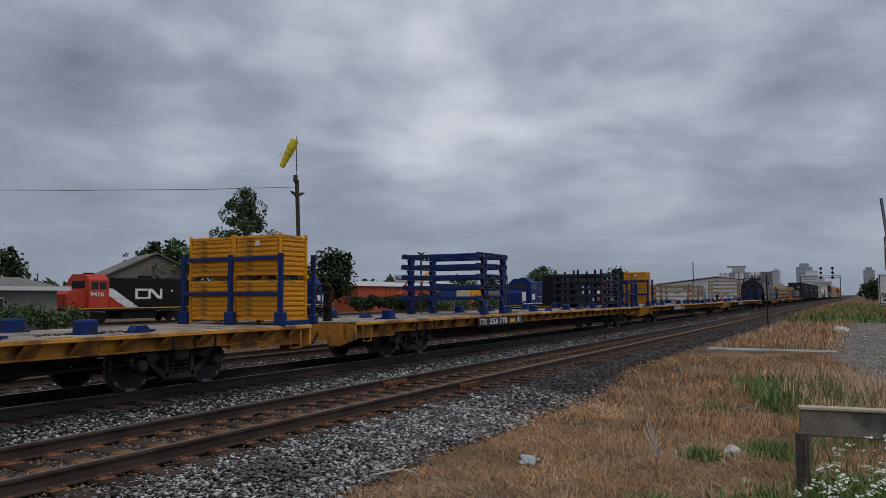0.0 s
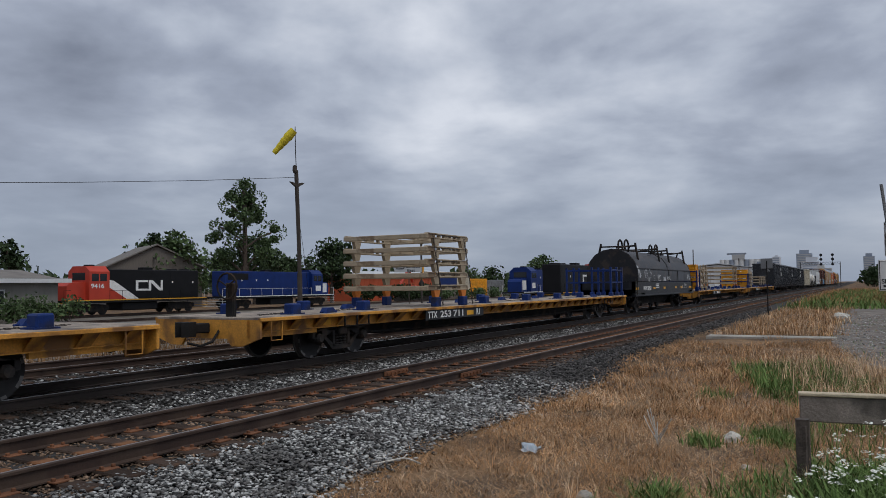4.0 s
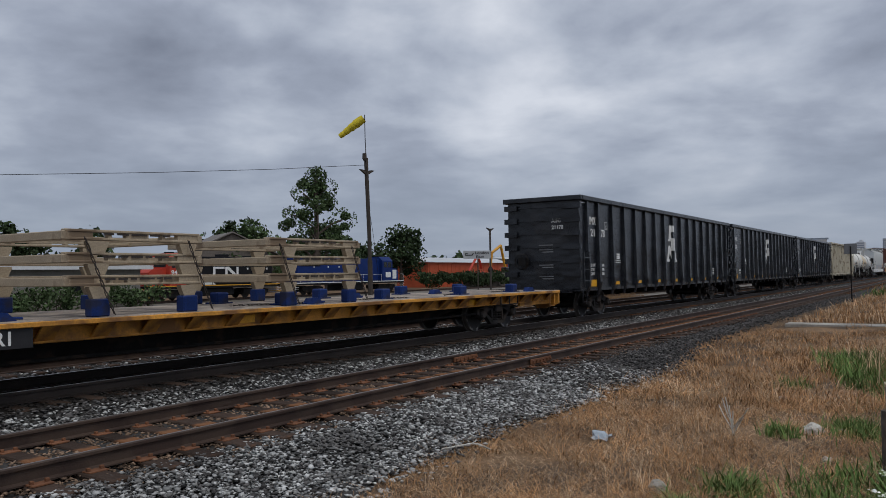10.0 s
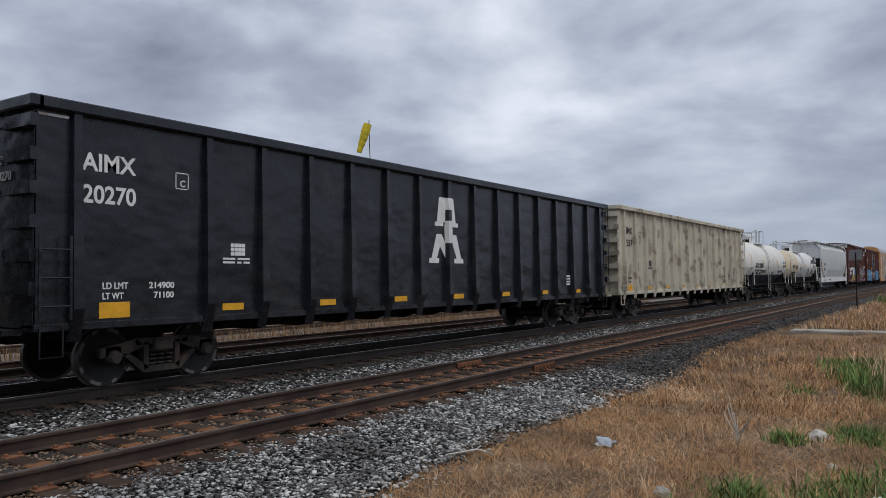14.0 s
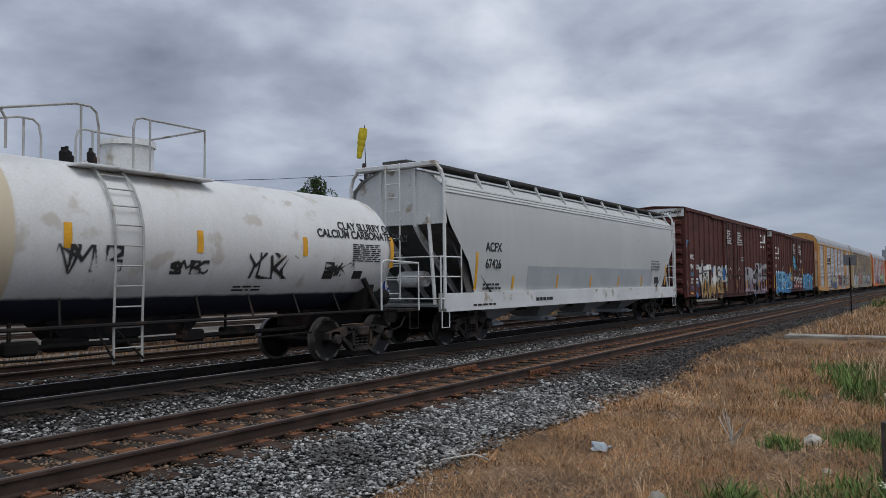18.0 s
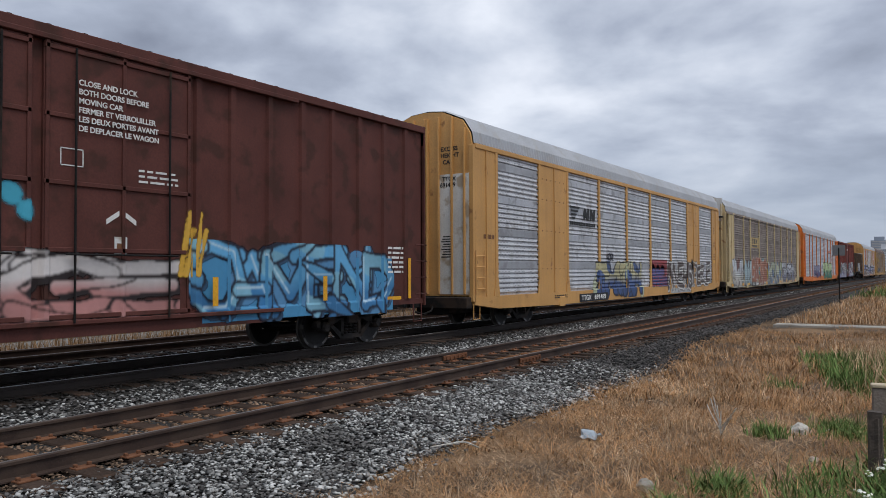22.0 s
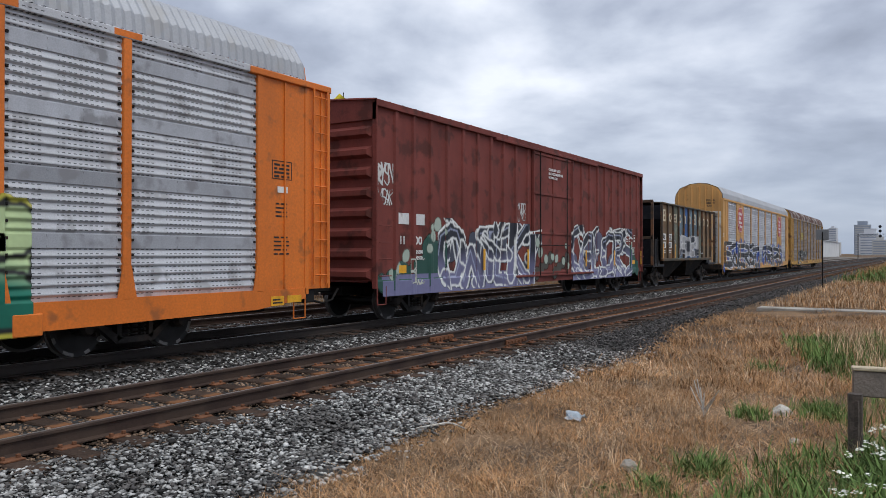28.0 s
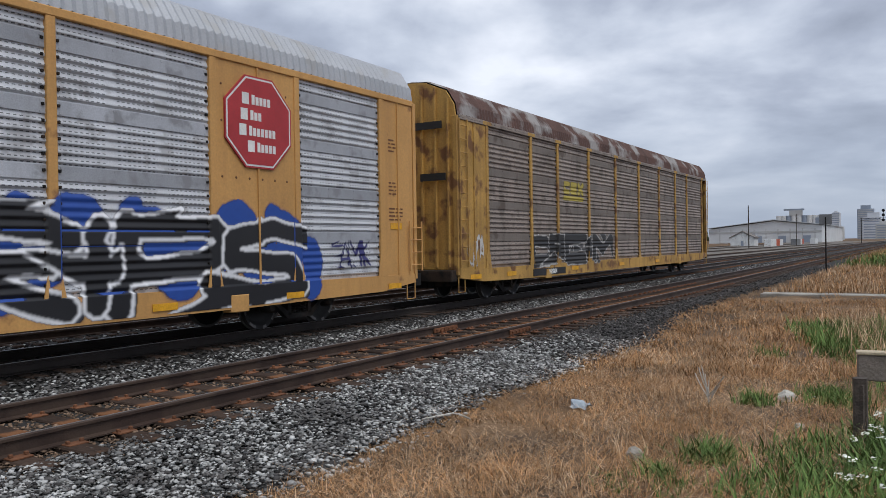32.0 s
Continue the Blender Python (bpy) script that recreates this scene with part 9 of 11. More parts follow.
def verge_things():
    lump("rock", 10.42, 1.47, 0.12, CHALK, 1, "pale pitted rock lying in dry grass", "rock", 0.9)
    lump("rock", 10.62, 1.17, 0.06, CHALK, 2, "small pale rock beside a larger one", "rock", 0.8)
    lump("rock", 7.08, 2.31, 0.085, CONCRETE, 3, "grey rounded rock in dry grass", "rock", 0.9)
    lump("rock", 9.0, 1.15, 0.05, CHALK, 4, "small pale rock in dry grass", "rock")
    lump("rock", 12.9, 2.25, 0.06, CHALK, 5, "small pale rock in dry grass", "rock")
    lump("rock", 46.5, 1.0, 0.45, CHALK, 6, "pale broken concrete lump beside the lane", "rock")
    # litter
    rnd = random.Random(2)
    s = Shape()
    pts = [[(8.80 + 0.055 * i + rnd.uniform(-0.02, 0.02), 3.46 + 0.055 * j + rnd.uniform(-0.02, 0.02), -0.38 + rnd.uniform(0.0, 0.10) * (1 if 0 < i < 4 else 0.4)) for j in range(5)] for i in range(5)]
    s.sheet(pts)
    tagged(new("plastic_litter", s.mesh("plastic_litter", PLASTIC)), "crumpled blue-white plastic scrap on the grass", "litter")
    # bleached twigs
    t = thing("dead_twig", "bleached dead twig standing in the grass", "twig", at=pose(9.86, 2.28, -0.4))
    for i in range(9):
        a = rnd.uniform(-1, 1)
        part("branch", Shape().tube([(0, 0, 0.02 * i), (0.12 * a, 0.14 * a, 0.14 + 0.02 * i), (0.26 * a + 0.03, 0.26 * a, 0.22 + 0.03 * i)], 0.006, 5), CHALK, t)
    t = thing("dead_twig", "bleached branch lying at the ballast's edge", "twig", at=pose(7.68, 4.6, -0.38))
    part("branch", Shape().tube([(-0.28, 0.28, 0.03), (0.02, 0.06, 0.06), (0.06, 0.0, 0.05), (0.02, -0.18, 0.02)], 0.011, 6), CHALK, t)
    part("branch", Shape().tube([(0.02, 0.06, 0.06), (0.2, 0.12, 0.05)], 0.007, 5), CHALK, t)
    # post and board
    p = thing("wooden_post", "short weathered split wooden post", "post", at=pose(8.5, 0.55, -0.42))
    s = Shape().prism([(-0.05, -0.06), (0.05, -0.065), (0.065, 0.03), (0.02, 0.065), (-0.06, 0.05)], 0, 0.70, "z")
    part("post", s, POST_WOOD, p)
    part("splinter", Shape().prism([(-0.07, -0.03), (-0.04, -0.05), (-0.045, 0.03)], 0.1, 0.64, "z"), POST_WOOD, p)
    b = thing("board_barrier", "low weathered wooden plank barrier with a pale top", "barrier", at=pose(9.25, 0.62, -0.42, 0, 0, 6))
    part("plank", Shape().soft(-0.06, 0.06, -3.2, 0.0, 0.56, 0.83, 0.012), PLANK_WOOD, b)
    part("cap", Shape().soft(-0.075, 0.075, -3.2, 0.01, 0.832, 0.868, 0.008), CAP_WOOD, b)
    for y in (-0.9, -2.4):
        part("leg", Shape().soft(-0.05, 0.05, y - 0.06, y + 0.06, -0.1, 0.56, 0.01), PLANK_WOOD, b)
    # concrete slab strip, lane and signs
    s = Shape().soft(30.35, 31.3, 0.35, 5.15, -0.6, -0.345, 0.02)
    tagged(new("concrete_strip", s.mesh("concrete_strip", CONCRETE)), "broken concrete strip across the verge", "slab", kind="structure")
    rows = []
    for i in range(80):
        x = 19 + 0.55 * i
        edge = np.interp(x, [19, 24, 28, 60], [-0.2, 0.5, 1.05, 0.9]) + 0.3 * noise.noise((x * 0.35, 0, 7)) + 0.25 * noise.noise((x * 1.4, 0, 3))
        rows.append([(x, y, -0.318 - (0.05 if j > 5 else 0) - max(0, 20.5 - x) * 0.07) for j, y in enumerate((-14, -8, -5, -3, -1.5, edge - 0.4, edge))])
    s = Shape().sheet(rows)
    tagged(new("lane", s.mesh("lane", DIRT_ROAD)), "grey gravel lane beside the verge", "lane", kind="structure")
    rng = np.random.default_rng(77)
    n = 2600
    p = np.stack([20.5 + 30 * rng.random(n) ** 1.4, -3.2 + 4.0 * rng.random(n), np.full(n, -0.312)], 1)
    p = p[p[:, 1] < np.interp(p[:, 0], [20, 24, 28, 60], [-0.2, 0.4, 0.95, 0.8])]
    n = len(p)
    me = scattered("lane_stones", STONE_V, STONE_F, p, rng.random(n) * 6.3, (0.03 + 0.06 * rng.random(n) ** 3)[:, None] * (np.array((1.0, 0.8, 0.5)) + 0.5 * rng.random((n, 3))), STONE)
    tagged(new("lane_stones", me), "loose stones strewn on the gravel lane", "stones", kind="stuff")
    g = thing("track_sign", "grey metal sign seen from behind on a thin post", "sign", at=pose(50.2, 4.9, -0.42))
    part("post", Shape().soft(-0.035, 0.035, -0.035, 0.035, -0.1, 3.3, 0.005), STEEL, g)
    part("panel", Shape().soft(-0.02, 0.02, -0.33, 0.33, 2.85, 3.45, 0.005), MID_GREY, g)
    g = thing("road_sign", "white road sign with a black border on a metal post", "sign", at=pose(20.0, -0.38, -0.42))
    part("post", Shape().tube([(0.05, -0.25, 0), (0.0, -0.22, 3.0), (-0.05, -0.1, 4.2)], 0.035, 6), MID_GREY, g)
    part("panel", Shape().soft(-0.015, 0.015, -0.62, 0.02, 1.82, 2.51, 0.02), SIGN_WHITE, g)
    part("border", Shape().box(-0.019, -0.016, -0.6, -0.585, 1.84, 2.49).box(-0.019, -0.016, -0.015, 0.0, 1.84, 2.49).box(-0.019, -0.016, -0.585, -0.015, 1.84, 1.855).box(-0.019, -0.016, -0.585, -0.015, 2.475, 2.49), STENCIL, g)
    on_end("words", "SP", 0.10, -0.018, -0.035, 1.985, g, STENCIL)
    part("words", Shape().box(-0.019, -0.016, -0.5, -0.07, 1.90, 1.95), STENCIL, g)
    part("upper_panel", Shape().soft(-0.015, 0.015, -0.75, -0.12, 2.58, 3.36, 0.02), SIGN_WHITE, g, "second white sign panel above the first")
    part("border", Shape().box(-0.019, -0.016, -0.15, -0.135, 2.60, 3.34).box(-0.019, -0.016, -0.74, -0.15, 3.325, 3.34), STENCIL, g)


PLANK_WOOD = material("grey_plank", (0.19, 0.16, 0.135), 0.9, 0, 0.3, 3, 40, 0.4, stain=(0.06, 0.055, 0.045), amount=0.35, streak=0.2)
CAP_WOOD = material("sawn_plank_edge", (0.44, 0.37, 0.26), 0.85, 0, 0.2, 4, 40, 0.3)
POST_WOOD = material("split_post_wood", (0.075, 0.06, 0.05), 0.9, 0, 0.35, 6, 40, 0.6, streak=0.3)
make_grass()
make_flowers()
verge_things()


# ---- sprayed pieces, emblems and car lettering ----
STROKES = {
    "A": [[(0, 0), (0.5, 1), (1, 0)], [(0.2, 0.35), (0.8, 0.35)]],
    "B": [[(0.05, 0), (0.1, 1), (0.8, 0.92), (0.85, 0.65), (0.2, 0.52), (0.95, 0.4), (0.85, 0.05), (0.05, 0)]],
    "C": [[(1, 0.8), (0.7, 1), (0.25, 0.9), (0, 0.5), (0.25, 0.1), (0.7, 0), (1, 0.2)]],
    "D": [[(0.05, 0), (0.05, 1), (0.6, 0.95), (1, 0.55), (0.7, 0.08), (0.05, 0)]],
    "E": [[(1, 1), (0.1, 0.95), (0.05, 0.05), (1, 0)], [(0.1, 0.5), (0.85, 0.52)]],
    "F": [[(1, 1), (0.1, 0.95), (0.05, 0)], [(0.1, 0.5), (0.85, 0.55)]],
    "H": [[(0.05, 0), (0.1, 1)], [(0.9, 0), (0.95, 1)], [(0.1, 0.5), (0.9, 0.5)]],
    "I": [[(0.5, 0), (0.5, 0.75)], [(0.5, 0.98), (0.5, 1.06)]],
    "J": [[(0.05, 0.95), (1, 1)], [(0.7, 1), (0.75, 0.3), (0.45, 0.02), (-0.35, 0.2), (-0.5, 0.5), (0.1, 0.55)]],
    "K": [[(0.05, 0), (0.05, 1)], [(0.95, 1), (0.15, 0.5), (1, 0)]],
    "L": [[(0.05, 1), (0.05, 0.05), (1, 0)]],
    "M": [[(0, 0), (0.1, 1), (0.5, 0.35), (0.9, 1), (1, 0)]],
    "N": [[(0, 0), (0.05, 1), (0.95, 0), (1, 1)]],
    "O": [[(0.5, 1), (0.1, 0.8), (0, 0.4), (0.3, 0.02), (0.75, 0.05), (1, 0.5), (0.85, 0.9), (0.5, 1)]],
    "P": [[(0.05, 0), (0.1, 1), (0.8, 0.95), (0.95, 0.7), (0.75, 0.45), (0.1, 0.42)]],
    "R": [[(0.05, 0), (0.1, 1), (0.8, 0.95), (0.95, 0.72), (0.75, 0.48), (0.15, 0.45), (1, -0.05)]],
    "S": [[(1, 0.85), (0.6, 1), (0.1, 0.85), (0.15, 0.6), (0.85, 0.42), (0.95, 0.15), (0.5, 0), (0, 0.15)]],
    "T": [[(-0.05, 0.95), (1.05, 1)], [(0.5, 1), (0.45, 0)]],
    "U": [[(0, 1), (0.05, 0.2), (0.4, 0), (0.9, 0.15), (1, 1)]],
    "V": [[(0, 1), (0.45, 0), (1, 1)]],
    "W": [[(0, 1), (0.2, 0), (0.5, 0.6), (0.8, 0), (1, 1)]],
    "X": [[(0, 0), (1, 1)], [(0, 1), (1, 0)]],
    "Y": [[(0, 1), (0.5, 0.5), (1, 1)], [(0.5, 0.5), (0.4, 0)]],
}
BREADTH = {"I": 0.5, "M": 1.3, "W": 1.35, "J": 1.15}


def segment_distance(X, Z, a, b, sharp=False, taper=0.0):
    """Distance to a stroke; sharp: with chiselled corners; taper: the stroke thins out towards b."""
    dx, dz = b[0] - a[0], b[1] - a[1]
    t = np.clip(((X - a[0]) * dx + (Z - a[1]) * dz) / (dx * dx + dz * dz + 1e-9), 0, 1)
    ex, ez = np.abs(X - a[0] - t * dx), np.abs(Z - a[1] - t * dz)
    d = np.maximum(np.maximum(ex, ez) * 0.95, (ex + ez) * 0.70) if sharp else np.hypot(ex, ez)
    return d + taper * t


def sprayed(parent, word, x0, x1, z0, z1, skin, seed, thick=0.16, line=0.05, fills=((0.6, 0.6, 0.6), (0.2, 0.2, 0.25)), ink=(0.015, 0.015, 0.018), glow=None, cloud=None,
            shine=None, wild=2, cell=0.02, clouds=3, sharp=True, cast=True, blotch=None, knit=True, swell=0.14, label="sprayed wild-style lettering", tags=None):
    """A sprayed piece: letters with fill, outline, outer edge and cloud, draped over the car's side. skin(x, z): the side's y. blotch: a second fill in patches.
    knit: every stroke keeps its own outline where it crosses the next; swell: how far letters reach into each other."""
    rng = np.random.default_rng(seed)
    xs, zs = np.arange(x0, x1, cell), np.arange(z0, z1, cell)
    X, Z = np.meshgrid(xs, zs, indexing="ij")
    pad = thick + line + (0.6 * line if glow is not None else 0)
    lo, hi = z0 + pad * 1.1, z1 - pad * 1.15
    room = [BREADTH.get(ch, 1.0) for ch in word]
    unit = (x1 - x0 - 2 * pad) / sum(room)
    wob = 0.018 * np.sin(X * 3.1 + seed) * np.cos(Z * 4.3 + seed) + 0.01 * np.sin(X * 7.7 + Z * 5.1)
    forms, shines = [], []
    ax = x0 + pad
    for ch, breadth in zip(word, room):
        wide = unit * breadth
        lift, tall, lean = rng.uniform(-0.07, 0.08), rng.uniform(0.88, 1.1), rng.uniform(-0.12, 0.28)
        layers, bright = [], np.full(X.shape, 9.0)

        def at(x, z, ax=ax, wide=wide, lean=lean, tall=tall, lift=lift):
            return (ax + wide * (x * (1 + 2 * swell) - swell) + lean * (z - 0.5) * 0.5, lo + (hi - lo) * (z * tall + lift))
        for stroke in STROKES[ch]:
            pts = [at(x + rng.uniform(-0.06, 0.06), z + rng.uniform(-0.06, 0.06)) for x, z in stroke]
            d = np.full(X.shape, 9.0)
            for a, b in zip(pts, pts[1:]):
                d = np.minimum(d, segment_distance(X, Z, a, b, sharp) * rng.uniform(0.85, 1.15))
                if shine is not None and rng.random() < 0.6:
                    o = thick * 0.4
                    bright = np.minimum(bright, segment_distance(X, Z, (a[0] - o, a[1] + o * 0.8), (b[0] - o, b[1] + o * 0.8)))
            layers.append(d + wob)
        for _ in range(wild):
            x, z = rng.uniform(0, 1), rng.choice([0.03, 0.5, 0.97])
            layers.append(wob + segment_distance(X, Z, at(x, z), at(x + rng.uniform(-0.8, 0.8), z + rng.uniform(0.14, 0.4) * (1 if z > 0.4 else -1)), True, thick * 0.97))
        forms += layers if knit else [np.minimum.reduce(layers)]
        shines += [bright] * (len(layers) if knit else 1)
        ax += wide
    best = np.minimum.reduce(forms)
    f = np.clip(((Z - z0) / (z1 - z0) - 0.48 + 0.06 * np.sin(X * 2.3 + seed)) * 4.5 + 0.5, 0, 1)[..., None]
    base = np.array(fills[0]) * f + np.array(fills[-1]) * (1 - f)
    if blotch is not None:
        patch = (np.sin(X * 3.1 + seed) * np.sin(Z * 4.7 + seed * 0.7 + X) > 0.25)[..., None]
        base = np.where(patch, np.array(blotch), base)
    base = base * (0.92 + 0.16 * np.sin(X * 1.9 + Z * 2.7 + seed))[..., None].clip(0.8, 1.15)
    on = np.zeros(X.shape, bool)
    col = np.zeros(X.shape + (3,))
    if cloud is not None:
        c = np.full(X.shape, 9.0)
        for _ in range(int((x1 - x0) * clouds)):
            cx, cz, r = rng.uniform(x0 + 0.3, x1 - 0.3), rng.uniform(z0 + 0.25, z1 - 0.3), rng.uniform(0.22, 0.44)
            c = np.minimum(c, np.hypot(X - cx, Z - cz) - r)
        on |= c < 0
        col[c < 0] = cloud
    if glow is not None:
        ring = best < thick + 1.7 * line
        col[ring], on = glow, on | ring
    if cast:
        # the drawn depth of the letters, below and to one side
        sx, sz = int(0.11 / cell), int(0.09 / cell)
        low = np.zeros(X.shape, bool)
        low[sx:, :-sz] = (best < thick)[:-sx, sz:]
        shade = tuple(0.7 * u + 0.3 * v for u, v in zip(ink, cloud or ink)) if max(ink) < 0.2 else cloud or (0.03, 0.03, 0.04)
        col[low], on = shade, on | low
    for i in rng.permutation(len(forms)):
        edge, body = forms[i] < thick + line, forms[i] < thick
        col[edge], on = ink, on | edge
        col[body] = base[body]
        if shine is not None:
            m = (shines[i] < 0.018) & (forms[i] < thick * 0.85)
            col[m] = shine
    for tx, tz, tw, th, tint in tags or ():
        d = np.full(X.shape, 9.0)
        p = (tx, tz)
        for i in range(14):
            q = (tx + tw * (i + 1) / 14 + rng.uniform(-0.12, 0.12) * tw * 0.4, tz + rng.uniform(-0.5, 0.5) * th)
            d = np.minimum(d, segment_distance(X, Z, p, q))
            p = q
        m = d < 0.022
        col = np.where(m[..., None], np.array(tint), col)
        on |= m
    return drape(parent, X, Z, col, on, skin, label)


def painted(parent, name, x0, x1, z0, z1, skin, tint, label="", lines=(), line=0.05, line_tint=(0.02, 0.02, 0.02), outline=None, lift=0.0):
    """A painted patch or painted strokes that follow the car's side. tint None: the strokes alone."""
    X, Z = np.meshgrid(np.arange(x0, x1 + 0.001, 0.02), np.arange(z0, z1 + 0.001, 0.02), indexing="ij")
    on = np.full(X.shape, tint is not None)
    col = np.zeros(X.shape + (3,)) + (np.array(tint) if tint is not None else 0)
    d = np.full(X.shape, 9.0)
    for stroke in lines:
        for a, b in zip(stroke, stroke[1:]):
            d = np.minimum(d, segment_distance(X, Z, a, b, True))
    if outline is not None:
        col[d < line * 2.2] = outline
        on |= d < line * 2.2
    col[d < line] = line_tint
    return drape(parent, X, Z, col, on | (d < line), lambda u, v: skin(u, v) - lift, label, name)


def splashes(parent, spots, skin, tint, label="sprayed round patches of paint"):
    """Round patches of sprayed paint: (x, z, radius)."""
    x0, x1 = min(x - r for x, z, r in spots) - 0.05, max(x + r for x, z, r in spots) + 0.05
    z0, z1 = min(z - r for x, z, r in spots) - 0.05, max(z + r for x, z, r in spots) + 0.05
    X, Z = np.meshgrid(np.arange(x0, x1, 0.03), np.arange(z0, z1, 0.03), indexing="ij")
    d = np.full(X.shape, 9.0)
    for x, z, r in spots:
        d = np.minimum(d, np.hypot(X - x, Z - z) - r)
    return drape(parent, X, Z, np.array(tint), d + 0.03 * np.sin(X * 9) * np.sin(Z * 8) < 0, lambda u, v: skin(u, v) + 0.004, label)


def drape(parent, X, Z, col, on, skin, label, name="sprayed_piece"):
    """Lay painted cells on the car's side; the paint thins out softly at its edges."""
    nx, nz = X.shape
    Y = skin(X, Z)
    w = np.pad(on.astype(float), 1)
    c = np.pad(np.broadcast_to(col, (nx, nz, 3)) * on[..., None], ((1, 1), (1, 1), (0, 0)))
    kernel = ((0, 0, 1), (0, 1, 2), (0, 2, 1), (1, 0, 2), (1, 1, 4), (1, 2, 2), (2, 0, 1), (2, 1, 2), (2, 2, 1))
    cover = sum(k * w[i:i + nx, j:j + nz] for i, j, k in kernel)
    tint = sum(k * c[i:i + nx, j:j + nz] for i, j, k in kernel) / np.maximum(cover, 1e-6)[..., None]
    cover = np.clip(cover / 16 * 1.3 - 0.15, 0, 1)
    idx = np.arange(nx * nz).reshape(nx, nz)
    q = np.stack([idx[:-1, :-1], idx[1:, :-1], idx[1:, 1:], idx[:-1, 1:]], -1).reshape(-1, 4)
    q = q[cover.ravel()[q].max(1) > 0.02]
    used, inv = np.unique(q, return_inverse=True)
    v = np.stack([X.ravel(), Y.ravel(), Z.ravel()], 1)[used]
    me = big_mesh(name, v, inv.reshape(-1, 4), SPRAY)
    a = me.color_attributes.new("paint", "FLOAT_COLOR", "POINT")
    rgba = np.ones((len(used), 4), np.float32)
    rgba[:, :3] = tint.reshape(-1, 3)[used]
    rgba[:, 3] = cover.ravel()[used]
    a.data.foreach_set("color", rgba.ravel())
    ob = new(name, me)
    ob.parent = parent
    return tagged(ob, label)


def scribble(parent, x0, x1, z0, z1, skin, seed, tint=(0.7, 0.7, 0.68), n=16, width=0.02, label="thin sprayed scribble"):
    """A quick tag of thin strokes that nobody can read; n: about how many strokes."""
    word = "".join(random.Random(seed).sample("SKRYBOENALMC", max(2, round(n / 3.2))))
    return sprayed(parent, word, x0, x1, z0, z1, skin, seed, width * 0.62, width * 0.2, (tint, tint), tint, wild=1, cell=0.013, cast=False, knit=False, swell=0.2, sharp=False, label=label)


def boxcar_skin(length, ribs, doors):
    h = length / 2

    def skin(X, Z):
        y = np.full(X.shape, -1.447)
        for r in ribs:
            y = np.where(np.abs(X - (r - h)) < 0.075, -1.503, y)
        for a, b, _ in doors:
            y = np.where((X > a - h) & (X < b - h), -1.519, y)
            for e in (a - h + 0.04, b - h - 0.04, (a + b) / 2 - h):
                y = np.where(np.abs(X - e) < 0.045, -1.549, y)
        return np.where((Z < 0.99), np.minimum(y, -1.478), y)
    return skin


def rack_skin(length, plates, bays):
    h = length / 2
    zs, ys = [0.93], [-1.45]
    z, k = 0.99, 0
    while z < 4.9:
        flat = k % 6 == 5
        hgt, d = (0.24, 0.022) if flat else (0.14, 0.028)
        zs += [z, z + 0.035, z + 0.05, z + hgt * 0.62, z + hgt - 0.015] if not flat else [z + 0.004, z + 0.006, z + 0.11, z + 0.224, z + 0.226]
        ys += [-1.450, -1.450 - d, -1.450 - d, -1.450 - d * 0.45, -1.450] if not flat else [-1.450, -1.472, -1.472, -1.472, -1.450]
        z += hgt
        k += 1

    def skin(X, Z):
        y = np.interp(Z, zs, ys) - 0.014
        for a, b in plates:
            y = np.where((X > a - h) & (X < b - h), -1.512, y)
        for e in sorted({round(e, 2) for p in bays for e in p}):
            y = np.where(np.abs(X - (e - h)) < 0.1, -1.534, y)
        return np.where(Z < 0.96, -1.530, y)
    return skin


def bent_band(parent, x, z, size, width, skin):
    """The railway's mark: one bent white band, painted over the ribs."""
    u, w = width / 2.62, size * 0.10
    X, Z = np.meshgrid(np.arange(x - 0.1, x + width + 0.15, 0.014), np.arange(z - 0.1, z + size + 0.1, 0.014), indexing="ij")
    line = [(1.1, 0.9), (0.25, 0.9), (0.14, 0.8), (0.14, 0.2), (0.25, 0.1), (1.38, 0.1), (1.52, 0.22), (1.52, 0.82), (1.62, 0.9), (1.72, 0.86), (2.34, 0.16), (2.46, 0.1), (2.52, 0.2), (2.52, 0.95)]
    d = np.full(X.shape, 9.0)
    for a, b in zip(line, line[1:]):
        d = np.minimum(d, segment_distance(X, Z, (x + a[0] * u, z + a[1] * size), (x + b[0] * u, z + b[1] * size)))
    return drape(parent, X, Z, np.array((0.95, 0.95, 0.93)), d < w, skin, "white bent-band emblem", "emblem")


def door_marks(c, x, z, y):
    """The small notices low on a sliding door: crossed bars, a placard and lines of print."""
    s = Shape()
    for k in (-1, 1):
        s.prism([(x + k * 0.04, z + 0.30), (x + k * 0.26, z + 0.16), (x + k * 0.26, z + 0.08), (x + k * 0.04, z + 0.22)], y - 0.004, y, "y")
    part("notice_chevron", s, WHITE, c)
    part("placard", Shape().box(x - 0.12, x + 0.10, y - 0.004, y, z - 0.36, z - 0.10), PALE, c)
    part("placard_print", Shape().box(x - 0.08, x + 0.06, y - 0.008, y - 0.0045, z - 0.32, z - 0.2), RUST_INK, c)


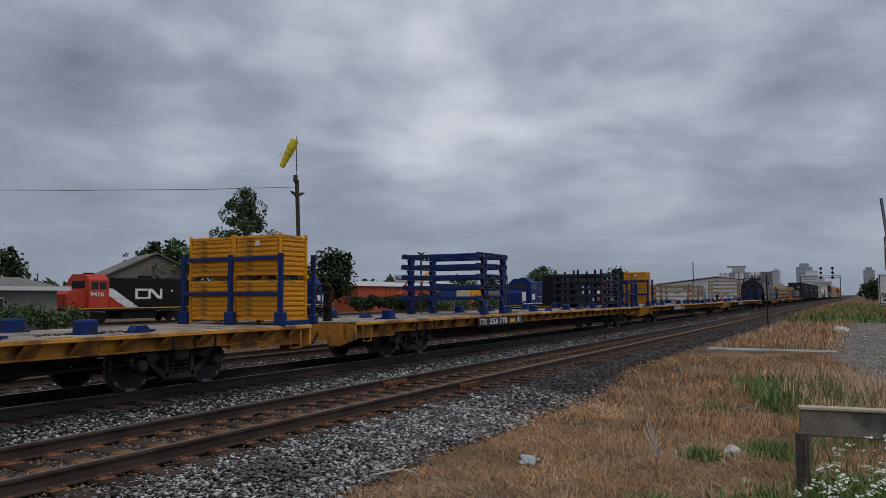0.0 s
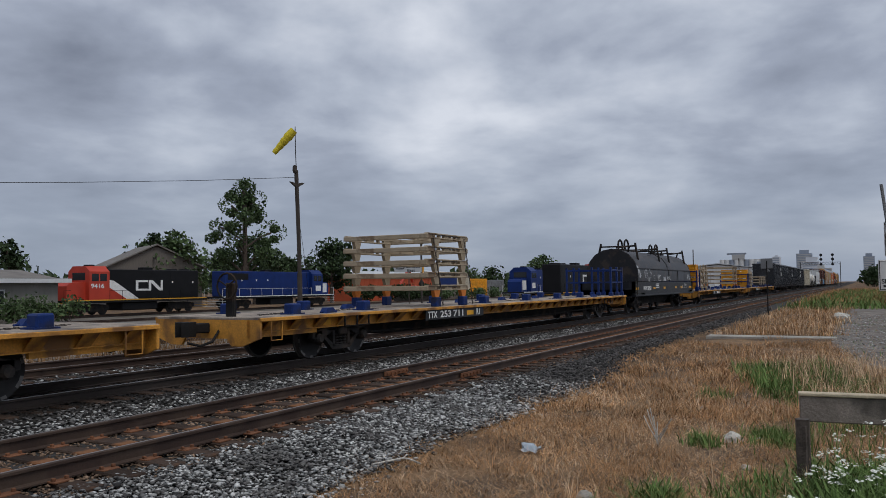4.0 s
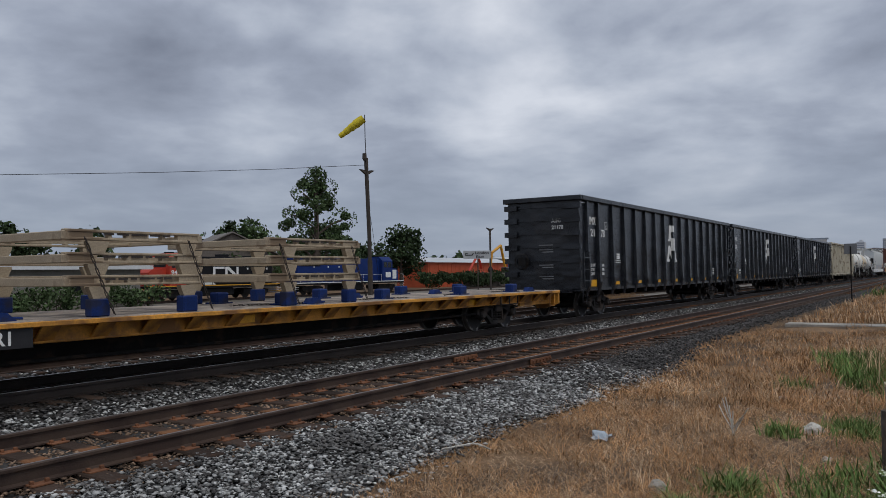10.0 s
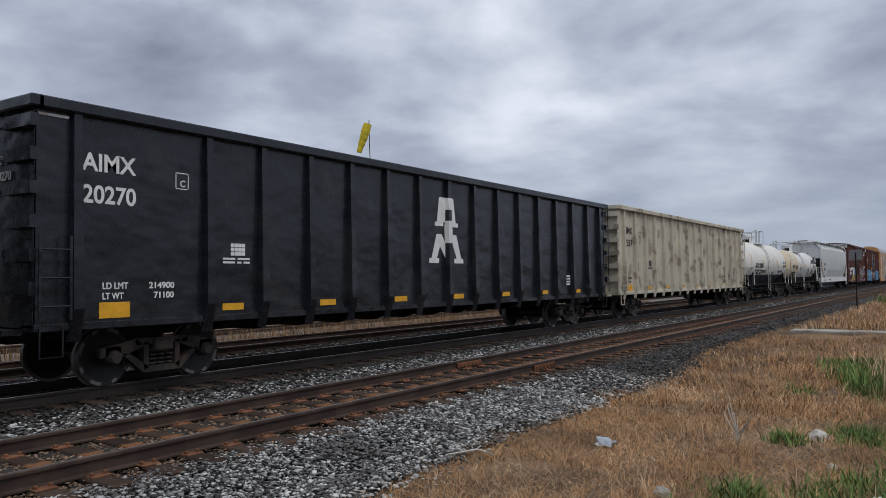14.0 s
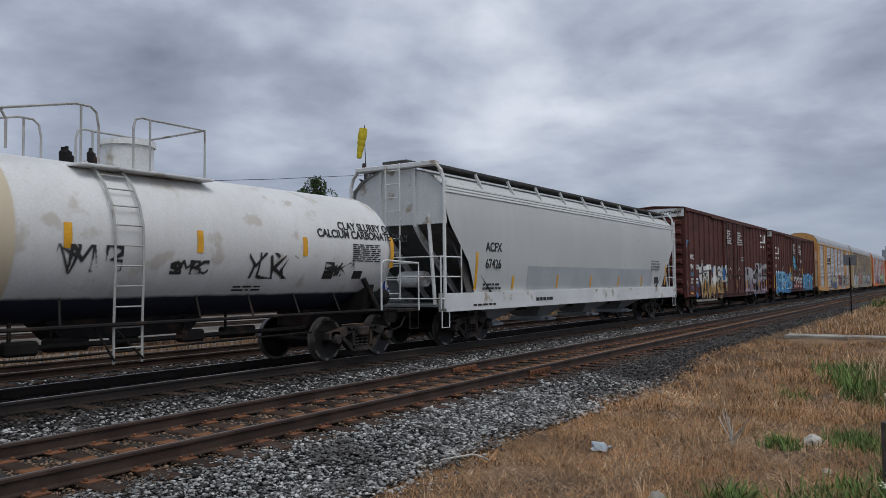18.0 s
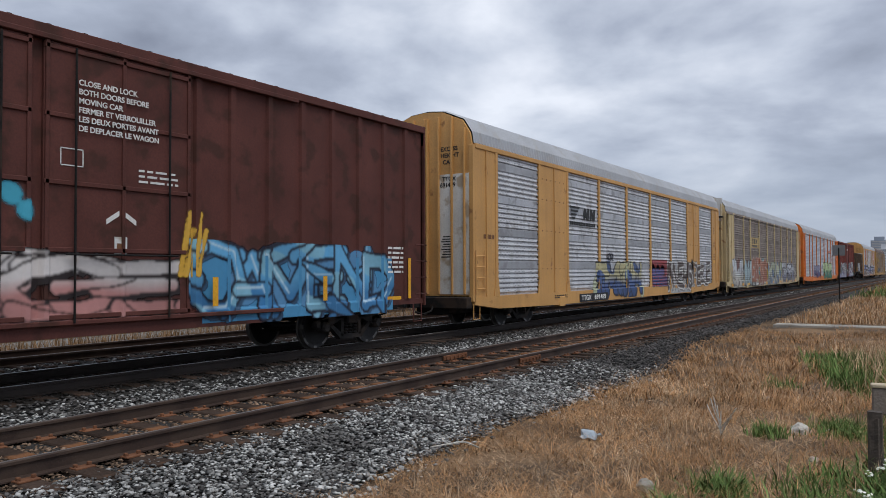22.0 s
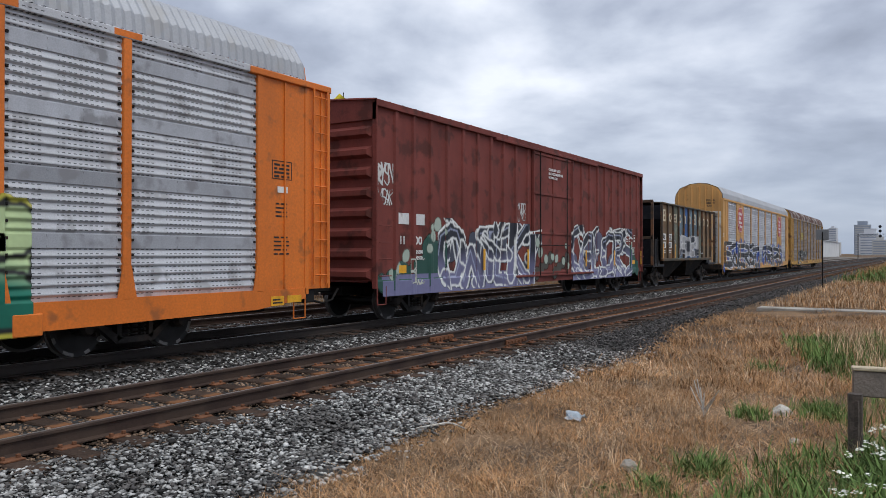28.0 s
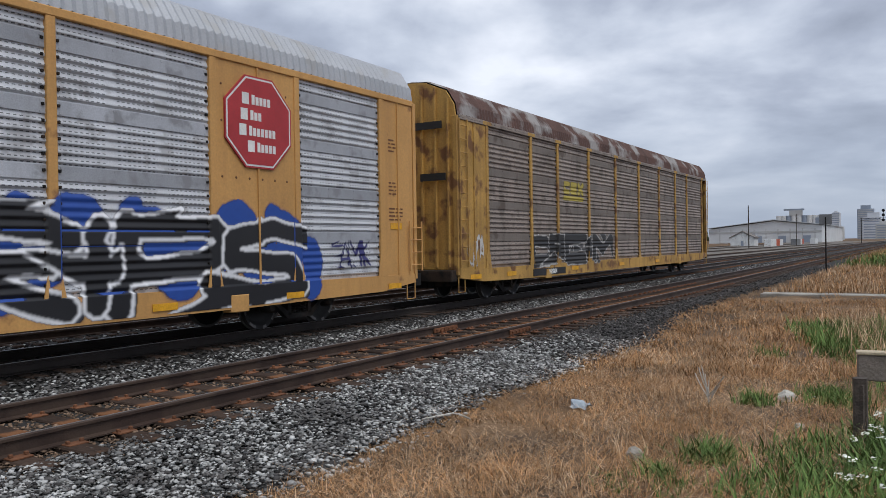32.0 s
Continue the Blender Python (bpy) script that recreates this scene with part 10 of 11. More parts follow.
def dress_boxcars():
    h = 19.7 / 2
    skin = boxcar_skin(19.7, DWC_RIBS, DWC_DOORS)
    splashes(dwc, [(x - h, z, r) for x, z, r in ((2.05, 0.92, 0.16), (2.25, 1.45, 0.13), (2.5, 1.75, 0.15), (2.9, 2.2, 0.10), (3.35, 2.3, 0.11), (3.9, 2.35, 0.16), (4.0, 2.1, 0.2), (5.2, 2.2, 0.16), (5.4, 1.95, 0.2), (7.6, 1.9, 0.3), (7.5, 2.2, 0.14))], skin, (0.04, 0.16, 0.45))
    sprayed(dwc, "VTWHCH", 2.45 - h, 8.1 - h, 0.66, 2.5, skin, 31, 0.13, 0.07, ((0.84, 0.84, 0.80), (0.46, 0.28, 0.09)), (0.010, 0.010, 0.010), wild=3, label="white and tan sprayed letters on blue")
    splashes(dwc, [(x - h, z, r) for x, z, r in ((13.0, 1.95, 0.16), (13.5, 1.85, 0.22), (14.6, 2.0, 0.25), (17.0, 2.2, 0.25), (17.4, 2.0, 0.2), (15.6, 0.85, 0.2), (16.6, 1.0, 0.25), (18.3, 2.3, 0.12))], skin, (0.05, 0.19, 0.45))
    sprayed(dwc, "SBAKSD", 12.5 - h, 16.4 - h, 0.74, 2.45, skin, 12, 0.10, 0.05, ((0.44, 0.43, 0.45), (0.36, 0.27, 0.33)), (0.012, 0.012, 0.014), wild=5, label="grey and mauve sprayed letters with blue flares")
    sprayed(dwc, "XKSE", 15.9 - h, 19.5 - h, 0.74, 2.75, skin, 14, 0.11, 0.05, ((0.46, 0.44, 0.46), (0.36, 0.27, 0.33)), (0.012, 0.012, 0.014), wild=7, label="spiky grey and mauve sprayed letters")
    scribble(dwc, 0.98 - h, 1.55 - h, 1.86, 2.12, skin, 33, (0.14, 0.36, 0.60), 12, 0.02)
    scribble(dwc, 1.0 - h, 1.5 - h, 1.18, 1.4, skin, 34, (0.14, 0.22, 0.45), 9, 0.018)
    scribble(dwc, 0.12 - h, 0.55 - h, 1.15, 1.65, skin, 35, (0.34, 0.28, 0.28), 14, 0.014)
    lettering("load_limit", "205600", 0.10, 1.86 - h, 1.66, -1.45, dwc, width=0.42)
    lettering("load_limit", "80400", 0.10, 1.92 - h, 1.50, -1.45, dwc, width=0.36)
    scribble(dwc, 0.08 - h, 0.68 - h, 3.25, 3.62, skin, 13, (0.14, 0.36, 0.60), 12)
    lettering("reporting_mark", "DWC", 0.25, 0.81 - h, 2.68, -1.45, dwc, width=0.72)
    lettering("car_number", "794", 0.25, 0.83 - h, 2.2, -1.45, dwc, width=0.62)
    lettering("car_number", "039", 0.25, 1.77 - h, 2.2, -1.45, dwc, width=0.66)
    lettering("load_limit", "LD LMT", 0.10, 1.0 - h, 1.66, -1.45, dwc, width=0.44)
    lettering("load_limit", "LT WT", 0.10, 1.0 - h, 1.50, -1.45, dwc, width=0.36)
    reflectors(dwc, [0.79 - h], 1.02, -1.448, 0.95, 0.11, True)
    reflectors(dwc, [3.1 - h, 6.74 - h, 10.1 - h, 12.8 - h, 16.45 - h, 18.75 - h], 1.18, -1.56, 0.48, 0.1, True)
    part("notice_plate", Shape().box(0.9 - h, 1.42 - h, -1.452, -1.446, 0.88, 1.06), YELLOW_TAPE, dwc)
    part("notice_plate", Shape().box(18.35 - h, 18.8 - h, -1.452, -1.446, 0.86, 1.02), YELLOW_TAPE, dwc)
    notice_frame(dwc, 2.92 - h, 2.38, 0.26, 0.28, -1.448, "F")
    for x in (8.75, 11.1):
        door_marks(dwc, x - h, 2.1, -1.515)
    bent_band(dwc, 17.35 - h, 4.1, 0.54, 1.6, skin)
    bars("web_line", dwc, 17.35 - h, 3.92, -1.447, 1, 1.6, 0.13, 0.01, WHITE, 22)
    bars("small_print", dwc, 11.5 - h, 3.0, -1.515, 3, 0.75, 0.035, 0.05, WHITE, 27)
    h = 19.7 / 2
    skin = boxcar_skin(19.7, CN_RIBS, CN_DOORS)
    painted(cn, "sprayed_piece", 0.95 - h, 7.3 - h, 0.72, 2.1, skin, (0.07, 0.29, 0.52), "sky-blue sprayed background", lift=-0.005)
    sprayed(cn, "DERKS", 0.85 - h, 7.5 - h, 0.64, 2.28, skin, 14, 0.16, 0.045, ((0.11, 0.38, 0.66), (0.05, 0.24, 0.50)), (0.008, 0.012, 0.03), wild=2, cloud=(0.08, 0.31, 0.55), shine=(0.55, 0.75, 0.85), sharp=False, blotch=(0.17, 0.46, 0.66), label="large sky-blue sprayed letters")
    for x in (0.35, 2.75, 6.9, 7.25, 12.3, 12.6):
        painted(cn, "sprayed_flame", x - h, x + 0.5 - h, 1.5 if x > 6 else 1.0, 2.75 if x > 6 else 2.1, skin, None, "yellow sprayed flame", [[(x + 0.1 - h, 1.6 if x > 6 else 1.1), (x + 0.28 - h, 2.62 if x > 6 else 1.95)], [(x + 0.2 - h, 1.6 if x > 6 else 1.1), (x + 0.4 - h, 2.35 if x > 6 else 1.6)]], 0.045, (0.72, 0.42, 0.05), lift=0.004)
    painted(cn, "sprayed_piece", 12.9 - h, 18.4 - h, 0.76, 1.95, skin, (0.07, 0.29, 0.52), "sky-blue sprayed background", lift=-0.005)
    sprayed(cn, "OAMEND", 12.55 - h, 18.5 - h, 0.70, 2.2, skin, 15, 0.12, 0.055, ((0.13, 0.42, 0.70), (0.05, 0.22, 0.46)), (0.008, 0.012, 0.03), wild=2, cloud=(0.10, 0.28, 0.50), shine=(0.55, 0.75, 0.85), sharp=False, blotch=(0.24, 0.52, 0.68), label="sky-blue sprayed letters with dark edges")
    sprayed(cn, "OCE", 8.1 - h, 12.4 - h, 0.95, 2.0, skin, 16, 0.10, 0.03, ((0.72, 0.68, 0.66), (0.55, 0.26, 0.24)), (0.02, 0.012, 0.012), wild=4, label="white and pink sprayed scrawl")
    splashes(cn, [(x - h, z, r) for x, z, r in ((8.5, 3.25, 0.28), (8.45, 2.95, 0.2), (9.05, 3.1, 0.26), (9.15, 2.75, 0.2), (9.6, 2.75, 0.16), (8.7, 2.7, 0.22), (9.85, 2.5, 0.14))], skin, (0.06, 0.42, 0.58), "turquoise sprayed bubbles on the door")
    bent_band(cn, 1.0 - h, 3.5, 0.52, 1.52, skin)
    bars("web_line", cn, 1.0 - h, 3.3, -1.447, 1, 1.5, 0.14, 0.01, WHITE, 23)
    lettering("reporting_mark", "DWC", 0.20, 0.96 - h, 2.55, -1.45, cn, width=0.62)
    lettering("car_number", "794", 0.22, 0.96 - h, 2.1, -1.45, cn, width=0.62)
    lettering("car_number", "920", 0.22, 1.9 - h, 2.1, -1.45, cn, width=0.62)
    notice_frame(cn, 3.95 - h, 2.36, 0.25, 0.27, -1.448, "F")
    reflectors(cn, [0.75 - h, 18.95 - h], 1.0, -1.52, 0.95, 0.11, True)
    reflectors(cn, [3.7 - h, 6.6 - h, 13.05 - h, 15.9 - h], 1.05, -1.56, 0.5, 0.12, True)
    part("notice_plate", Shape().box(1.0 - h, 1.6 - h, -1.46, -1.452, 0.82, 1.0), YELLOW_TAPE, cn)
    part("notice_plate", Shape().box(18.2 - h, 18.75 - h, -1.46, -1.452, 0.90, 1.06), YELLOW_TAPE, cn)
    for x in (8.7, 11.3):
        door_marks(cn, x - h, 2.28, -1.515)
    notice_frame(cn, 10.3 - h, 3.18, 0.36, 0.26, -1.515)
    bars("small_print", cn, 11.6 - h, 3.25, -1.515, 3, 0.75, 0.035, 0.05, WHITE, 28)
    bars("small_print", cn, 18.25 - h, 2.2, -1.448, 6, 0.6, 0.05, 0.06, WHITE, 25)
    h = 19.9 / 2
    skin = boxcar_skin(19.9, MAROON_RIBS, MAROON_DOORS)
    splashes(maroon, [(x - h, z, r) for x, z, r in ((0.3, 0.95, 0.22), (0.7, 1.0, 0.26), (1.2, 1.1, 0.34), (1.7, 1.1, 0.36), (2.2, 1.2, 0.42), (2.6, 1.3, 0.5), (2.4, 1.75, 0.36), (2.9, 1.6, 0.4), (18.7, 1.2, 0.45), (19.2, 1.0, 0.3), (18.4, 1.7, 0.3))], skin, (0.022, 0.085, 0.065), "dark green sprayed ground")
    splashes(maroon, [(x - h, z, r) for x, z, r in ((0.95, 1.25, 0.14), (0.7, 1.15, 0.12), (1.3, 1.55, 0.16), (2.45, 2.3, 0.10), (2.75, 2.35, 0.18), (2.5, 2.05, 0.16), (2.35, 1.75, 0.12), (3.0, 2.2, 0.12), (18.4, 2.0, 0.12), (18.75, 1.75, 0.12))], lambda u, v: skin(u, v) - 0.003, (0.42, 0.50, 0.42), "pale sage sprayed bubbles")
    sprayed(maroon, "OWTEKT", 2.75 - h, 9.1 - h, 0.66, 2.58, skin, 17, 0.15, 0.055, ((0.018, 0.022, 0.035), (0.17, 0.17, 0.29)), (0.84, 0.86, 0.84), wild=3, cloud=(0.05, 0.06, 0.09), clouds=2, shine=(0.42, 0.46, 0.62), label="white-edged black and violet sprayed letters")
    sprayed(maroon, "COLORS", 11.55 - h, 18.6 - h, 0.68, 2.7, skin, 18, 0.14, 0.05, ((0.018, 0.022, 0.035), (0.17, 0.17, 0.29)), (0.84, 0.86, 0.84), wild=3, cloud=(0.10, 0.10, 0.16), clouds=2, shine=(0.42, 0.46, 0.62), label="dark violet sprayed letters with a white glow")
    splashes(maroon, [(8.7 + 0.36 * i - h, 0.98 + 0.16 * ((i * 5) % 4), 0.22) for i in range(8)], skin, (0.060, 0.055, 0.042), "murky green sprayed ground on the door")
    splashes(maroon, [(x - h, z, r) for x, z, r in ((8.75, 1.95, 0.16), (8.95, 1.65, 0.18), (9.4, 1.45, 0.15), (9.9, 1.5, 0.12), (10.3, 1.45, 0.14), (10.9, 1.35, 0.13), (11.1, 1.9, 0.1), (11.3, 1.2, 0.12))], lambda u, v: skin(u, v) - 0.007, (0.42, 0.50, 0.42), "pale sage sprayed bubbles on the door")
    painted(maroon, "sprayed_piece", 0.3 - h, 8.3 - h, 0.62, 1.12, skin, (0.19, 0.19, 0.33), "lilac sprayed ground", lift=-0.003)
    painted(maroon, "sprayed_piece", 11.8 - h, 18.4 - h, 0.66, 1.05, skin, (0.25, 0.25, 0.40), "lilac sprayed ground", lift=-0.003)
    scribble(maroon, 0.1 - h, 0.75 - h, 2.75, 3.15, skin, 19, (0.66, 0.66, 0.64), 12, 0.026)
    scribble(maroon, 0.1 - h, 0.75 - h, 3.2, 3.75, skin, 22, (0.66, 0.66, 0.64), 12, 0.026)
    scribble(maroon, 7.4 - h, 8.0 - h, 2.6, 3.2, skin, 20, (0.66, 0.66, 0.64), 12)
    scribble(maroon, 1.5 - h, 2.15 - h, 0.85, 1.5, skin, 23, (0.66, 0.68, 0.6), 14)
    lettering("car_number", "11", 0.20, 1.0 - h, 1.85, -1.45, maroon, width=0.22)
    lettering("car_number", "00", 0.20, 1.64 - h, 1.85, -1.45, maroon, width=0.36)
    lettering("load_limit", "205500", 0.09, 1.66 - h, 1.62, -1.45, maroon, width=0.38)
    lettering("load_limit", "80500", 0.09, 1.7 - h, 1.47, -1.45, maroon, width=0.32)
    for x in (0.93, 1.64):
        part("number_patch", Shape().box(x - h, x + 0.48 - h, -1.452, -1.446, 2.33, 2.6), PALE, maroon, "pale paint patch over an old mark")
    part("notice_plate", Shape().box(0.92 - h, 1.3 - h, -1.455, -1.446, 1.15, 1.34), YELLOW_TAPE, maroon)
    part("notice_plate", Shape().box(18.5 - h, 19.0 - h, -1.455, -1.446, 1.17, 1.34), YELLOW_TAPE, maroon)
    for k in range(4):
        bars("small_print", maroon, 17.85 - h + 0.33 * k, 2.42, -1.448, 5, 0.2, 0.035, 0.03, WHITE, 26 + k)
    notice_frame(maroon, 18.5 - h, 1.58, 0.5, 0.3, -1.449)
    reflectors(maroon, [5.1 - h, 8.0 - h, 13.0 - h, 16.15 - h, 19.62 - h], 1.15, -1.51, 0.6, 0.12, True)


def dress_racks():
    h = 28.1 / 2
    skin = rack_skin(28.1, NS_PLATES, NS_BAYS)
    splashes(ns, [(x - h, z, r) for x, z, r in ((8.95, 0.8, 0.25), (9.2, 1.1, 0.35), (9.4, 1.45, 0.25), (13.6, 1.3, 0.3), (14.2, 0.8, 0.28), (12.2, 1.6, 0.35), (13.0, 1.85, 0.16), (10.2, 1.5, 0.3))], skin, (0.46, 0.50, 0.34), "pale olive sprayed ground")
    sprayed(ns, "TMTNH", 9.1 - h, 14.3 - h, 0.56, 2.02, skin, 31, 0.19, 0.05, ((0.50, 0.46, 0.26), (0.045, 0.09, 0.24)), (0.012, 0.014, 0.02), wild=2, cloud=(0.05, 0.11, 0.28), clouds=1, blotch=(0.07, 0.12, 0.28), label="navy and olive sprayed letters")
    painted(ns, "sprayed_piece", 15.6 - h, 18.0 - h, 0.95, 2.1, skin, (0.28, 0.035, 0.04), "red sprayed ground")
    sprayed(ns, "NYL", 15.65 - h, 18.0 - h, 0.9, 1.95, skin, 32, 0.17, 0.03, ((0.03, 0.13, 0.38), (0.03, 0.12, 0.34)), (0.08, 0.02, 0.04), wild=1, label="blue sprayed letters on red")
    sprayed(ns, "NNEHS", 17.9 - h, 22.35 - h, 0.60, 2.08, skin, 33, 0.115, 0.055, ((0.085, 0.060, 0.052), (0.075, 0.052, 0.045)), (0.74, 0.74, 0.71), glow=(0.015, 0.015, 0.015), wild=1, cast=False, knit=False, swell=0.02, label="brown block letters edged in white and black")
    sprayed(ns, "PEELE", 22.2 - h, 26.05 - h, 0.78, 2.1, skin, 34, 0.10, 0.05, ((0.085, 0.060, 0.052), (0.075, 0.052, 0.045)), (0.74, 0.74, 0.71), glow=(0.015, 0.015, 0.015), wild=0, cast=False, knit=False, swell=0.02, label="brown block letters edged in white and black")
    painted(ns, "sprayed_piece", 18.4 - h, 22.0 - h, 0.56, 0.78, skin, (0.42, 0.45, 0.46), "pale sprayed ground line", lift=-0.003)
    scribble(ns, 10.2 - h, 11.2 - h, 2.0, 2.3, skin, 35, (0.02, 0.02, 0.03), 14, 0.02)
    scribble(ns, 22.0 - h, 22.4 - h, 1.5, 2.2, skin, 36, (0.02, 0.02, 0.03), 10, 0.018)
    scribble(ns, 19.2 - h, 19.8 - h, 2.1, 2.3, skin, 37, (0.02, 0.02, 0.03), 8, 0.018)
    s = Shape()
    for i in range(4):
        s.prism([(6.80 - h + 0.03 * i, 3.86 - 0.125 * i), (7.62 - h - 0.13 * i, 3.86 - 0.125 * i), (7.57 - h - 0.13 * i, 3.79 - 0.125 * i), (6.80 - h + 0.03 * i, 3.79 - 0.125 * i)], -1.497, -1.492, "y")
    for x, w in ((7.95, 0.48), (8.55, 0.46)):
        s.prism([(x - h, 3.42), (x + 0.15 - h, 3.42), (x + 0.15 - h, 3.62), (x + w - 0.15 - h, 3.42), (x + w - h, 3.42), (x + w + 0.06 - h, 3.84), (x + w - 0.1 - h, 3.84), (x + w - 0.13 - h, 3.62), (x + 0.2 - h, 3.84), (x + 0.05 - h, 3.84)], -1.497, -1.492, "y")
    for i in range(15):
        x = 6.76 + 0.155 * i
        s.box(x - h, x + 0.12 - h, -1.497, -1.492, 3.21, 3.33)
    part("emblem", s, STENCIL, ns, "black slanted-bar emblem")
    part("number_panel", Shape().box(7.45 - h, 10.2 - h, -1.532, -1.524, 0.54, 0.82), DARK_PANEL, ns)
    lettering("reporting_mark", "TTGX", 0.17, 7.62 - h, 0.60, -1.538, ns, width=0.9)
    lettering("car_number", "691489", 0.17, 8.82 - h, 0.60, -1.538, ns, width=1.15)
    bars("small_print", ns, 5.4 - h, 0.84, -1.526, 2, 1.0, 0.035, 0.03, STENCIL, 31)
    part("notice_plate", Shape().box(26.6 - h, 27.0 - h, -1.512, -1.504, 2.02, 2.18), YELLOW_TAPE, ns)
    for z, w in ((3.95, 0.3), (3.2, 0.3), (2.5, 0.5)):
        bars("small_print", ns, 26.65 - h, z, -1.502, 4, w, 0.035, 0.05, RUST_INK, int(z * 10))
    bars("small_print", ns, 0.75 - h, 2.65, -1.502, 1, 0.6, 0.12, 0.02, RUST_INK, 38)
    for a, b in NS_PLATES[1:3]:
        rivets(ns, a - h, b - h)
    h = 28.3 / 2
    skin = rack_skin(28.3, KCS_PLATES, KCS_BAYS)
    blue = (0.018, 0.075, 0.36)
    splashes(kcs, [(x - h, z, r) for x, z, r in ((0.5, 0.75, 0.3), (0.6, 1.55, 0.2), (0.85, 1.9, 0.2), (1.3, 1.6, 0.3), (1.2, 1.1, 0.3), (2.3, 1.95, 0.36), (3.4, 1.9, 0.4), (4.6, 2.1, 0.4), (5.8, 2.2, 0.52), (6.3, 1.9, 0.4), (7.2, 2.2, 0.36), (8.4, 2.05, 0.34), (9.2, 2.0, 0.36), (10.9, 1.9, 0.4), (11.7, 1.95, 0.34), (12.4, 1.4, 0.4), (13.0, 0.8, 0.3), (13.1, 1.5, 0.26))], skin, blue, "deep blue sprayed clouds")
    sprayed(kcs, "EWERST", 0.5 - h, 12.95 - h, 0.56, 2.42, skin, 41, 0.17, 0.06, ((0.016, 0.016, 0.019), (0.013, 0.013, 0.016)), (0.84, 0.85, 0.87), cloud=blue, clouds=2, wild=3, knit=False, swell=0.1, label="huge black and white sprayed letters on blue")
    painted(kcs, "sprayed_piece", 3.6 - h, 12.4 - h, 0.54, 0.84, skin, (0.014, 0.014, 0.016), "black sprayed ground line", lift=-0.004)
    splashes(kcs, [(x - h, z, r) for x, z, r in [(14.8 + 0.62 * i, 1.3 + 0.8 * ((i * 7) % 5) / 5, 0.55) for i in range(16)] + [(23.4, 1.9, 0.42), (23.2, 2.2, 0.25), (24.1, 1.2, 0.5), (24.3, 0.8, 0.25), (20.1, 2.25, 0.22), (18.3, 2.2, 0.25), (16.3, 2.15, 0.22)]], skin, blue, "deep blue sprayed clouds")
    sprayed(kcs, "TRIPS", 14.7 - h, 24.2 - h, 0.56, 2.38, skin, 42, 0.17, 0.06, ((0.016, 0.016, 0.019), (0.013, 0.013, 0.016)), (0.84, 0.85, 0.87), wild=2, knit=False, swell=0.08, label="black and white sprayed letters on bright blue")
    sprayed(kcs, "DFW", 13.2 - h, 14.4 - h, 0.95, 1.6, skin, 43, 0.055, 0.04, ((0.02, 0.02, 0.02), (0.02, 0.02, 0.02)), (0.75, 0.76, 0.78), wild=0, cast=False, label="small black sprayed letters edged in white")
    scribble(kcs, 24.9 - h, 26.3 - h, 1.15, 1.75, skin, 44, (0.03, 0.03, 0.14), 14)
    scribble(kcs, 0.15 - h, 0.6 - h, 1.0, 1.7, skin, 45, (0.66, 0.66, 0.66), 10)
    for cx, cz, r in ((5.6, 3.92, 0.92), (22.85, 3.95, 0.92)):
        o = [(cx - h + r * 1.0 * math.cos(radians(22.5 + 45 * i)), cz + r * math.sin(radians(22.5 + 45 * i))) for i in range(8)]
        k = [(cx - h + (x - cx + h) * 0.965, cz + (z - cz) * 0.965) for x, z in o]
        k2 = [(cx - h + (x - cx + h) * 0.925, cz + (z - cz) * 0.925) for x, z in o]
        e = part("emblem", Shape().prism(o, -1.536, -1.502, "y"), SIGN_RED, kcs, "red octagonal emblem with a white rim")
        part("emblem_rim", Shape().prism(k, -1.539, -1.5365, "y"), WHITE, e)
        part("emblem_field", Shape().prism(k2, -1.543, -1.5395, "y"), SIGN_RED, e)
        for i, (a, n) in enumerate(((-0.48, 5), (-0.52, 3), (-0.56, 7), (-0.34, 5))):
            z = cz + 0.40 - 0.29 * i
            s = Shape().box(cx - h + a * r, cx - h + a * r + 0.17, -1.547, -1.5435, z - 0.09, z + 0.12)
            for j in range(n):
                x = cx - h + a * r + 0.24 + 0.10 * j
                s.box(x, x + 0.075, -1.547, -1.5435, z - 0.08, z + (0.07 if j else 0.10))
            part("emblem_line", s, WHITE, e)
    lettering("reporting_mark", "TTGX", 0.18, 7.75 - h, 0.60, -1.55, kcs, width=0.85)
    lettering("car_number", "691835", 0.18, 8.98 - h, 0.60, -1.55, kcs, width=1.3)
    reflectors(kcs, [0.7 - h, 3.9 - h, 7.1 - h, 10.4 - h, 13.95 - h, 17.3 - h, 20.4 - h, 23.5 - h, 26.9 - h], 0.62, -1.54, 0.5, 0.12)
    part("notice_plate", Shape().box(0.75 - h, 1.05 - h, -1.545, -1.537, 1.2, 1.42), YELLOW_TAPE, kcs)
    part("notice_plate", Shape().box(27.05 - h, 27.5 - h, -1.512, -1.504, 2.0, 2.15), YELLOW_TAPE, kcs)
    for z, w in ((4.1, 0.3), (3.1, 0.3), (2.5, 0.55)):
        bars("small_print", kcs, 27.0 - h, z, -1.502, 4, w, 0.035, 0.05, RUST_INK, int(z * 10) + 1)
    bars("small_print", kcs, 0.15 - h, 2.9, -1.502, 2, 0.35, 0.09, 0.05, PALE, 39)
    for a, b in KCS_PLATES[1:3]:
        rivets(kcs, a - h, b - h)
    h = 28.4 / 2
    skin = rack_skin(28.4, CSX_PLATES, CSX_BAYS)
    painted(csx, "sprayed_piece", 1.9 - h, 5.1 - h, 0.55, 1.35, skin, (0.50, 0.48, 0.42), "cream sprayed ground", lift=-0.004)
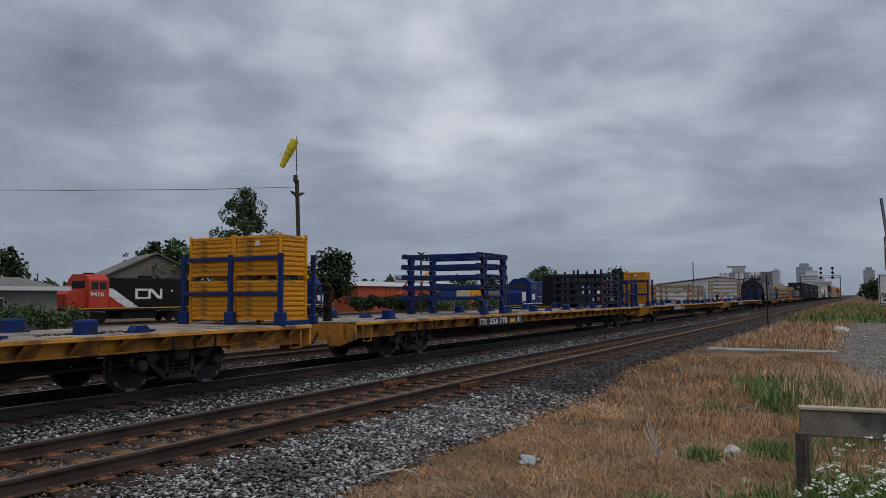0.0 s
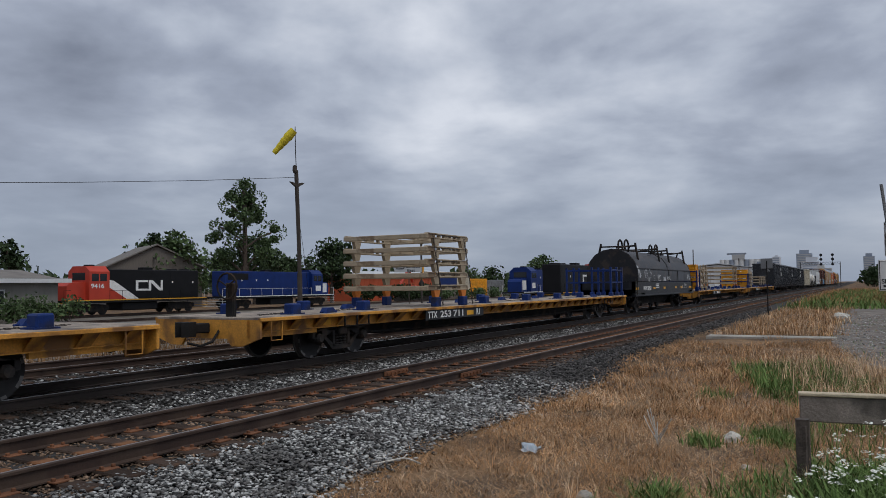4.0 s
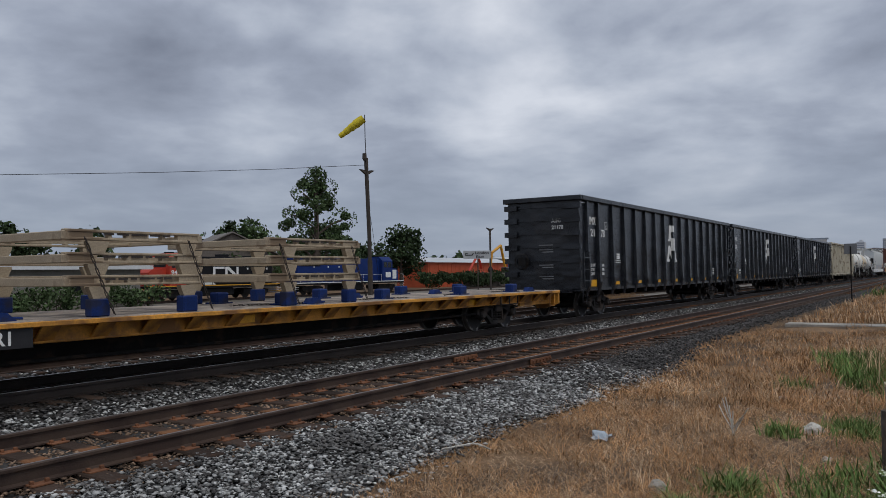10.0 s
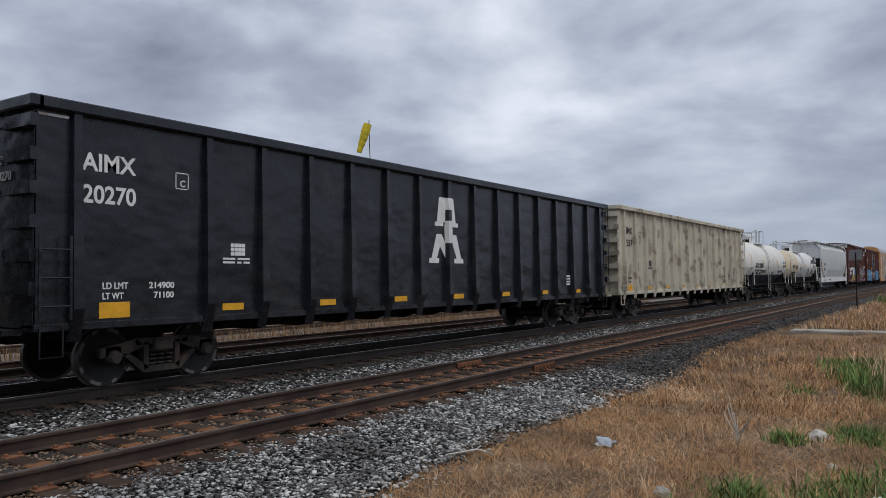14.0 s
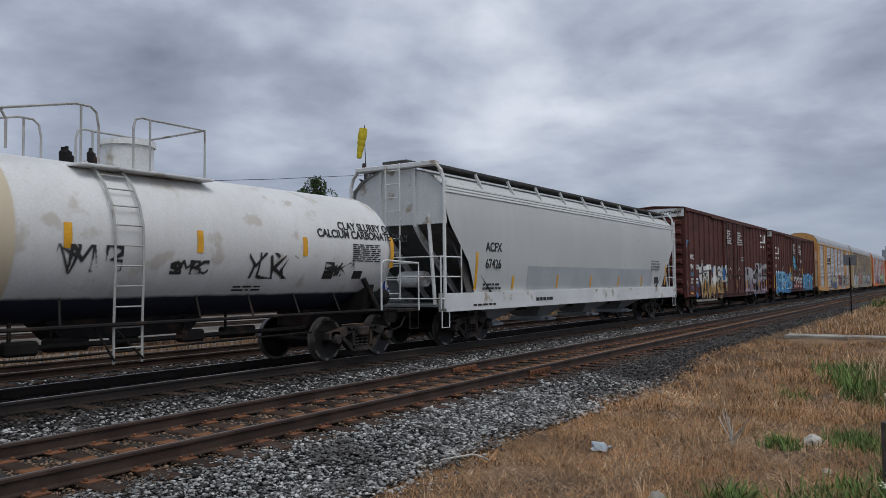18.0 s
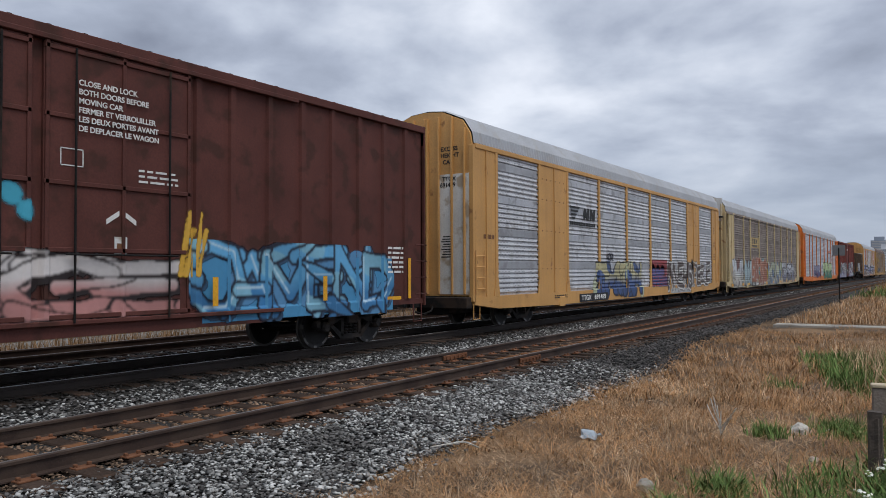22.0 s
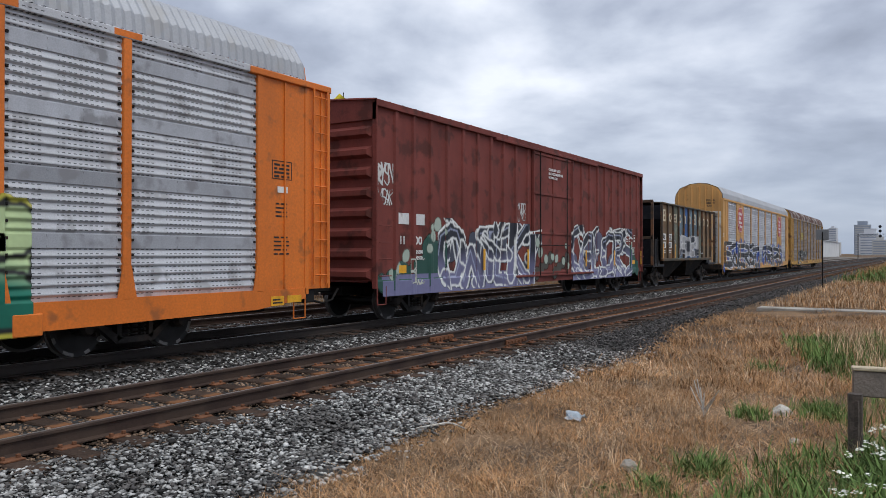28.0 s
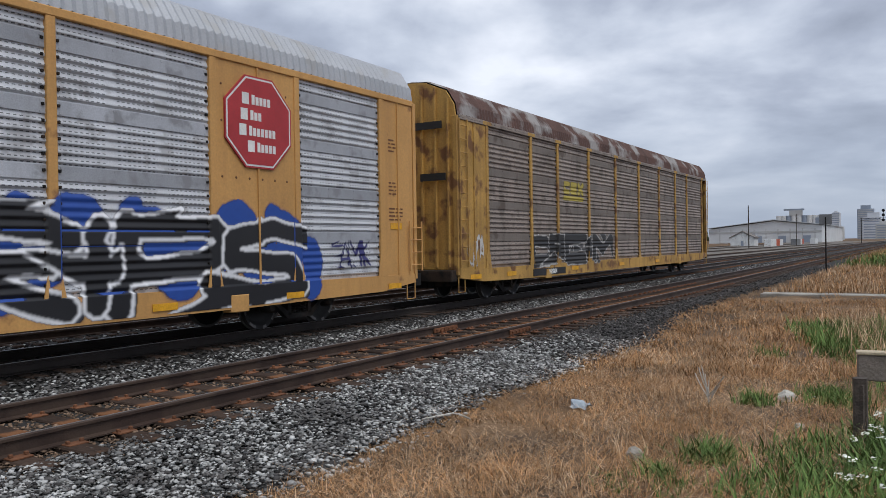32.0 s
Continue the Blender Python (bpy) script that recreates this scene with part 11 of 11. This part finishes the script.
    sprayed(csx, "AWA", 1.7 - h, 5.2 - h, 0.6, 2.4, skin, 51, 0.24, 0.04, ((0.62, 0.66, 0.70), (0.48, 0.46, 0.42)), (0.05, 0.045, 0.045), wild=3, cloud=(0.16, 0.05, 0.04), clouds=2, label="pale grey sprayed peaks on dull red")
    splashes(csx, [(x - h, z, r) for x, z, r in ((2.6, 1.2, 0.13), (3.3, 1.35, 0.14), (3.9, 1.1, 0.16), (2.4, 0.75, 0.14), (3.4, 0.72, 0.15), (4.6, 0.75, 0.16))], skin, (0.45, 0.26, 0.08), "ochre sprayed spots")
    sprayed(csx, "OMN", 5.0 - h, 7.4 - h, 0.55, 2.3, skin, 52, 0.2, 0.045, ((0.40, 0.55, 0.60), (0.26, 0.33, 0.36)), (0.03, 0.02, 0.02), wild=3, cloud=(0.10, 0.035, 0.03), clouds=3, shine=(0.7, 0.75, 0.75), label="blue-grey sprayed faces on dark red")
    splashes(csx, [(x - h, z, r) for x, z, r in ((7.6, 1.55, 0.3), (8.1, 1.75, 0.22), (12.8, 1.6, 0.35), (13.2, 1.3, 0.35), (12.9, 0.9, 0.3))], skin, (0.48, 0.34, 0.07), "ochre sprayed ground")
    sprayed(csx, "SAOPS", 7.4 - h, 13.2 - h, 0.55, 2.5, skin, 53, 0.26, 0.03, ((0.36, 0.125, 0.06), (0.30, 0.10, 0.05)), (0.72, 0.68, 0.62), cloud=(0.16, 0.33, 0.36), clouds=2, wild=1, sharp=False, label="rust-red sprayed curls with pale outlines")
    sprayed(csx, "MIBUM", 13.2 - h, 19.1 - h, 0.55, 2.25, skin, 54, 0.24, 0.03, ((0.46, 0.50, 0.36), (0.36, 0.37, 0.34)), (0.03, 0.03, 0.03), cloud=(0.44, 0.41, 0.30), clouds=4, blotch=(0.10, 0.17, 0.30), wild=2, shine=(0.6, 0.62, 0.55), label="green, blue and grey sprayed letters")
    sprayed(csx, "OWSTR", 19.2 - h, 25.6 - h, 0.62, 2.2, skin, 55, 0.14, 0.06, ((0.50, 0.52, 0.58), (0.16, 0.17, 0.24)), (0.025, 0.025, 0.04), glow=(0.55, 0.55, 0.58), wild=3, label="grey sprayed letters with dark edges")
    scribble(csx, 25.8 - h, 27.0 - h, 1.2, 1.8, skin, 57, (0.66, 0.66, 0.62), 12)
    scribble(csx, 15.2 - h, 16.6 - h, 2.35, 2.65, skin, 58, (0.68, 0.68, 0.64), 10)
    scribble(csx, 1.1 - h, 1.5 - h, 1.2, 2.1, skin, 56, (0.66, 0.62, 0.5), 10)
    painted(csx, "emblem_patch", 7.32 - h, 10.12 - h, 3.12, 3.82, skin, (0.52, 0.36, 0.13), "tan painted patch with a dark mark", [[(8.25 - h, 3.66), (8.02 - h, 3.70), (7.94 - h, 3.58), (8.02 - h, 3.44), (8.25 - h, 3.48)], [(8.86 - h, 3.68), (8.55 - h, 3.68), (8.55 - h, 3.58), (8.86 - h, 3.56), (8.86 - h, 3.46), (8.55 - h, 3.46)], [(9.12 - h, 3.70), (9.55 - h, 3.45)], [(9.55 - h, 3.70), (9.12 - h, 3.45)], [(7.9 - h, 3.25), (9.6 - h, 3.25)]], 0.058, (0.03, 0.027, 0.025), lift=0.003)
    part("number_panel", Shape().box(7.35 - h, 9.8 - h, -1.545, -1.536, 0.56, 0.82), DARK_PANEL, csx)
    lettering("reporting_mark", "TTGX", 0.17, 7.45 - h, 0.61, -1.55, csx, width=0.85)
    lettering("car_number", "158804", 0.17, 8.5 - h, 0.61, -1.55, csx, width=1.15)
    reflectors(csx, [1.3 - h, 4.35 - h, 6.2 - h, 12.3 - h, 15.1 - h, 18.3 - h, 21.0 - h, 23.2 - h, 25.5 - h], 0.64, -1.54, 0.5, 0.14)
    part("door_skin", Shape().box(-h + 0.17, -h + 0.185, -1.3, 1.3, 4.55, 5.9), PALE, csx, "white upper door band")
    part("door_trim", Shape().box(-h + 0.06, -h + 0.165, -1.35, 0.9, 4.72, 4.82), STENCIL, csx)
    for y in (-1.1, 0.35):
        part("door_slot", Shape().box(-h + 0.07, -h + 0.10, y, y + 0.75, 3.3, 3.48), STENCIL, csx)
    bars("small_print", csx, 1.35 - h, 3.4, -1.502, 5, 0.35, 0.04, 0.05, RUST_INK, 61)
    h = 28.2 / 2
    skin = rack_skin(28.2, ORANGE_PLATES, ORANGE_BAYS)
    sprayed(orange, "JOLE", 14.72 - h, 22.3 - h, 0.46, 2.45, skin, 64, 0.34, 0.075, ((0.52, 0.66, 0.34), (0.006, 0.17, 0.11)), (0.012, 0.014, 0.012), glow=(0.50, 0.47, 0.06), shine=(0.82, 0.84, 0.80), wild=2, label="big green sprayed letters with a yellow edge")
    sprayed(orange, "PHOTO", 7.3 - h, 12.4 - h, 0.8, 2.1, skin, 62, 0.15, 0.04, ((0.30, 0.29, 0.42), (0.05, 0.04, 0.18)), (0.012, 0.012, 0.05), wild=1, label="dark violet sprayed letters")
    s = Shape().soft(28.05 - h, 28.66 - h, -1.50, -1.46, 0.9, 4.98, 0.01).box(28.40 - h, 28.45 - h, -1.53, -1.5, 0.92, 4.95)
    s.soft(28.62 - h, 28.68 - h, -1.54, -1.3, 0.9, 4.98, 0.01)
    part("ladder_panel", s, RACK_ORANGE, orange, "orange end panel behind the ladder")
    part("end_beam", Shape().soft(26.4 - h, 28.7 - h, -1.56, -1.4, 4.97, 5.1, 0.015), RACK_ORANGE, orange)
    for z in (1.0, 2.9, 4.9):
        part("panel_bracket", Shape().box(27.85 - h, 28.1 - h, -1.44, -1.40, z - 0.04, z + 0.04), RACK_ORANGE, orange)
    s = Shape()
    for a, b, u, v in ((27.0, 27.55, 3.06, 3.075), (27.0, 27.55, 3.405, 3.42), (27.0, 27.015, 3.06, 3.42), (27.535, 27.55, 3.06, 3.42)):
        s.box(a - h, b - h, -1.506, -1.499, u, v)
    part("notice_frame", s, STENCIL, orange)
    bars("small_print", orange, 27.06 - h, 3.36, -1.501, 4, 0.42, 0.04, 0.035, STENCIL, 71)
    part("notice_label", Shape().box(27.15 - h, 27.43 - h, -1.508, -1.499, 2.8, 2.92), WHITE, orange)
    bars("small_print", orange, 27.1 - h, 2.6, -1.501, 4, 0.32, 0.03, 0.05, STENCIL, 72)
    bars("small_print", orange, 27.05 - h, 1.95, -1.501, 5, 0.42, 0.03, 0.05, STENCIL, 73)
    scribble(orange, 14.1 - h, 15.0 - h, 1.75, 2.05, skin, 63, (0.03, 0.03, 0.03), 9)
    scribble(orange, 21.2 - h, 21.9 - h, 1.65, 1.9, skin, 65, (0.03, 0.03, 0.03), 8)
    painted(orange, "emblem", 18.95 - h, 21.6 - h, 3.28, 3.76, skin, None, "orange bar emblem with a dark swoosh", [[(19.2 + 0.6 * i - h, 3.58), (19.55 + 0.6 * i - h, 3.58)] for i in range(4)] + [[(19.25 + 0.6 * i - h, 3.68), (19.6 + 0.6 * i - h, 3.68)] for i in range(4)], 0.05, (0.62, 0.13, 0.03), lift=0.003)
    painted(orange, "swoosh", 18.85 - h, 21.7 - h, 3.36, 3.50, skin, None, "dark tapering bar", [[(18.95 - h, 3.43), (21.55 - h, 3.45)]], 0.035, (0.02, 0.02, 0.022), lift=0.005)
    part("notice_plate", Shape().box(26.95 - h, 27.3 - h, -1.535, -1.526, 0.62, 0.8), YELLOW_TAPE, orange)
    part("notice_plate", Shape().box(27.4 - h, 27.8 - h, -1.535, -1.526, 0.66, 0.8), YELLOW_TAPE, orange)
    part("yard_print", Shape().box(26.99 - h, 27.26 - h, -1.538, -1.5355, 0.66, 0.69).box(26.99 - h, 27.2 - h, -1.538, -1.5355, 0.72, 0.75), STENCIL, orange)
    h = 28.2 / 2
    skin = rack_skin(28.2, LAST_PLATES, LAST_BAYS)
    sprayed(last, "DREAM", 4.85 - h, 12.4 - h, 0.82, 1.95, skin, 71, 0.17, 0.03, ((0.02, 0.019, 0.019), (0.028, 0.026, 0.025)), (0.60, 0.58, 0.55), wild=1, cast=False, label="black sprayed letters with thin white outlines")
    scribble(last, 0.6 - h, 1.6 - h, 1.0, 1.9, skin, 72, (0.6, 0.58, 0.55), 16)
    painted(last, "emblem_patch", 7.4 - h, 9.3 - h, 3.05, 3.85, skin, None, "faded yellow painted mark", [[(7.9 - h, 3.68), (7.55 - h, 3.68), (7.55 - h, 3.4), (7.9 - h, 3.4)], [(8.55 - h, 3.68), (8.15 - h, 3.68), (8.15 - h, 3.54), (8.55 - h, 3.54), (8.55 - h, 3.4), (8.15 - h, 3.4)], [(8.8 - h, 3.7), (9.2 - h, 3.38)], [(9.2 - h, 3.7), (8.8 - h, 3.38)], [(7.5 - h, 3.18), (9.2 - h, 3.18)]], 0.085, (0.46, 0.36, 0.05), lift=0.003)
    part("number_panel", Shape().box(4.8 - h, 7.4 - h, -1.535, -1.526, 0.58, 0.8), DARK_PANEL, last)
    lettering("car_number", "965864", 0.16, 6.0 - h, 0.61, -1.54, last)
    reflectors(last, [0.8 - h, 3.0 - h, 8.0 - h, 13.0 - h, 18.0 - h], 0.66, -1.526, 0.6, 0.13)
    for y in (-1.2, 0.2):
        part("door_slot", Shape().box(-h + 0.07, -h + 0.10, y, y + 0.8, 3.35, 3.55), STENCIL, last)
    part("end_opening", Shape().box(-h + 0.07, -h + 0.10, -1.1, 1.2, 4.75, 4.95), STENCIL, last)


def rivets(parent, a, b):
    s = Shape()
    for z in (1.7, 2.9, 3.9, 4.55):
        for x in np.arange(a + 0.2, b - 0.1, 0.33):
            s.lathe([(0.0, -1.512), (0.02, -1.508), (0.026, -1.499)], (x, 0, z), "y", 6)
    part("rivet_row", s, RUST_INK, parent)


def dress_others():
    h = 16.2 / 2
    zs = [1.75, 2.35, 2.85, 3.22, 3.47]
    ys = [-1.44, -1.42, -1.26, -0.95, -0.5]
    hood = lambda X, Z: np.interp(Z, zs, ys) - 0.012
    for i, (a, b, z, t) in enumerate(((1.15, 1.9, 2.3, 0.7), (2.55, 4.3, 2.2, 0.5), (4.7, 6.6, 1.95, 0.4), (7.0, 8.0, 1.9, 0.25), (14.73, 15.95, 2.05, 0.42), (8.4, 9.4, 1.95, 0.25), (2.9, 3.9, 1.85, 0.3))):
        scribble(coil, a - h, b - h, z - t / 2, z + t / 2, hood, 90 + i, (0.55, 0.56, 0.56), 18, 0.022, "thin white sprayed scribble")
    for car_ob, hh, r, zc, rows in ((t2, 7.1, 1.30, 2.37, ((1.6, 2.3, 3.0, 0.5, (0.06, 0.045, 0.04)), (1.6, 2.2, 1.95, 0.25, (0.3, 0.05, 0.04)), (5.2, 6.3, 2.05, 0.45, (0.03, 0.03, 0.03)), (7.2, 8.0, 1.95, 0.25, (0.03, 0.03, 0.03)), (8.9, 10.2, 2.0, 0.5, (0.03, 0.03, 0.03)), (11.0, 12.0, 1.95, 0.3, (0.03, 0.03, 0.03)))),):
        tank = lambda X, Z: -np.sqrt(np.maximum(r * r - (Z - zc) ** 2, 0.01)) - 0.012
        for i, (a, b, z, t, tint) in enumerate(rows):
            scribble(car_ob, a - hh, b - hh, z - t / 2, z + t / 2, tank, 110 + i, tint, 14, 0.02, "thin black sprayed scribble")
    h = 20.2 / 2
    flat = lambda X, Z: np.full(X.shape, -1.412)
    scribble(beige, 15.4 - h, 17.0 - h, 1.25, 2.2, flat, 120, (0.03, 0.03, 0.03), 9, 0.035, "large black sprayed outline")
    scribble(beige, 17.3 - h, 18.5 - h, 1.3, 2.1, flat, 121, (0.03, 0.03, 0.03), 9, 0.03, "large black sprayed outline")
    h = 13.6 / 2
    a = -5.02
    step = 1.006

    def ribbed(X, Z):
        y = np.full(X.shape, -1.427)
        for k in range(11):
            y = np.where(np.abs(X - a - step * k) < 0.07, -1.525, y)
        return y
    sprayed(bm_car, "VSKN", a + 2.95 * step, a + 6.95 * step, 1.40, 2.62, ribbed, 137, 0.15, 0.025, ((0.46, 0.47, 0.48), (0.40, 0.40, 0.41)), (0.76, 0.76, 0.76), glow=(0.03, 0.035, 0.05), wild=4, blotch=(0.05, 0.055, 0.07), cloud=(0.05, 0.10, 0.22), clouds=1, label="grey sprayed letters with white edges")
    scribble(bm_car, a + 2.15 * step, a + 2.75 * step, 2.0, 2.3, ribbed, 132, (0.55, 0.55, 0.55), 9)
    scribble(bm_car, a + 7.65 * step, a + 8.2 * step, 1.6, 2.1, ribbed, 133, (0.6, 0.6, 0.6), 9)


SIGN_RED = material("emblem_red", (0.40, 0.035, 0.04), 0.5, 0, 0.12, 2, 30, 0.0)
RUST_INK = material("dull_brown_print", (0.16, 0.07, 0.03), 0.7, 0, 0.1, 3, 30, 0.0)
dress_boxcars()
dress_racks()
dress_others()


def motions():
    """The train rolls through at an even speed, and its wheels turn while they are near."""
    for ob, x, y, z in MOVERS:
        walk(ob, [(0, pose(x, y, z)), (32, pose(x - SPEED * 32, y, z))])
    # the windsock lifts and falls: seconds, degrees below level
    swing = ((0, 64), (0.5, 58), (1.0, 25), (1.5, 22), (2.0, 38), (2.5, 55), (3.0, 62), (3.5, 48), (5.5, 52), (6.5, 50), (7.0, 45), (7.5, 30), (8.0, 24), (8.5, 35), (9.0, 30),
             (9.5, 34), (10.0, 36), (10.5, 42), (11.0, 52), (11.5, 55), (12.5, 56), (13.0, 58), (13.5, 66), (14.0, 72), (15.5, 74), (16.5, 73), (17.0, 74), (17.5, 78), (18.5, 82), (20, 75), (24, 60), (28, 50), (29.6, 48), (30, 52), (32, 50))
    walk(sock, [(t, pose(-0.62, 0, 13.35) @ pose(0, 0, 0, 0, 0, 118) @ pose(0, 0, 0, 0, a, 0)) for t, a in swing])
    for w, d, x in WHEELSETS:
        first, final = (x - 34.0) / SPEED, (x - 3.0) / SPEED
        f0, f1 = max(0, round(first * FPS)), min(32 * FPS, round(final * FPS))
        turn = [(f / FPS, pose(d, 0, 0.457, 0, -(f - f0) * math.degrees(SPEED / FPS / 0.457) % 360, 0)) for f in range(f0, f1 + 1)] if f1 > f0 else []
        if not turn:
            continue
        rows = ([(0, turn[0][1])] if f0 > 0 else []) + turn + ([(32, turn[-1][1])] if f1 < 32 * FPS else [])
        walk(w, rows)


motions()
